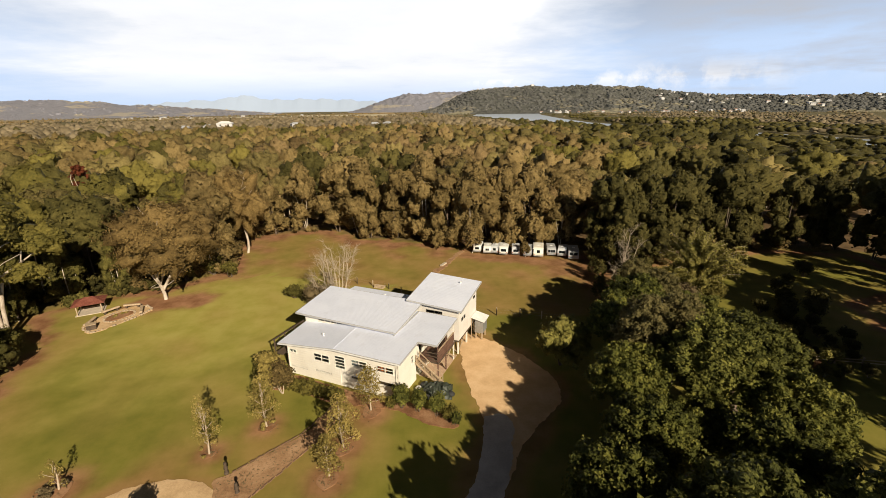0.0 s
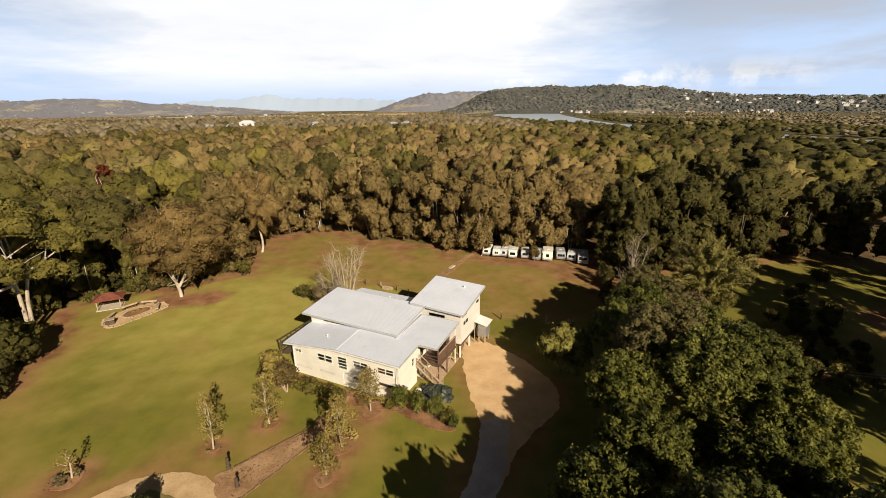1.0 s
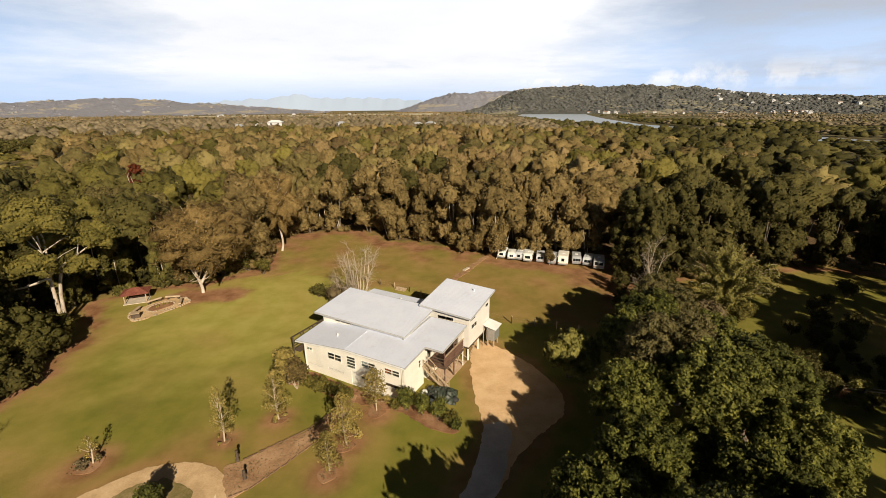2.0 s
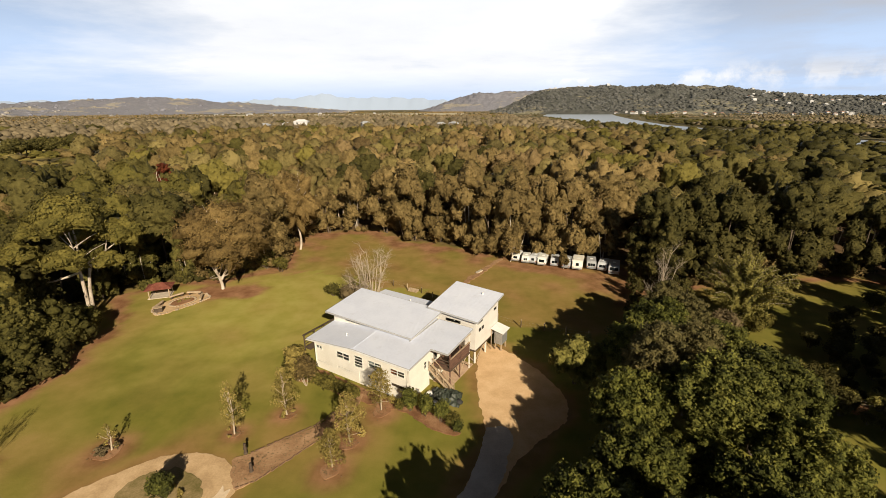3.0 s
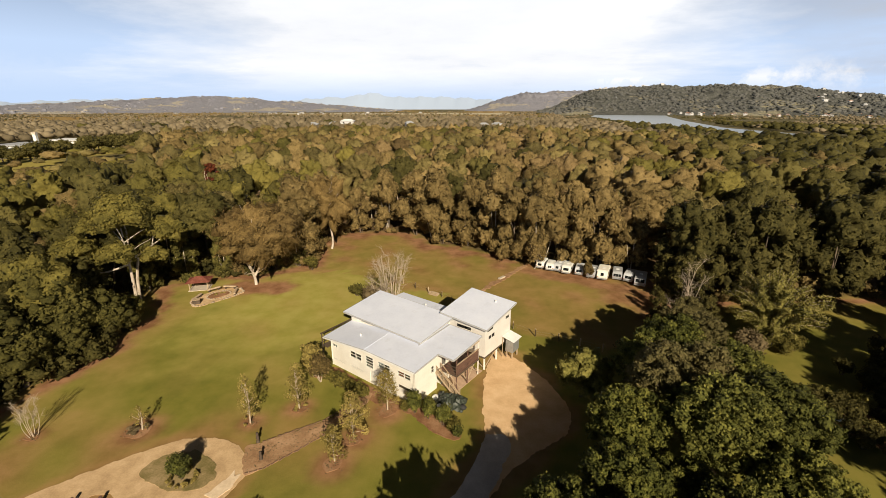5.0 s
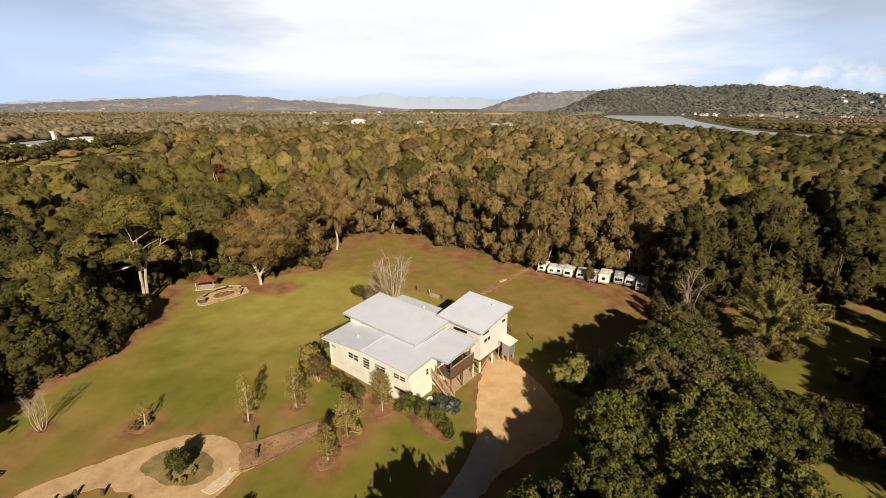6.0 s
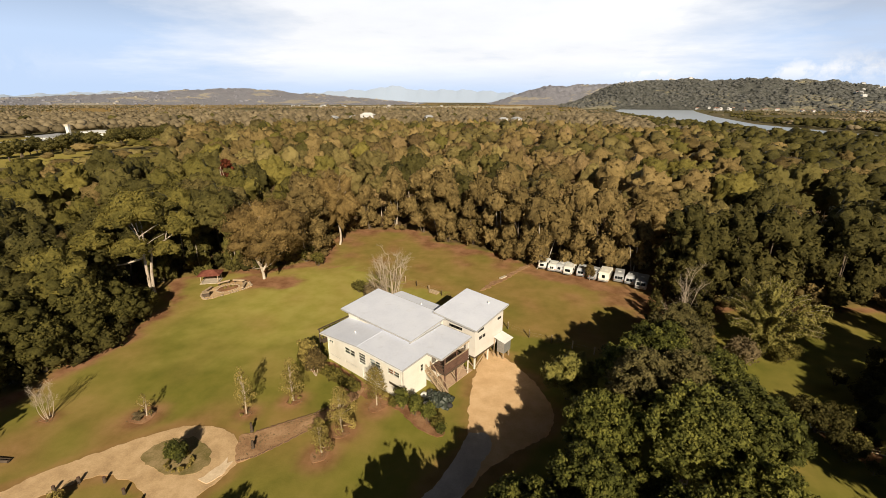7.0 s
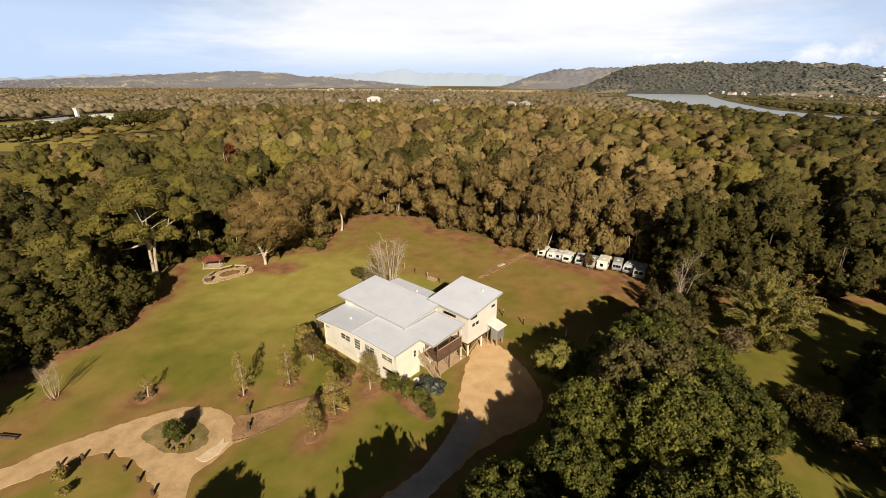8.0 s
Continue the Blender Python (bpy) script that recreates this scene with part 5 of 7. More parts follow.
def undergrowth():
    """Bushes and saplings along the foot of the woodland."""
    r = np.random.default_rng(44)
    pts = CLEARING + CLEARING[:1]
    at = []
    for a, b in zip(pts, pts[1:]):
        L = math.hypot(b[0] - a[0], b[1] - a[1])
        left = a[0] < -44 and b[0] < -44 and b[1] > 20
        for k in range(int(L / (0.35 if left else 1.15))):
            t = r.uniform()
            d = L + 1e-6
            nx, ny = -(b[1] - a[1]) / d, (b[0] - a[0]) / d
            o = r.uniform(0.2, 5) if left else r.uniform(0.2, 7)
            at.append((a[0] + (b[0] - a[0]) * t + nx * o, a[1] + (b[1] - a[1]) * t + ny * o))
    at = np.array(at)
    ok = (at[:, 1] > 24) & ~((at[:, 0] > 5) & (at[:, 0] < 36) & (at[:, 1] > 84) & (at[:, 1] < 95)) & ~((at[:, 0] > 36) & (at[:, 1] < 72)) & ~((at[:, 0] < -49) & (at[:, 0] > -62) & (at[:, 1] > 49) & (at[:, 1] < 70))
    at = at[ok & ((at[:, 0] < -36) | (field(at[:, 0], at[:, 1], 8, 45) > 0.1))]
    n = len(at)
    c = np.repeat(at, 3, 0) + r.normal(size=(n * 3, 2)) * 0.8
    h = np.repeat(r.uniform(0.8, 3.6, n), 3) * r.uniform(0.4, 1.0, n * 3)
    rad0 = r.uniform(0.7, 1.3, n * 3)
    c = np.column_stack([c, np.maximum(h, 0.5)])
    rad = np.stack([rad0, rad0, rad0 * 0.9], 1)
    tint = np.clip(r.normal(0.4, 0.2, n * 3), 0, 1)
    # cores tinted darker to stand for shade within the bushes
    lv = join([clump_leaves(r, c, rad, 26, 0.34, tint, ruffle=0.6), blobs(r, c, rad * 0.74, tint * 0.8)])
    me = tri_mesh("undergrowth", lv[0], lv[1], [M_EUC, M_PINE], np.asarray(lv[0][lv[1][:, 0]][:, 0] < -44, int), tint=lv[2])
    tagged(new("undergrowth", me), "olive bushes and regrowth under the woodland's edge", "undergrowth", kind="stuff")


undergrowth()


def far_crown(seed):
    r = np.random.default_rng(seed)
    n = 4
    c = np.stack([r.uniform(-5.5, 5.5, n), r.uniform(-5.5, 5.5, n), r.uniform(4.5, 8.5, n)], 1)
    return None, blobs(r, c, np.repeat(r.uniform(3.0, 4.8, (n, 1)), 3, 1) * [1, 1, 0.9], r.uniform(0.15, 0.85, n), 1, 0.35)


HORIZON = [far_crown(400 + k) for k in range(8)]
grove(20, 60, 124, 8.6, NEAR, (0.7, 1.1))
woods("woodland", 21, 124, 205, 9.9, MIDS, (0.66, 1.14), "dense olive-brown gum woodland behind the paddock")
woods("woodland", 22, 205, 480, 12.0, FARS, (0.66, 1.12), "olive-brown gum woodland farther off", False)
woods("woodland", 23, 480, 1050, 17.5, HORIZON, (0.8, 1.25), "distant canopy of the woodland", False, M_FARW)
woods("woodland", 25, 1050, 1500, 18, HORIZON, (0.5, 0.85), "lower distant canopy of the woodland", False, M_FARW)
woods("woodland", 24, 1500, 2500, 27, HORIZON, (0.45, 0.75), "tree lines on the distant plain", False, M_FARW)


# ---- caravans along the fence ----
def caravan_material(name, a, b):
    return worn(name, a, b, 0.8, 9, 0.4, 0.4, bump=0.05)


M_VAN = [caravan_material("van_white", (0.66, 0.66, 0.62), (0.78, 0.78, 0.74)), caravan_material("van_cream", (0.72, 0.69, 0.6), (0.82, 0.79, 0.7)),
         caravan_material("van_grey", (0.3, 0.31, 0.32), (0.42, 0.43, 0.44)), caravan_material("van_silver", (0.46, 0.48, 0.5), (0.6, 0.62, 0.64))]
M_VANGLASS = Mat("tinted_acrylic", 0.08, 0.5).color((0.015, 0.018, 0.02)).m
M_STRIPE = [worn("blue_stripe", (0.05, 0.09, 0.16), (0.08, 0.13, 0.22)), worn("tan_stripe", (0.3, 0.2, 0.1), (0.4, 0.28, 0.15)), worn("grey_stripe", (0.12, 0.12, 0.12), (0.18, 0.18, 0.18))]


def caravan(m, w, l, h, skin, stripe, label, rake=0.35, awning=False, glazing=(3, 0.27)):
    """A touring caravan; its end wall looks along -y, the drawbar ahead of it."""
    root = thing("caravan", m, label, "caravan", "caravans along the fence")
    prof = [(-l / 2 + rake, 0.45), (l / 2 - 0.25, 0.45), (l / 2, 0.8), (l / 2 - 0.1, h - 0.35), (l / 2 - 0.45, h - 0.05), (-l / 2 + 0.55 + rake, h), (-l / 2 + 0.1 + rake * 0.6, h - 0.3), (-l / 2, h * 0.5), (-l / 2 + 0.05, 0.7)]
    bm = bmesh.new()
    a = [bm.verts.new((-w / 2, y, z)) for y, z in prof]
    b = [bm.verts.new((w / 2, y, z)) for y, z in prof]
    bm.faces.new(a)
    bm.faces.new(b[::-1])
    for k in range(len(prof)):
        j = (k + 1) % len(prof)
        bm.faces.new((a[k], b[k], b[j], a[j]))
    bmesh.ops.recalc_face_normals(bm, faces=bm.faces)
    bmesh.ops.bevel(bm, geom=bm.edges[:], offset=0.07, segments=2, affect="EDGES")
    part("body", bm, skin, root)
    # end window follows the sloping end wall
    y0, z0, y1, z1 = -l / 2, h * 0.5, -l / 2 + 0.1 + rake * 0.6, h - 0.3
    n = Vector((0, -(z1 - z0), y1 - y0)).normalized()
    p = Vector((0, y0, z0)).lerp(Vector((0, y1, z1)), 0.12) + n * 0.02
    q = Vector((0, y0, z0)).lerp(Vector((0, y1, z1)), 0.88) + n * 0.02
    count, share = glazing
    for k in (np.arange(count) - (count - 1) / 2):
        wd = w * share
        c = k * (wd + 0.05)
        bm = bmesh.new()
        v = [bm.verts.new(x) for x in ((c - wd / 2, p.y, p.z), (c + wd / 2, p.y, p.z), (c + wd / 2, q.y, q.z), (c - wd / 2, q.y, q.z))]
        f = bm.faces.new(v)
        bmesh.ops.solidify(bm, geom=[f], thickness=0.03)
        part("window", bm, M_VANGLASS, root)
    for s in (-1, 1):
        for y in (-l * 0.15, l * 0.2):
            part("window", box(s * w / 2 - 0.02, s * w / 2 + 0.02, y - 0.45, y + 0.45, h * 0.55, h * 0.8), M_VANGLASS, root)
        part("stripe", box(s * w / 2 - 0.004, s * w / 2 + 0.012, -l / 2 + 0.4, l / 2 - 0.4, h * 0.4, h * 0.46), stripe, root)
        wh = new("wheel")
        wh.parent = root
        wh.location = (s * (w / 2 - 0.14), l * 0.08, 0.33)
        bm = bmesh.new()
        bmesh.ops.create_cone(bm, cap_ends=True, segments=18, radius1=0.33, radius2=0.33, depth=0.2, matrix=pose(0, 0, 0, 0, 90, 0))
        bmesh.ops.bevel(bm, geom=bm.edges[:], offset=0.03, segments=1, affect="EDGES")
        part("tyre", bm, M_RUBBER, wh)
        bm = bmesh.new()
        bmesh.ops.create_cone(bm, cap_ends=True, segments=14, radius1=0.19, radius2=0.19, depth=0.215, matrix=pose(0, 0, 0, 0, 90, 0))
        part("rim", bm, M_GALV, wh)
        part("tail_light", box(s * (w / 2 - 0.2) - 0.07, s * (w / 2 - 0.2) + 0.07, -l / 2 - 0.01, -l / 2 + 0.05, 0.78, 0.9), M_REDCLOTH, root)
    part("bumper", box(-w / 2 + 0.05, w / 2 - 0.05, -l / 2 - 0.06, -l / 2 + 0.3, 0.45, 0.62), M_GALV, root)
    for s in (-1, 1):
        part("drawbar", bar((s * 0.6, l / 2 - 0.2, 0.5), (0, l / 2 + 1.1, 0.45), 0.08), M_GALV, root)
    part("jockey_wheel", round_post(0, l / 2 + 1.0, 0, 0.7, 0.05), M_GALV, root)
    part("roof_hatch", box(-0.3, 0.3, -0.3, 0.3, h - 0.08, h + 0.06, 0.02), M_WHITE, root)
    part("door", box(-w / 2 - 0.02, -w / 2 + 0.02, -0.32, 0.3, 0.55, h - 0.35), skin, root)
    if awning:
        part("awning_roll", round_post(0, 0, -l / 2 + 0.5, l / 2 - 0.5, 0.09), M_WHITE, root).matrix_local = pose(-w / 2 - 0.08, 0, h - 0.15, 90, 0, 0)
    return root


VANS = [(10.4, 90.4, 2.0, 4.2, 2.3, 0, 0, "older white caravan with a blue stripe under the trees"),
        (12.3, 89.7, 2.0, 4.0, 2.2, 0, 1, "small white caravan half under low branches"),
        (14.2, 89.0, 2.1, 4.4, 2.35, 3, 2, "silver and white caravan in the row"),
        (15.8, 88.6, 2.1, 4.6, 2.5, 0, 2, "white caravan with a dark end window"),
        (18.2, 88.0, 2.0, 4.4, 2.3, 3, 1, "dull silver caravan behind a leaning branch"),
        (20.8, 87.2, 2.0, 4.6, 2.4, 2, 2, "grey caravan with dusty walls"),
        (22.8, 86.6, 2.4, 5.2, 2.75, 1, 1, "large cream caravan in full sun"),
        (25.5, 87.1, 2.2, 4.6, 2.4, 2, 0, "grey-sided caravan in shade"),
        (27.8, 86.8, 2.2, 4.6, 2.4, 3, 0, "pale silver caravan with a dark window"),
        (29.5, 84.4, 2.5, 5.0, 2.7, 2, 2, "weathered grey caravan at the end of the row")]
for k, (x, y, w, l, h, skin, st_k, lab) in enumerate(VANS):
    glaze = ((1, 0.5), (2, 0.2), (1, 0.34), (1, 0.62), (2, 0.3), (1, 0.4), (1, 0.3), (3, 0.24), (2, 0.3), (2, 0.36))[k]
    caravan(pose(x + 0.4, y + l / 2 - 0.3 + 0.3 * math.sin(k * 3.7), 0, 0, 0, -14 + 6 * math.sin(k * 2.1)), w * 0.83, l, h * 0.75, M_VAN[skin], M_STRIPE[st_k], lab, awning=k in (3, 6), glazing=glaze)


# ---- garden house and fire place ----
def tile_roof_material():
    m = Mat("terracotta_shingles", 0.85, 0.2)
    n1, n2 = m.noise(1.2, 4), m.noise(9, 5)
    m.color(m.ramp(m.math("ADD", m.math("MULTIPLY", n1, 0.5), m.math("MULTIPLY", n2, 0.5)), [(0.36, (0.12, 0.038, 0.026)), (0.5, (0.19, 0.062, 0.042)), (0.64, (0.26, 0.1, 0.068))]))
    m.bump(n2, 0.5, 0.03)
    return m.m


M_SHINGLE = tile_roof_material()
GAZ = pose(-52.9, 65.2, 0, 0, 0, 27)
gaz = thing("gazebo", GAZ @ Matrix.Diagonal((0.82, 0.82, 0.78, 1)), "open timber shelter with a red-brown hipped roof on the lawn's edge", "gazebo")
for x in (-1.9, 1.9):
    for y in (-1.5, 1.5):
        part("post", box(x - 0.08, x + 0.08, y - 0.08, y + 0.08, 0, 2.25), M_TIMBER, gaz)
rf = new("roof")
rf.parent = gaz
# courses of shingles on four hips


def hip_ring(t, dz):
    """The roof's outline at height t between the eaves and the ridge."""
    ax, ay = 2.6 - 1.9 * t, 2.1 - 2.08 * t
    z = 2.12 + 0.93 * t + dz
    return [(-ax, -ay, z), (ax, -ay, z), (ax, ay, z), (-ax, ay, z)]


for k in range(7):
    t0, t1 = k / 7, (k + 1) / 7 + 0.03
    bm = bmesh.new()
    lo, hi = hip_ring(t0, 0.05), hip_ring(min(t1, 1.0), 0.0)
    lo2 = hip_ring(t0, -0.02)
    A = [bm.verts.new(p) for p in lo]
    B = [bm.verts.new(p) for p in hi]
    C = [bm.verts.new(p) for p in lo2]
    for j in range(4):
        i = (j + 1) % 4
        bm.faces.new((A[j], A[i], B[i], B[j]))
        bm.faces.new((C[j], C[i], A[i], A[j]))
    part("shingle_course", bm, M_SHINGLE, rf)
part("ridge_cap", bar((-0.75, 0, 3.07), (0.75, 0, 3.07), 0.2, 0.1), M_SHINGLE, rf)
for y in (-1.5, 1.5):
    part("beam", box(-2.1, 2.1, y - 0.06, y + 0.06, 2.05, 2.25), M_TIMBER, gaz)
part("floor_slab", box(-2.2, 2.2, -1.9, 1.8, -0.1, 0.12), M_CONCRETE, gaz)
part("bench_seat", box(-1.7, 1.7, 1.0, 1.4, 0.48, 0.54), M_TIMBER, gaz)
for x in (-1.4, 1.4):
    part("bench_leg", box(x - 0.05, x + 0.05, 1.1, 1.3, 0.12, 0.48), M_TIMBER, gaz)

PIT = [(-47.4, 57.6), (-45.6, 60.0), (-44.0, 63.0), (-43.6, 65.4), (-45.2, 66.6), (-47.2, 66.6), (-48.6, 65.2), (-50.0, 62.6), (-50.4, 60.4), (-49.4, 58.6)]
sheet("fire_pit_ground", PIT, 0.08, M_GRAVEL, "pale sandy apron around the fire place", "paving", 0.3, 8)
sheet("garden_bed", [(-48.0, 61.2), (-46.4, 61.9), (-45.6, 63.6), (-46.4, 64.6), (-47.8, 64.1), (-48.5, 62.6)], 0.14, M_MULCH, "dark planted oval in the middle of the apron", "garden bed", 0.2, 9)


def stone(r, s):
    bm = bmesh.new()
    bmesh.ops.create_icosphere(bm, subdivisions=1, radius=s)
    for v in bm.verts:
        v.co = Vector((v.co.x * r.uniform(0.75, 1.25), v.co.y * r.uniform(0.75, 1.25), v.co.z * r.uniform(0.5, 0.8)))
    return bm


M_STONE = worn("sandstone", (0.24, 0.18, 0.12), (0.42, 0.33, 0.23), 1.5, 8, 0.9, bump=0.5)
rs = np.random.default_rng(5)
ringw = thing("stone_border", pose(-47.0, 62.9, 0), "low border of rough sandstone round the planted oval", "stone border")
for k in range(26):
    a = k / 26 * 2 * math.pi
    x, y = 1.75 * math.cos(a), 2.05 * math.sin(a)
    c, s = math.cos(-0.5), math.sin(-0.5)
    ob = part("stone", stone(rs, rs.uniform(0.14, 0.27)), M_STONE, ringw)
    ob.location = (x * c - y * s, x * s + y * c, 0.12)
outer = thing("stone_wall", pose(0, 0, 0), "low uneven sandstone wall on the lawn side of the apron", "stone wall")
for (x1, y1), (x2, y2) in zip(PIT[:5] + PIT[-2:], PIT[1:6] + PIT[-1:] + PIT[:1]):
    L = math.hypot(x2 - x1, y2 - y1)
    for k in range(int(L / 0.45)):
        t = (k + 0.5) / int(L / 0.45)
        if rs.uniform() < 0.25:
            continue
        ob = part("stone", stone(rs, rs.uniform(0.15, 0.32)), M_STONE, outer)
        ob.location = (x1 + (x2 - x1) * t, y1 + (y2 - y1) * t, 0.14)


def log_bench(x, y, turn, l=2.4):
    root = thing("log_bench", pose(x, y, 0.06, 0, 0, turn), "split-log bench on stub legs beside the fire place", "bench", "benches at the fire place")
    bm = bmesh.new()
    bmesh.ops.create_cone(bm, cap_ends=True, segments=10, radius1=0.24, radius2=0.22, depth=l, matrix=pose(0, 0, 0.5, 0, 90, 0) @ Matrix.Diagonal((0.7, 1, 1, 1)))
    part("seat", bm, M_TIMBER, root)
    for s in (-0.35, 0.35):
        part("leg", box(s * l - 0.12, s * l + 0.12, -0.15, 0.15, 0, 0.42), M_DTIMBER, root)


for x, y, a in ((-49.3, 64.4, 60), (-47.0, 66.0, 12), (-44.5, 64.3, -62), (-49.6, 60.6, 100)):
    log_bench(x, y, a)
bx = thing("firewood_box", pose(-48.3, 58.9, 0.08, 0, 0, 30), "dark timber firewood box at the apron's corner", "box")
part("body", box(-0.6, 0.6, -0.45, 0.45, 0, 0.75, 0.02), M_DTIMBER, bx)
part("lid", box(-0.65, 0.65, -0.5, 0.5, 0.75, 0.82), M_TIMBER, bx)


def bollard(x, y, h=0.62):
    root = thing("log_bollard", pose(x, y, 0, 0, 0, (x * 57) % 360), "short upright log bollard edging the gravel road", "bollard", "bollards along the road")
    part("log", round_post(0, 0, -0.1, h, 0.16, 12, 0.9), M_DTIMBER, root)
    part("cap", round_post(0, 0, h, h + 0.03, 0.135, 12), M_BROWN, root)


for x, y in ((-29.3, 19.7), (-28.1, 21.1), (-25.8, 21.8), (-22.8, 21.3), (-20.4, 20.7), (-17.9, 20.0)):
    bollard(x, y)


def carved_post(x, y, h):
    bm = bmesh.new()
    z = 0
    for rr, d in ((0.22, 0.25), (0.13, 0.35), (0.19, 0.3), (0.1, 0.25), (0.15, 0.22)):
        k = h / 1.37
        bmesh.ops.create_cone(bm, cap_ends=True, segments=10, radius1=rr, radius2=rr * 0.75, depth=d * k, matrix=Matrix.Translation((0, 0, z + d * k / 2)))
        z += d * k
    me = bpy.data.meshes.new("carved_post")
    bm.to_mesh(me)
    bm.free()
    me.materials.append(M_DTIMBER)
    ob = new("carved_post", me)
    ob.matrix_world = pose(x, y, 0)
    return tagged(ob, "dark carved timber post beside the garden path", "post", "carved posts by the path")


carved_post(-16.9, 31.5, 1.15)
carved_post(-15.1, 29.4, 1.0)

# timber edging of the path
edging = thing("path_edging", pose(0, 0, 0), "row of brown bricks edging the garden path", "edging")
rb = np.random.default_rng(9)
eb = bpy.data.meshes.new("brick")
bm = box(-0.16, 0.16, -0.055, 0.055, 0, 0.1, 0.012)
bm.to_mesh(eb)
bm.free()
eb.materials.append(worn("dark_brick", (0.13, 0.075, 0.045), (0.24, 0.15, 0.095), 1.5, 12, 0.9, bump=0.3))
for line in ([(-16.4, 31.5), (-14.6, 33.3), (-11.7, 36.1), (-10.5, 38.4)], [(-15.6, 27.4), (-14.2, 28.3), (-12.3, 31.2), (-9.7, 35.4)]):
    for (x1, y1), (x2, y2) in zip(line, line[1:]):
        L = math.hypot(x2 - x1, y2 - y1)
        for k in range(int(L / 0.36)):
            t = (k + 0.5) / int(L / 0.36)
            ob = new("brick", eb)
            ob.parent = edging
            ob.matrix_local = pose(x1 + (x2 - x1) * t + rb.normal() * 0.03, y1 + (y2 - y1) * t + rb.normal() * 0.03, 0.02, 0, 0, math.degrees(math.atan2(y2 - y1, x2 - x1)) + rb.normal() * 5)

def litter():
    """Fallen leaves and bark strewn over the garden path and the beds."""
    r = np.random.default_rng(81)
    p = np.column_stack([r.uniform(-18, -8, 5200), r.uniform(27, 42, 5200)])
    p = p[inside(p[:, 0], p[:, 1], PATH_BED)][:420]
    q = np.concatenate([np.array([bx, by]) + r.normal(size=(50, 2)) * bs * 0.5 for bx, by, bs in BEDS])
    at = np.concatenate([np.column_stack([p, np.full(len(p), 0.085)]), np.column_stack([q, np.full(len(q), 0.1)])])
    n = len(at)
    v, f, t = cards(r, at, unit(r.normal(size=(n, 3)) * 0.25 + [0, 0, 1]), r.uniform(0.05, 0.14, n), r.uniform(0.2, 1, n), 1.8)
    tagged(new("leaf_litter", tri_mesh("leaf_litter", v, f, [M_DRY], tint=t)), "brown leaf litter strewn over the path and the mulch", "leaf litter", kind="stuff")


litter()

# ---- fences ----
def fence_run(pts, gap, h, label):
    root = thing("fence", pose(0, 0, 0), label, "fence")
    r = np.random.default_rng(int(abs(pts[0][0]) * 10))
    tops = []
    for (x1, y1), (x2, y2) in zip(pts, pts[1:]):
        n = max(1, int(math.hypot(x2 - x1, y2 - y1) / gap))
        for k in range(n + 1):
            t = k / n
            x, y = x1 + (x2 - x1) * t, y1 + (y2 - y1) * t
            part("post", round_post(x, y, -0.2, h * r.uniform(0.85, 1.1), 0.09, 7), M_TIMBER, root)
            tops.append((x, y))
    for f in (0.4, 0.75):
        for a, b in zip(tops, tops[1:]):
            if a != b:
                part("wire" if h > 1.15 else "rail", bar((*a, h * f), (*b, h * f), 0.006 if h > 1.15 else 0.09), M_GALV if h > 1.15 else M_TIMBER, root)


fence_run([(-18.5, 77.5), (-12.6, 74.5), (-6.7, 71.7), (0.1, 66.0), (7.0, 62.4), (10.5, 60.7), (13.9, 60.1), (20, 58.5)], 2.7, 1.2, "weathered post and wire paddock fence")
woodpile = thing("woodpile", pose(-8.4, 72.3, 0, 0, 0, -22) @ Matrix.Scale(0.7, 4), "low stack of weathered logs at the paddock fence", "woodpile")
for k in range(9):
    z, x = 0.16 + 0.27 * (k // 4), (k % 4) * 0.33 - 0.5 + 0.16 * (k // 4)
    bm = bmesh.new()
    bmesh.ops.create_cone(bm, cap_ends=True, segments=8, radius1=0.16, radius2=0.15, depth=2.6, matrix=pose(0, x, z, 0, 90, 0))
    part("log", bm, M_TIMBER, woodpile)
sheet("track", [(-0.2, 76.5), (0.6, 76.4), (3.5, 82.6), (6.2, 88.6), (7.6, 92), (6.6, 92), (5.2, 88.8), (2.3, 82.8)], 0.06, M_EARTH, "bare earth strip along the old drain", "track", 0.5, 12)
slab = thing("drain_slab", pose(3.0, 83.4, 0.06, 0, 0, 60), "pale concrete slab lying by the drain", "slab")
part("slab", box(-0.9, 0.9, -0.3, 0.3, 0, 0.22, 0.02), M_CONCRETE, slab)


# ---- young trees and shrubs ----
def sapling(seed, h, w, per=26, size=0.14, clumps=18):
    r = np.random.default_rng(seed)
    t = np.linspace(0.22, 0.98, clumps)
    ang = np.arange(clumps) * 2.4
    rr = w * 0.5 * np.sin(math.pi * np.clip(t * 0.85 + 0.12, 0, 1)) * r.uniform(0.35, 1, clumps)
    c = np.stack([rr * np.cos(ang), rr * np.sin(ang), h * t], 1)
    rad0 = w * r.uniform(0.13, 0.2, clumps)
    rad = np.stack([rad0, rad0, rad0 * 1.3], 1)
    tint = np.clip(r.normal(0.5, 0.15, clumps), 0, 1)
    lv = clump_leaves(r, c, rad, int(per * 2.6), size * 0.9, tint)
    wood = [tube(bent((0, 0, -0.2), (r.normal() * 0.15, r.normal() * 0.15, h * 0.95), r, 0.03), np.linspace(0.1, 0.02, 5), 6)]
    for i in range(0, clumps):
        wood.append(tube(bent((0, 0, c[i][2] * 0.72), c[i], r, 0.08), np.linspace(0.03, 0.01, 5), 4))
    return join(wood), lv


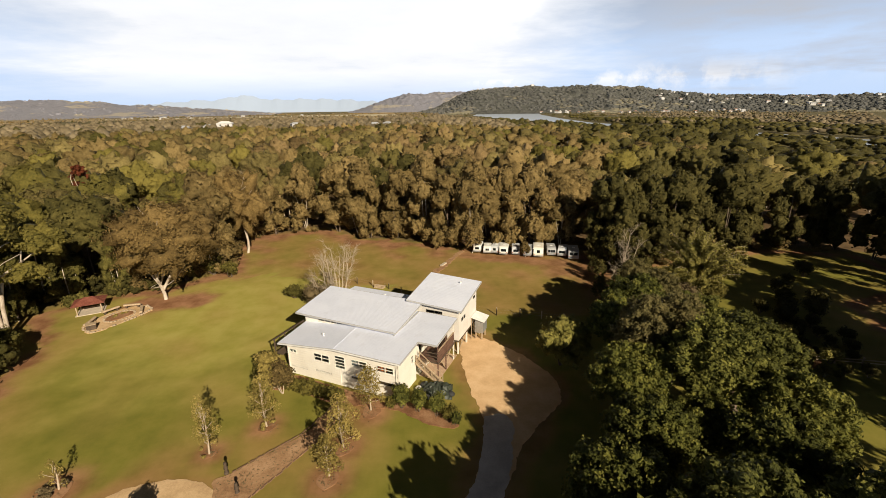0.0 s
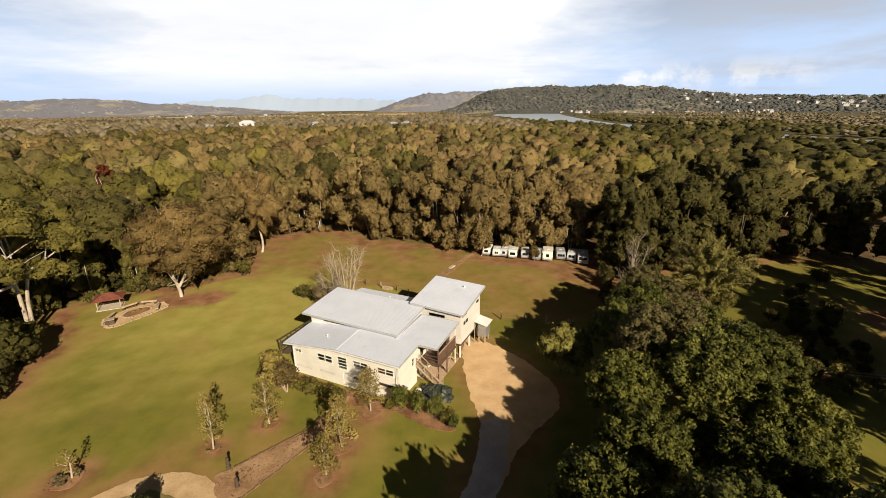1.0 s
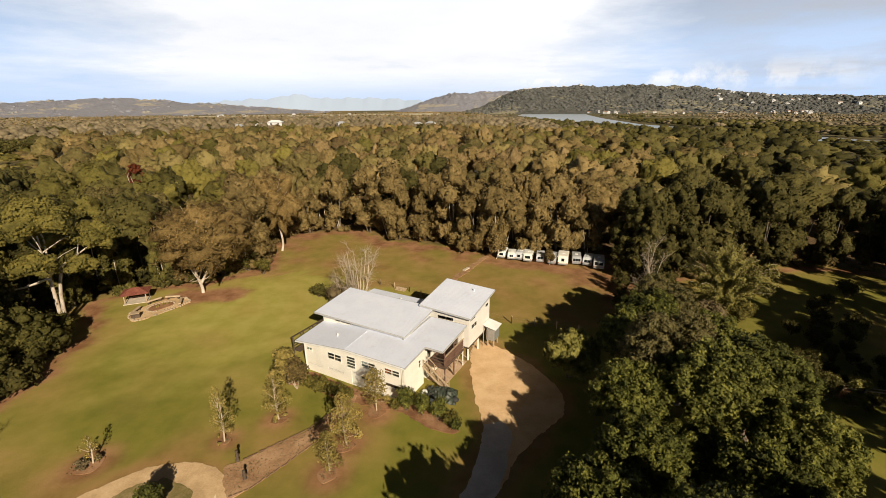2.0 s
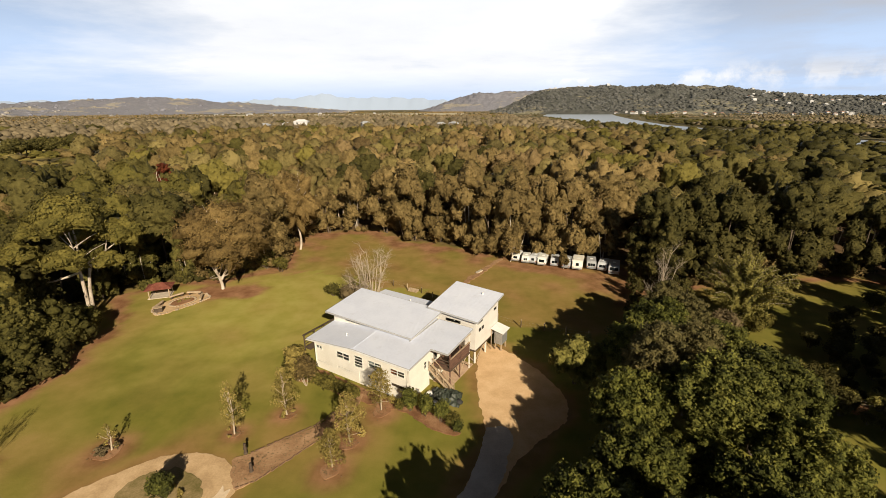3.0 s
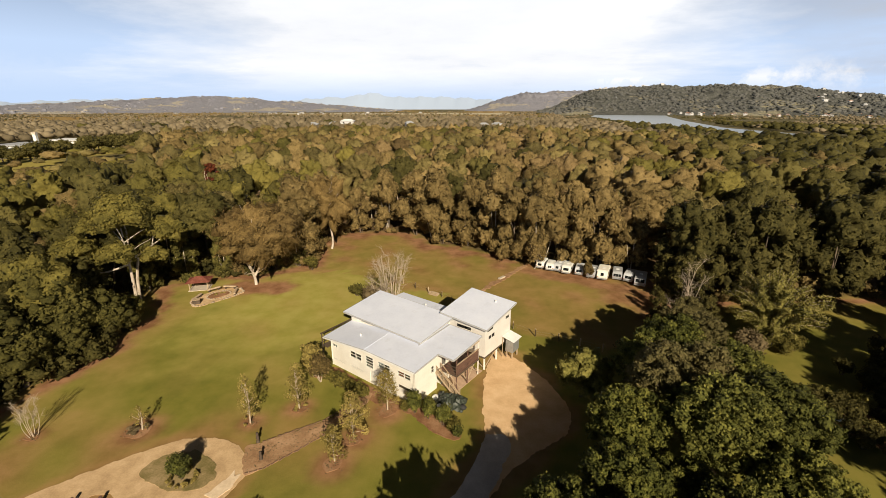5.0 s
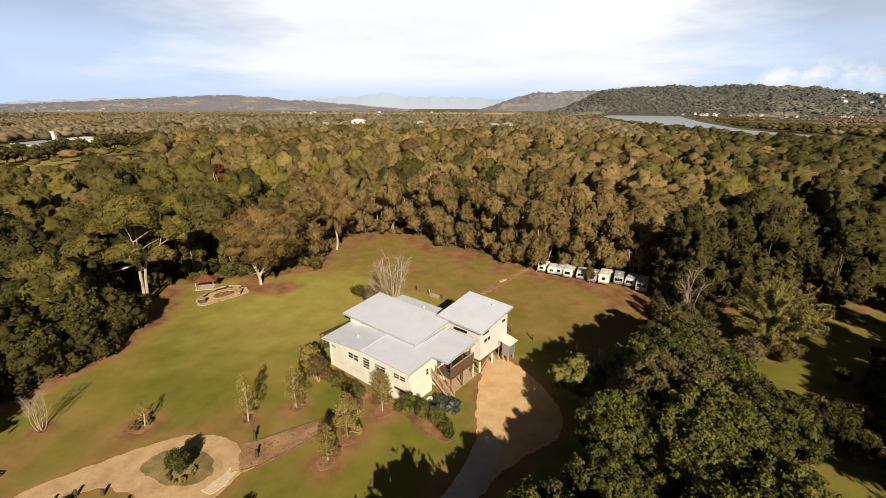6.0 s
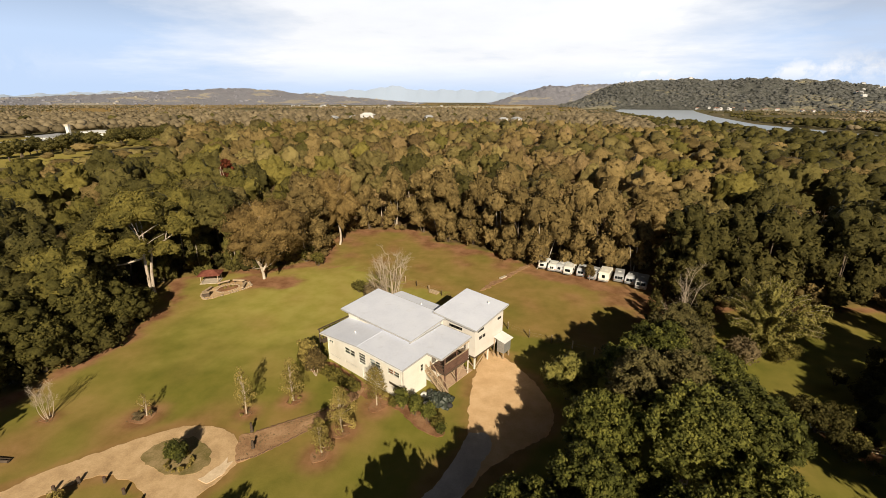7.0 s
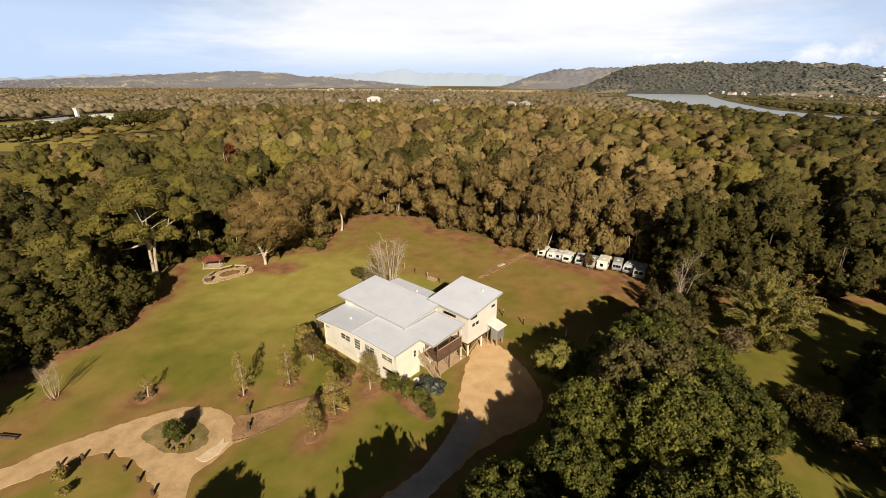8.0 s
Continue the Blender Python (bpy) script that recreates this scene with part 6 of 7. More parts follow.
def mulch(x, y, s, seed):
    r = np.random.default_rng(seed)
    pts = [(x + s * r.uniform(0.8, 1.15) * math.cos(a), y + s * r.uniform(0.8, 1.15) * math.sin(a)) for a in np.linspace(0, 2 * math.pi, 9)[:-1]]
    sheet("garden_bed", pts, 0.04, M_MULCH, "ring of reddish bark mulch round a young tree", "garden bed", 0.18, seed, step=0.4)


LAB = "slender young tree with sparse yellow-green leaves in a mulch ring"
plant("young_tree", *sapling(1, 5.8, 2.3, 18), M_TWIG, M_SAPL, [(-19.5, 33.8, 0, 1.0)], LAB)
plant("young_tree", *sapling(2, 5.6, 2.7, 32), M_TWIG, M_SAPL, [(-15.5, 37.3, 30, 1.0)], LAB)
plant("young_tree", *sapling(3, 5.0, 3.0, 40), M_TWIG, M_SAPL, [(-5.5, 39.4, 80, 1.0)], "bushy young tree with olive leaves before the house")
plant("young_tree", *sapling(4, 5.2, 3.0, 44), M_TWIG, M_SAPL, [(-7.3, 34.2, 10, 1.0)], "leafy young tree with yellow-green foliage on the lawn")
plant("young_tree", *sapling(5, 3.9, 2.5, 34), M_TWIG, M_SAPL, [(-7.9, 30.9, 10, 1.0)], "small leafy tree with olive foliage on the lawn")
plant("young_tree", *sapling(6, 2.8, 1.6, 12, 0.13, 8), M_TWIG, M_SAPL, [(-30.2, 30.2, 10, 1.0)], "spindly young tree in a weedy bed")
for k, (x, y, s) in enumerate(BEDS):
    mulch(x, y, s * 0.85, 40 + k)


def shrub(seed, h, w, clumps=12, per=60, size=0.17):
    r = np.random.default_rng(seed)
    d = unit(r.normal(size=(clumps, 3)))
    c = d * [w * 0.33, w * 0.33, h * 0.28] * r.uniform(0.5, 1, (clumps, 1)) + [0, 0, h * 0.5]
    rad0 = min(w, h) * r.uniform(0.18, 0.28, clumps)
    rad = np.stack([rad0] * 3, 1)
    tint = np.clip(r.normal(0.5, 0.15, clumps), 0, 1)
    # darker cores: shade among the stems is put into their tint
    lv = join([clump_leaves(r, c, rad, per, size, tint), blobs(r, c, rad * 0.7, tint * 0.6)])
    wood = join([tube(bent((0, 0, -0.1), c[i], r, 0.1), np.linspace(0.05, 0.015, 5), 5) for i in range(5)])
    return wood, lv


def bare(seed, h, w, twigs=46, trunk=0.07, stems=5):
    """Leafless stems that fork into spreading branches and fine twigs."""
    r = np.random.default_rng(seed)
    wood, ends = [], []
    for k in range(stems):
        a = k * 2 * math.pi / stems + r.uniform(-0.5, 0.5)
        out = w * 0.5 * r.uniform(0.25, 0.75)
        tip = np.array([math.cos(a) * out, math.sin(a) * out, h * r.uniform(0.62, 0.95)])
        main = bent((math.cos(a) * 0.25, math.sin(a) * 0.25, -0.2), tip, r, 0.05, 7)
        wood.append(tube(main, np.linspace(trunk, trunk * 0.22, 7), 6))
        for j in range(5):
            p = main[r.integers(2, 7)]
            b = a + r.normal() * 0.9
            q = p + np.array([math.cos(b) * w * r.uniform(0.08, 0.26), math.sin(b) * w * r.uniform(0.08, 0.26), h * r.uniform(0.08, 0.26)])
            q[2] = min(q[2], h)
            limb = bent(p, q, r, 0.1, 5)
            wood.append(tube(limb, np.linspace(trunk * 0.36, trunk * 0.12, 5), 5))
            ends += [limb[2], limb[3], limb[4]]
        ends += [main[4], main[5], main[6]]
    for j in range(twigs):
        p = ends[r.integers(len(ends))]
        d = unit(r.normal(size=3) * [1, 1, 0.7] + [0, 0, 0.7] + np.array([p[0], p[1], 0]) / w)
        wood.append(tube(bent(p, p + d * h * r.uniform(0.05, 0.15), r, 0.14, 4), np.linspace(trunk * 0.14, trunk * 0.05, 4), 3))
    return join(wood)


plant("bare_young_tree", bare(3, 4.3, 2.6, 900, 0.04, 7), None, M_TWIG, M_DRY, [(-40.6, 26.8, 0, 1.0)], "leafless pale young tree on the lawn", woodname="trunk")
big_bare = bare(8, 10.6, 6.6, 900, 0.13, 9)
plant("bare_tree", big_bare, None, M_TWIG, M_DRY, [(-13.6, 64.6, 0, 1.0)], "pale multi-stemmed tree without leaves behind the house", woodname="trunk")
plant("shrub", *shrub(41, 4.2, 5.0, 26, 60, 0.2), M_TWIG, M_DRY, [(-17.6, 65.6, 0, 1.0), (-15.0, 64.2, 80, 0.75)], "brown twiggy shrub at the foot of the bare tree", leafname="foliage", woodname="stem", category="shrub")
plant("bare_tree", bare(9, 7.5, 8.0, 420, 0.08), None, M_TWIG, M_DRY, [(-16.8, 65.4, 40, 0.85)], "low spreading leafless tree behind the house", woodname="trunk")
plant("bare_tree", bare(14, 11.0, 6.0, 260, 0.085), None, M_TWIG, M_DRY, [(34.0, 70.8, 40, 0.97), (30.8, 67.6, 160, 0.5)], "bleached dead tree at the paddock's shaded end", woodname="trunk")


S1, S2, S3 = shrub(21, 2.4, 2.2), shrub(22, 1.2, 1.5), shrub(23, 4.6, 2.6, 20, 70, 0.2)
kw = dict(leafname="foliage", woodname="stem", category="shrub")
plant("shrub", *S3, M_TWIG, M_SAPL, [(-17.0, 43.4, 0, 1.25)], "tall olive shrub at the corner of the house", **kw)
plant("shrub", *S3, M_TWIG, M_EUC, [(-15.6, 42.6, 90, 1.1)], "tall brown-green shrub at the corner of the house", **kw)
plant("shrub", *S3, M_DBARK, M_GREEN, [(-18.2, 45.0, 200, 1.0)], "dark green shrub at the corner of the house", **kw)
plant("shrub", *S2, M_DBARK, M_GREEN, [(-15.2, 43.5, 0, 1.25), (-13.9, 43.0, 10, 1.35), (-12.6, 42.3, 60, 1.45), (-11.4, 41.9, 120, 1.3), (-10.2, 41.4, 200, 1.4), (-9.2, 41.0, 250, 1.2)], "low bushy green shrub under the front windows", group="shrubs under the windows", **kw)
plant("shrub", *S1, M_DBARK, M_GREEN, [(-3.4, 39.6, 0, 0.7), (2.6, 37.6, 300, 0.8)], "dark green rounded shrub in the bed beside the house", group="shrubs in the side bed", **kw)
plant("shrub", *S3, M_DBARK, M_FIG, [(-2.3, 39.5, 10, 0.78), (-0.4, 38.9, 120, 0.76), (1.4, 38.3, 200, 0.72)], "tall dark shrub in the bed beside the house", group="shrubs in the side bed", **kw)
plant("shrub", *S1, M_DBARK, M_FIG, [(3.2, 36.9, 10, 0.7)], "glossy low shrub at the end of the side bed", group="shrubs in the side bed", **kw)
plant("shrub", *shrub(24, 3.6, 2.4, 18, 70, 0.2), M_DBARK, M_FIG, [(-20.8, 25.6, 0, 1.0)], "dense dark shrub with pale blooms in the island bed", **kw)
sheet("garden_bed", [(-17.2, 43.6), (-14.4, 43.2), (-11.2, 41.4), (-8.4, 40.6), (-6.4, 40.0), (-4.4, 39.6), (-3.4, 40.4), (-5.2, 41.3), (-8.6, 42.9), (-12.4, 44.7), (-15.6, 46.0)], 0.06, M_MULCH, "reddish mulch bed under the front windows", "garden bed", 0.25, 60)
sheet("garden_bed", [(-3.6, 39.6), (-2.2, 38.9), (0.8, 36.9), (3.2, 36.4), (3.4, 37.6), (-0.4, 39.8), (-2.6, 40.7)], 0.067, M_MULCH, "reddish mulch bed beside the house", "garden bed", 0.25, 61)
plant("shrub", *S1, M_DBARK, M_LAUREL, [(-22.0, 68.6, 0, 1.15), (-20.5, 67.8, 70, 0.85), (-23.3, 69.5, 150, 0.8)], "dark bushy shrub at the foot of the leafless tree", group="shrubs by the leafless tree", **kw)
plant("shrub", *S1, M_DBARK, M_GREEN, [(-41.0, 80.5, 0, 1.9), (-37.0, 79.0, 60, 1.5), (-44.5, 77.5, 100, 1.6)], "dark bushy shrub at the woodland's edge", group="shrubs at the woodland", **kw)

# tarpaulin over a heap by the stairs
def tarp():
    r = np.random.default_rng(31)
    n = 18
    bm = bmesh.new()
    g = [[bm.verts.new(((i / n - 0.5) * 3.6, (j / n - 0.5) * 2.6, 0)) for j in range(n + 1)] for i in range(n + 1)]
    for i in range(n):
        for j in range(n):
            bm.faces.new((g[i][j], g[i + 1][j], g[i + 1][j + 1], g[i][j + 1]))
    for v in bm.verts:
        e = max(abs(v.co.x) / 1.8, abs(v.co.y) / 1.3)
        v.co.z = max(0.03, (1 - e ** 2.2) * 1.0 + 0.5 * noise.noise(v.co * 2.9) + r.normal() * 0.02)
    me = bpy.data.meshes.new("tarpaulin")
    bm.to_mesh(me)
    bm.free()
    me.materials.append(worn("green_tarpaulin", (0.014, 0.019, 0.014), (0.05, 0.06, 0.044), 2, 12, 0.5, 0.35))
    ob = new("tarpaulin", me)
    ob.matrix_world = pose(1.3, 42.2, 0.0, 0, 0, -4)
    return tagged(ob, "crumpled green tarpaulin thrown over a heap by the stairs", "tarpaulin")


tarp()


# ---- bamboo and right-hand garden ----
def bamboo(seed, h, w, culms=34):
    r = np.random.default_rng(seed)
    wood, lv = [], []
    for k in range(culms):
        a, s = r.uniform(0, 2 * math.pi), r.uniform(0.1, 1)
        hh = h * r.uniform(0.65, 1.0)
        t = np.linspace(0, 1, 8)
        out = w * 0.5 * s * (0.15 + 0.85 * t ** 2)
        p = np.stack([np.cos(a) * out, np.sin(a) * out, hh * (t - 0.3 * t ** 4 * s)], 1)
        wood.append(tube(p, np.linspace(0.06, 0.015, 8), 5))
        m = 230
        f = r.uniform(0.0, 1.0, m) ** 0.7
        at = np.stack([np.interp(f, t, p[:, i]) for i in range(3)], 1) + r.normal(size=(m, 3)) * [0.15, 0.15, 0.15] - np.array([0, 0, 0.2])
        nor = unit(np.stack([np.cos(a) + r.normal(size=m), np.sin(a) + r.normal(size=m), np.full(m, 0.9)], 1))
        lv.append(cards(r, at, nor, r.uniform(0.11, 0.19, m), np.clip(0.5 + r.normal() * 0.15 + r.normal(size=m) * 0.1, 0, 1), 3.4))
    return join(wood), join(lv)


BAMBOO = [bamboo(5, 12.5, 14, 120), bamboo(6, 7.5, 13, 70)]
plant("bamboo", join([b[0] for b in BAMBOO]), join([b[1] for b in BAMBOO]), M_TWIG, M_BAMBOO, [(43.5, 66.5, 0, 1.0)], "large feathery yellow-green bamboo clump", "bamboo", leafname="foliage", woodname="culm")
plant("shrub", *shrub(29, 3.2, 4.0, 18, 60, 0.2), M_DBARK, M_GREEN, [(42.2, 64.2, 0, 0.9), (44.6, 63.6, 90, 0.8), (46.4, 64.8, 200, 0.9)], "low green shrub at the foot of the bamboo", **kw)
plant("shrub", *shrub(28, 4.2, 5.0, 22, 60, 0.25), M_TWIG, M_DRY, [(39.5, 62.0, 0, 1.0)], "dry brown twiggy shrub by the bamboo", **kw)
plant("shrub", *S1, M_DBARK, M_BAMBOO, [(47.5, 51.3, 0, 1.1), (46.0, 47.0, 50, 0.9), (48.5, 46.0, 80, 1.1), (44.2, 52.6, 10, 0.9)], "bright leafy shrub in the vegetable plot", group="plot shrubs", **kw)
# dark shrubs; those past y 56 also stand in for shadow on the lawn
plant("shrub", *S1, M_DBARK, M_PINE, [(45.4, 45.6, 5, 0.75), (47.6, 47.6, 75, 0.75), (47.9, 49.4, 15, 0.83), (50.5, 56.0, 0, 1.20), (54.0, 60.0, 50, 1.30), (57.5, 66.0, 80, 1.40), (52.0, 50.0, 10, 0.75), (67.5, 73.5, 30, 1.50), (62, 70, 20, 1.00), (49.6, 52.4, 0, 0.90), (51.0, 54.0, 40, 0.98), (52.4, 52.2, 90, 0.83), (53.6, 54.8, 150, 0.98), (50.2, 47.8, 20, 0.83), (51.6, 46.4, 80, 0.75)], "dark shrub in the shaded garden", group="garden shrubs", **kw)
plant("shrub", *S1, M_DBARK, M_PINE, [(53.4, 48.4, 10, 0.90), (55.0, 51.0, 60, 0.98), (56.2, 57.6, 0, 1.50), (52.2, 57.8, 70, 1.30), (49.8, 59.6, 20, 1.10), (55.6, 62.8, 100, 1.30), (59.6, 61.0, 10, 1.40), (43.7, 53.2, 0, 0.83), (44.4, 51.6, 30, 0.90), (46.2, 52.4, 60, 0.90), (44.4, 45.2, 90, 0.83), (45.6, 43.4, 50, 0.75), (48.2, 43.6, 0, 0.75), (50.4, 43.0, 60, 0.83), (46.6, 42.6, 30, 0.60), (42.2, 50.5, 0, 1.0), (43.0, 48.8, 40, 1.1), (43.6, 46.4, 80, 0.95), (44.6, 47.8, 120, 1.0), (43.8, 44.6, 160, 0.9), (45.2, 49.6, 200, 1.1), (42.6, 52.2, 240, 0.9), (46.2, 50.4, 280, 1.0), (44.2, 50.2, 320, 1.1), (45.8, 46.2, 20, 0.95)], "dark shrub in the shaded garden", group="garden shrubs", **kw)
tank = thing("water_trough", pose(43.8, 49.3, 0, 0, 0, -32), "long pale corrugated garden trough", "trough")
bm = box(-1.1, 1.1, -0.3, 0.3, 0, 0.6, 0.04)
part("body", bm, M_WHITE, tank)
part("rim", box(-1.13, 1.13, -0.33, 0.33, 0.6, 0.64), M_WHITE, tank)
fence_run([(46.4, 46.6), (52.0, 45.4), (58, 44)], 2.5, 1.0, "low garden rail fence by the vegetable plot")
sheet("garden_bed", [(43.2, 50.2), (47.2, 51.2), (48.6, 48.4), (46.6, 45.0), (44.6, 46.2)], 0.06, M_MULCH, "overgrown dark vegetable plot", "garden bed", 0.4, 62)

# regrowth hanging over the caravans
plant("young_gum", *gum(71, 6.5, 4.6, 34, 46, 0.3, base=0.25, limbs=8, trunk=0.09), M_BARK, M_EUC, [(9.2, 90.6, 60, 1.0), (20.0, 87.4, 30, 0.55)],
      "young gum hanging over the parked caravans", "tree", "young gums by the caravans")

# weeds and tufts in the beds
r_w = np.random.default_rng(92)
TUFT = shrub(51, 0.7, 0.9, 7, 26, 0.12)
plant("tuft", *TUFT, M_TWIG, M_DRY, [(-30.6 + r_w.uniform(-1, 1) * 0.9, 30.0 + r_w.uniform(-1, 1) * 0.7, r_w.uniform(0, 360), r_w.uniform(0.6, 1.2)) for _ in range(9)], "dry weedy tuft in a mulch bed", "weed", "weeds in the bed", leafname="foliage", woodname="stem")
plant("tuft", *TUFT, M_DBARK, M_SAPL, [(-20.8 + 1.25 * math.cos(a), 25.6 + 1.1 * math.sin(a), a * 57, 0.7 + 0.3 * math.sin(a * 5)) for a in np.arange(0, 6.2, 0.55)], "low green tuft round the island shrub", "weed", "tufts on the island", leafname="foliage", woodname="stem")
plant("tuft", *TUFT, M_DBARK, M_SAPL, [(x + r_w.normal() * 0.4, y + r_w.normal() * 0.4, r_w.uniform(0, 360), r_w.uniform(0.5, 0.9)) for x, y in ((-19.5, 33.6), (-19.3, 34.0), (-15.4, 36.9), (-15.7, 37.4), (-15.2, 37.6), (-47.6, 62.6), (-46.8, 63.4), (-47.0, 62.2), (-46.3, 63.8))], "green tuft at the foot of a young tree", "weed", "tufts in the beds", leafname="foliage", woodname="stem")

plant("shrub", *S1, M_TWIG, M_SAPL, [(-27.4, 18.6, 40, 0.72), (-25.4, 17.6, 140, 0.5)], "small sparse shrub on the lawn inside the loop road", **kw)
log_heap = thing("fallen_log", pose(-38.8, 20.6, 0, 0, 0, 12), "dark fallen log lying on the worn lawn", "log")
for k, (y, l, rad) in enumerate(((0.0, 3.0, 0.2), (0.34, 2.2, 0.14))):
    bm = bmesh.new()
    bmesh.ops.create_cone(bm, cap_ends=True, segments=9, radius1=rad, radius2=rad * 0.75, depth=l, matrix=pose(0.3 * k, y, rad * 0.9, 0, 90, 0))
    part("log", bm, M_DTIMBER, log_heap)

# rubbish beside the tarpaulin
for k, (x, y, c) in enumerate(((-0.6, 42.6, M_WHITE), (-0.1, 43.3, M_RUBBER), (0.2, 41.2, M_WHITE), (2.9, 41.6, M_RUBBER))):
    bm = bmesh.new()
    bmesh.ops.create_icosphere(bm, subdivisions=2, radius=0.42)
    for v in bm.verts:
        v.co *= 1 + 0.35 * noise.noise(v.co * 3 + Vector((k * 5.0, 0, 0)))
        v.co.z = max(v.co.z * 0.75 + 0.2, 0.0)
    me = bpy.data.meshes.new("sack")
    bm.to_mesh(me)
    bm.free()
    me.materials.append(c)
    ob = new("sack", me)
    ob.matrix_world = pose(x, y, 0, 0, 0, 70 * k)
    tagged(ob, "white plastic sack beside the tarpaulin heap" if c is M_WHITE else "black plastic sack beside the tarpaulin heap", "sack", "sacks by the stairs")

plant("young_gum", *gum(72, 8.0, 5.4, 44, 50, 0.24, base=0.12, limbs=8, trunk=0.1), M_DBARK, M_PINE, [(33.0, 82.0, 90, 1.0), (34.6, 78.6, 10, 1.1), (36.8, 74.6, 200, 1.0), (30.6, 77.0, 60, 0.45), (27.8, 65.9, 20, 0.5), (30.2, 72.6, 130, 0.55), (35.2, 66.6, 250, 0.85), (32.6, 67.6, 80, 0.6), (31.8, 64.0, 170, 0.65)], "dark leafy young tree at the paddock's shaded end", "tree", "young trees by the paddock")


# ---- water and far country ----
def water():
    m = Mat("river_water", 0.3, 0.7)
    # pale base colour carries part of the sky's reflection
    m.color((0.27, 0.31, 0.34))
    m.bump(m.noise(0.25, 3), 0.35, 0.45)
    V, F = [], []
    n = len(RIVER)
    for k in range(n):
        x, y = RIVER[k]
        a, b = RIVER[max(k - 1, 0)], RIVER[min(k + 1, n - 1)]
        d = Vector((b[0] - a[0], b[1] - a[1])).normalized()
        w = RIVER_WIDE[k] / 2 + 4
        V += [(x - d.y * w, y + d.x * w, 0.25), (x + d.y * w, y - d.x * w, 0.25)]
        if k:
            F += [(2 * k - 2, 2 * k - 1, 2 * k + 1), (2 * k - 2, 2 * k + 1, 2 * k)]
    me = tri_mesh("water", np.array(V), np.array(F), [m.m])
    return tagged(new("water", me), "broad calm river reflecting the pale sky", "river", kind="structure")


water()


def hill_material(name, a, b, c):
    m = Mat(name, 0.95, 0.1)
    m.world_place()
    n1, n2, n3 = m.noise(0.004, 5), m.noise(0.045, 6, 0.75), m.noise(0.16, 4, 0.7)
    trees = m.ramp(m.math("ADD", m.math("MULTIPLY", n2, 0.55), m.math("MULTIPLY", n3, 0.45)), [(0.41, a), (0.58, b)])
    cleared = m.ramp(m.math("ADD", m.math("MULTIPLY", n1, 0.85), m.math("MULTIPLY", n2, 0.15)), [(0.545, (0, 0, 0)), (0.575, (1, 1, 1))])
    m.color(m.mix(cleared, trees, c))
    m.bump(n3, 1.0, 7.0)
    return m.m


def ridge(name, rows, near, far, mat, label, crowns=0, seed=1, rough=4.0, crown_mat=None):
    """A long hill: its crest height (m) by bearing (degrees), between two distances."""
    r = np.random.default_rng(seed)
    az = np.array([p[0] for p in rows])
    hh = np.array([p[1] for p in rows])
    A = np.linspace(az[0], az[-1], 260)
    D = np.linspace(near, far, 26)
    t = (D - near) / (far - near)
    prof = np.sin(np.clip(t * 1.25, 0, 1) * math.pi / 2) ** 1.2
    H = np.interp(A, az, hh)
    AA, DD = np.meshgrid(np.radians(A), D)
    X, Y = 8 + DD * np.sin(AA), DD * np.cos(AA)
    Z = prof[:, None] * (H[None] + field(X, Y, 400, seed) * H[None] * 0.06 + field(X, Y, 170, seed + 3) * H[None] * 0.07 * (1 - t[:, None] ** 3)) + field(X, Y, 60, seed + 1) * rough * prof[:, None] - 3
    n = len(A)
    i = (np.arange(len(D) - 1)[:, None] * n + np.arange(n - 1)[None]).ravel()
    F = np.concatenate([np.stack([i, i + 1, i + n + 1], 1), np.stack([i, i + n + 1, i + n], 1)])
    me = tri_mesh(name, np.stack([X, Y, Z], -1).reshape(-1, 3), F, [mat])
    for p in me.polygons:
        p.use_smooth = True
    tagged(new(name, me), label, "hill", kind="structure")
    if crowns:
        # thickest along the crest, where they break the skyline
        i, j, f = np.where(r.uniform(size=crowns) < 0.3, r.integers(17, 23, crowns), r.integers(2, 23, crowns)), r.integers(0, n - 1, crowns), r.uniform(size=crowns)
        g = r.uniform(size=crowns)
        c = np.stack([(q[i, j] * (1 - f) + q[i + 1, j] * f) * (1 - g) + (q[i, j + 1] * (1 - f) + q[i + 1, j + 1] * f) * g for q in (X, Y, Z)], 1) + [0, 0, 0.6]
        keep = (c[:, 2] > 0) & ((field(c[:, 0], c[:, 1], 160, seed + 7) < 0.8) | (c[:, 2] < H.max() * 0.5)) & (river_gap(c[:, 0], c[:, 1]) > 15)
        c = c[keep]
        s = r.uniform(5.0, 10.0, len(c)) * np.where(r.uniform(size=len(c)) < 0.06, 1.5, 1.0)
        hv, hf, ht = blobs(r, c, np.stack([s, s, s * 0.62], 1), np.clip(0.45 + field(c[:, 0], c[:, 1], 110, seed + 9) * 0.28 + r.normal(size=len(c)) * 0.16, 0, 1), 1, 0.3)
        me = tri_mesh("hill_trees", hv, hf, [crown_mat or mat], tint=ht)
        tagged(new("hill_trees", me), "tree crowns on the wooded hill", "woodland", kind="stuff")
    return X, Y, Z


# hill colours are greyed towards blue, with the distance haze mixed in
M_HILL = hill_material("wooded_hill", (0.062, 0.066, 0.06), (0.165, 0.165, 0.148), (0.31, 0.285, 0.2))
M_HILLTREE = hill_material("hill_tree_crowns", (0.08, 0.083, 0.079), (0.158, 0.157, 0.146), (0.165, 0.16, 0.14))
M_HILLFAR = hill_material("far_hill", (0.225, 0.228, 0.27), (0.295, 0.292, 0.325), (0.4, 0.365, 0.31))
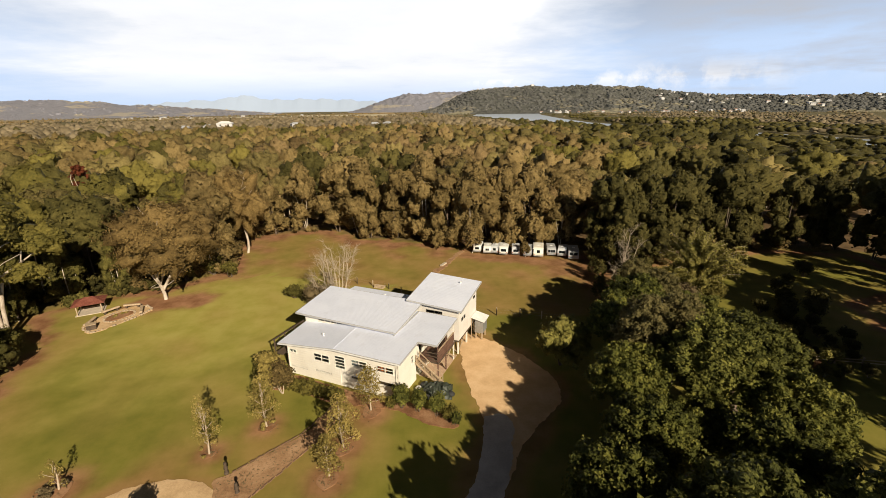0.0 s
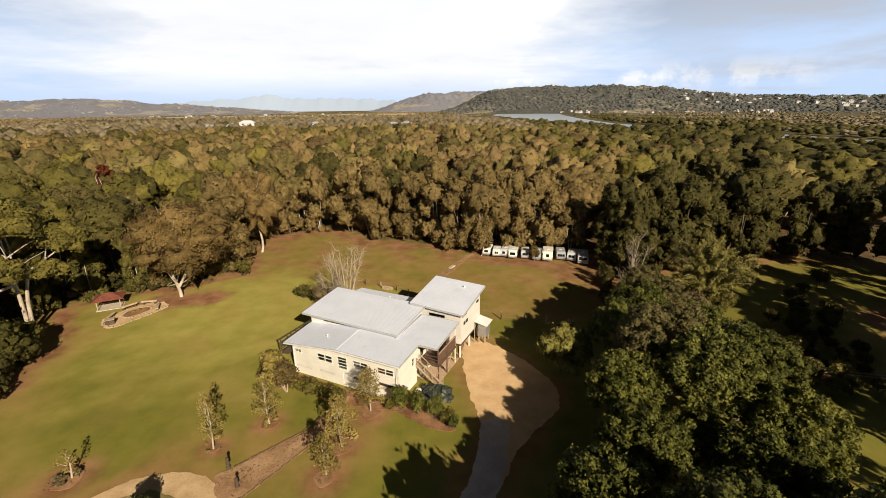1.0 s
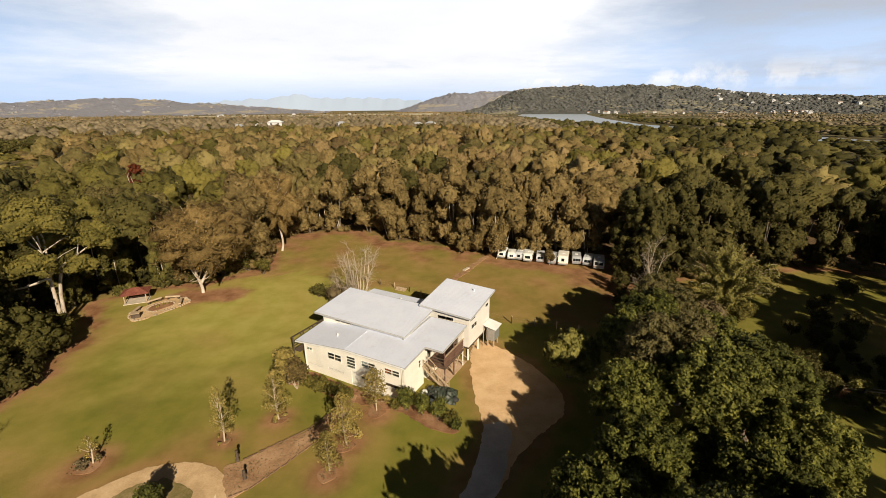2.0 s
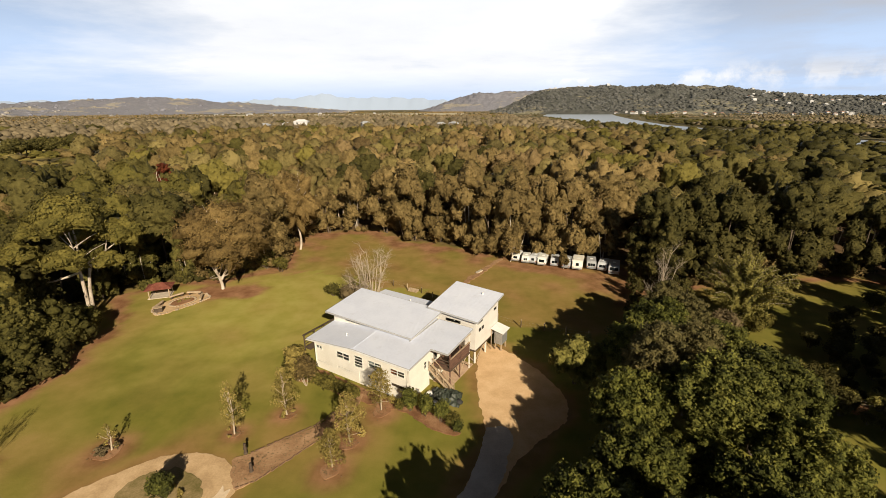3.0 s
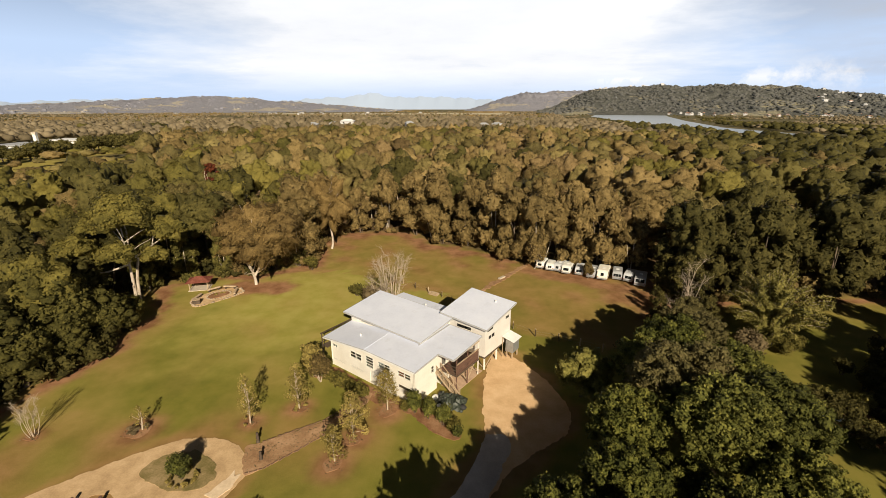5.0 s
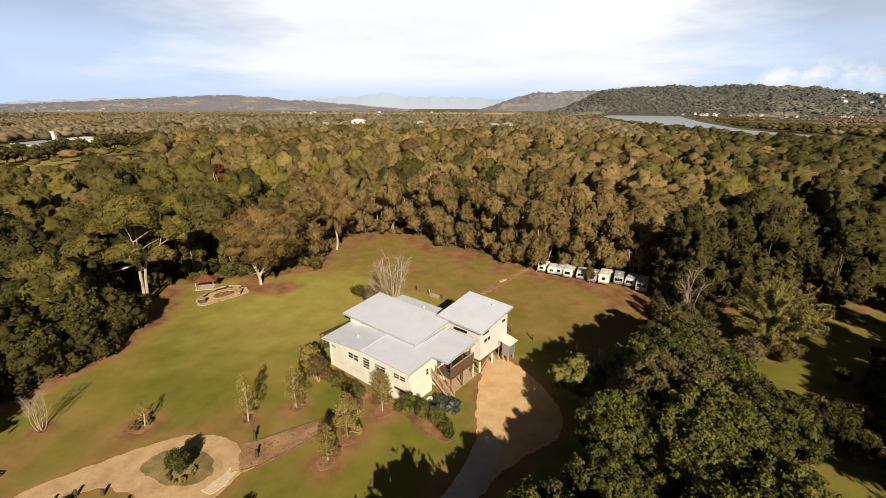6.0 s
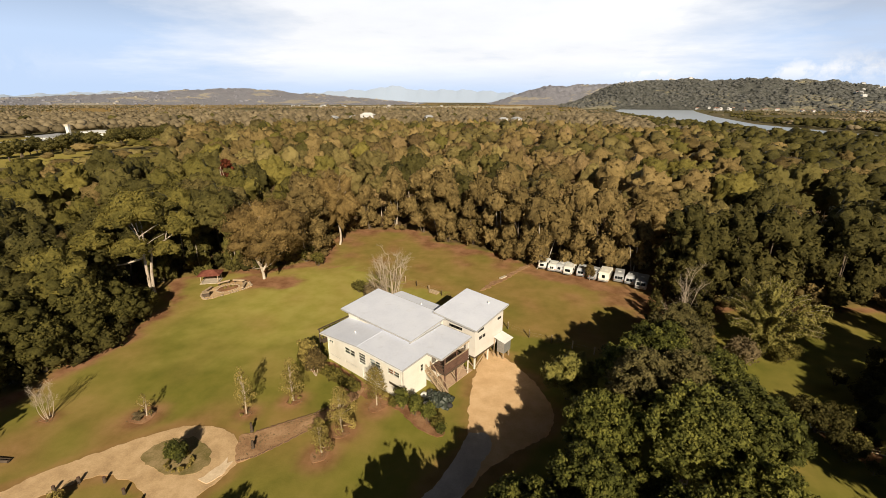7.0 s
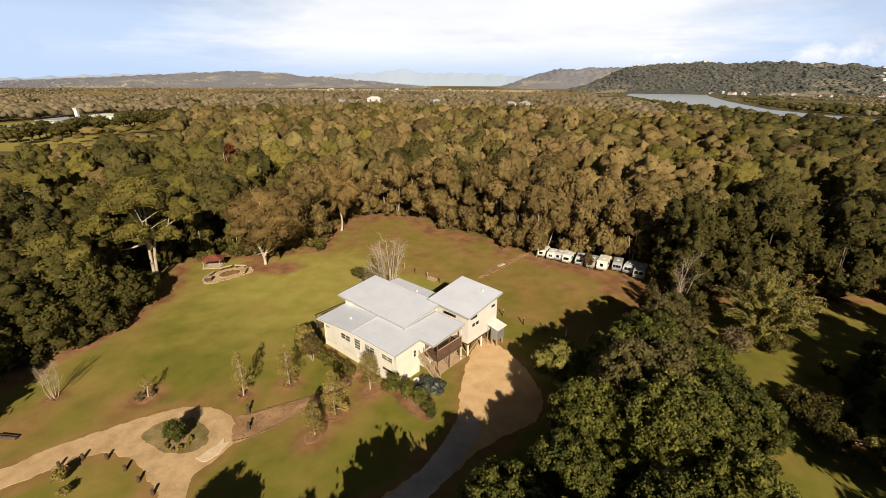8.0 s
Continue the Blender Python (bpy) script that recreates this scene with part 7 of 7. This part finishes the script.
RIDGE_E = [(-2, 0), (0, 22), (2, 62), (3.5, 100), (5, 124), (8, 129), (12, 130), (17, 131), (20, 127), (22.6, 120), (24.7, 109), (27.4, 86), (31.2, 72), (34.6, 62), (40, 58), (46, 60), (54, 40)]
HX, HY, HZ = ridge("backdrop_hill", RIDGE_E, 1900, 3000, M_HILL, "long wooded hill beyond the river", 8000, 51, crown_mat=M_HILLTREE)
RIDGE_M = [(-10.5, 0), (-9, 26), (-7.6, 58), (-6.2, 88), (-4.6, 116), (-3, 142), (-1.2, 138), (1.2, 152), (4, 150), (7, 130), (10, 80)]
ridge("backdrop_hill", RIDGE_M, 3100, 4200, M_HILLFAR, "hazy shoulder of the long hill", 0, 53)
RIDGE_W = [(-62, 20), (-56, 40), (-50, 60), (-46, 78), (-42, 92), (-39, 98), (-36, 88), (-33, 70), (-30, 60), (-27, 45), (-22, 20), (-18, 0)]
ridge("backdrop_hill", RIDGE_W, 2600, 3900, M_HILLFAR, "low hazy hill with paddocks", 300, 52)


def mountains():
    """The farthest range, a plain backdrop: haze is put into its pale blue colour."""
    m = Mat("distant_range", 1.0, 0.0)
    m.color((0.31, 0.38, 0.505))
    r = np.random.default_rng(6)
    az = np.linspace(-60, 6, 200)
    base = np.interp(az, [-60, -52, -46, -40, -32, -27, -24.5, -22, -19, -14, -10, -2, 6], [40, 80, 95, 60, 80, 115, 120, 165, 120, 125, 112, 60, 30])
    top = base + 7 * np.sin(az * 2.3) + 4 * np.sin(az * 5.1 + 1)
    V = np.concatenate([np.stack([4700 * np.sin(np.radians(az)), 4700 * np.cos(np.radians(az)), 0 * az - 5], 1),
                        np.stack([4850 * np.sin(np.radians(az)), 4850 * np.cos(np.radians(az)), top], 1)])
    n = len(az)
    i = np.arange(n - 1)
    F = np.concatenate([np.stack([i, i + 1, i + n + 1], 1), np.stack([i, i + n + 1, i + n], 1)])
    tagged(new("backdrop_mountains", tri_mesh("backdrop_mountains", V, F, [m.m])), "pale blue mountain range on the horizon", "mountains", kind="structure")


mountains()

M_FAROOF = [worn("far_roof_white", (0.6, 0.6, 0.6), (0.75, 0.75, 0.74)), worn("far_roof_red", (0.3, 0.16, 0.11), (0.4, 0.22, 0.15)), worn("far_roof_grey", (0.3, 0.31, 0.33), (0.42, 0.43, 0.45))]


M_FARWALL = worn("far_wall", (0.42, 0.41, 0.4), (0.6, 0.59, 0.58))


def far_house(x, y, z, w, d, h, turn, roof_k, label, group="houses in the distance"):
    root = thing("far_house", pose(x, y, z, 0, 0, turn), label, "house", group)
    part("wall", box(-w / 2, w / 2, -d / 2, d / 2, -4, h), M_FARWALL, root)
    bm = bmesh.new()
    e = 0.6
    v = [bm.verts.new(p) for p in ((-w / 2 - e, -d / 2 - e, h), (w / 2 + e, -d / 2 - e, h), (w / 2 + e, d / 2 + e, h), (-w / 2 - e, d / 2 + e, h), (-w / 4, 0, h + d * 0.25), (w / 4, 0, h + d * 0.25))]
    for q in ((0, 1, 5, 4), (1, 2, 5), (2, 3, 4, 5), (3, 0, 4), (3, 2, 1, 0)):
        bm.faces.new([v[i] for i in q])
    part("roof", bm, M_FAROOF[roof_k], root)
    for k in (-1, 1):
        part("window", box(k * w / 4 - 0.9, k * w / 4 + 0.9, -d / 2 - 0.05, -d / 2 + 0.05, h * 0.4, h * 0.8), M_VANGLASS, root)


rh = np.random.default_rng(71)
# houses on the hill's shoulder and at its foot
for k in range(46):
    a = rh.uniform(25, 46)
    d = rh.uniform(2150, 2750)
    x, y = 8 + d * math.sin(radians(a)), d * math.cos(radians(a))
    j = np.argmin((HX - x) ** 2 + (HY - y) ** 2)
    far_house(x, y, HZ.ravel()[j] + 3, rh.uniform(10, 17), rh.uniform(8, 11), rh.uniform(3, 5.5), rh.uniform(-30, 30), k % 3, "pale house among trees on the far hill", "houses on the hill")
for k in range(10):
    a = rh.uniform(3, 13)
    col = np.argmin(np.abs(np.degrees(np.arctan2(HX[0] - 8, HY[0])) - a))
    row = np.argmax((HZ[:, col] - 30) / np.hypot(HX[:, col], HY[:, col]))
    far_house(HX[row, col], HY[row, col], HZ[row, col] + 1, rh.uniform(10, 18), 11, rh.uniform(3, 5), rh.uniform(-30, 30), 0, "white house on the hill's crest", "houses on the hill")
for k in range(60):
    a = rh.uniform(7, 34)
    d = rh.uniform(1850, 2050)
    x, y = 8 + d * math.sin(radians(a)), d * math.cos(radians(a))
    if river_gap(x, y) < 25:
        continue
    far_house(x, y, rh.uniform(1, 7), rh.uniform(7, 12), 8, rh.uniform(2.5, 4), rh.uniform(-40, 40), (1, 1, 0)[k % 3], "low house in the village at the hill's foot", "village across the river")
for k in range(9):
    a = rh.uniform(-46, -8)
    d = rh.uniform(1500, 2300)
    far_house(8 + d * math.sin(radians(a)), d * math.cos(radians(a)), 1.5, rh.uniform(10, 18), 9, rh.uniform(3, 4.5), rh.uniform(-30, 30), 2, "farm building on the distant plain", "farm buildings")
far_house(-258, 578, 9, 18, 11, 5, 10, 0, "white-roofed house standing out of the canopy", "houses in the woodland")
for x, y in ((-300, 560), (-285, 590), (-190, 640), (-60, 620), (-75, 600)):
    far_house(x, y, 6, 11, 9, 4.5, rh.uniform(-40, 40), 2, "roof half hidden in the woodland", "houses in the woodland")

DARK_SMALL = dome(66, 10, 10, 26, 10, 0.9, core=1)
# long low works with a tower
works = thing("works_building", pose(-366, 262, 0, 0, 0, 110), "long white industrial building with flat roofs", "building")
for k, (a, b, h, o) in enumerate(((-112, -20, 4.0, 0), (-14, 16, 5.5, 6), (26, 52, 6, -2))):
    part("wall", box(a, b, -12 + o, 14 + o, 0, h), M_FRAME, works)
    part("roof", prism([(a - 1, -13 + o, h + 0.6), (b + 1, -13 + o, h + 0.6), (b + 1, 15 + o, h + 1.2), (a - 1, 15 + o, h + 1.2)], 0.5), M_FAROOF[(2, 2, 0)[k]], works)
    for j in range(5):
        u = a + (b - a) * (j + 0.5) / 5
        part("window", box(u - 2.5, u + 2.5, -12.1 + o, -11.9 + o, h * 0.45, h * 0.75), M_VANGLASS, works)
tower = thing("works_tower", pose(-380, 272, 0, 0, 0, 110), "square pale concrete tower beside the works", "tower")
part("shaft", box(-1.15, 1.15, -1.15, 1.15, 0, 12.5), M_FRAME, tower)
part("head", box(-1.5, 1.5, -1.5, 1.5, 12.5, 14), M_CONCRETE, tower)

spots = []
for k in range(50):
    t = rh.uniform()
    spots.append((-296 - 49 * t + rh.uniform(-14, 10), 165 + 170 * t + rh.uniform(-10, 10), rh.uniform(0, 360), rh.uniform(0.7, 1.2)))
plant("broad_tree", *DARK_SMALL, M_DBARK, M_PINE, spots, "dark rounded tree before the works", "tree", "trees before the works")
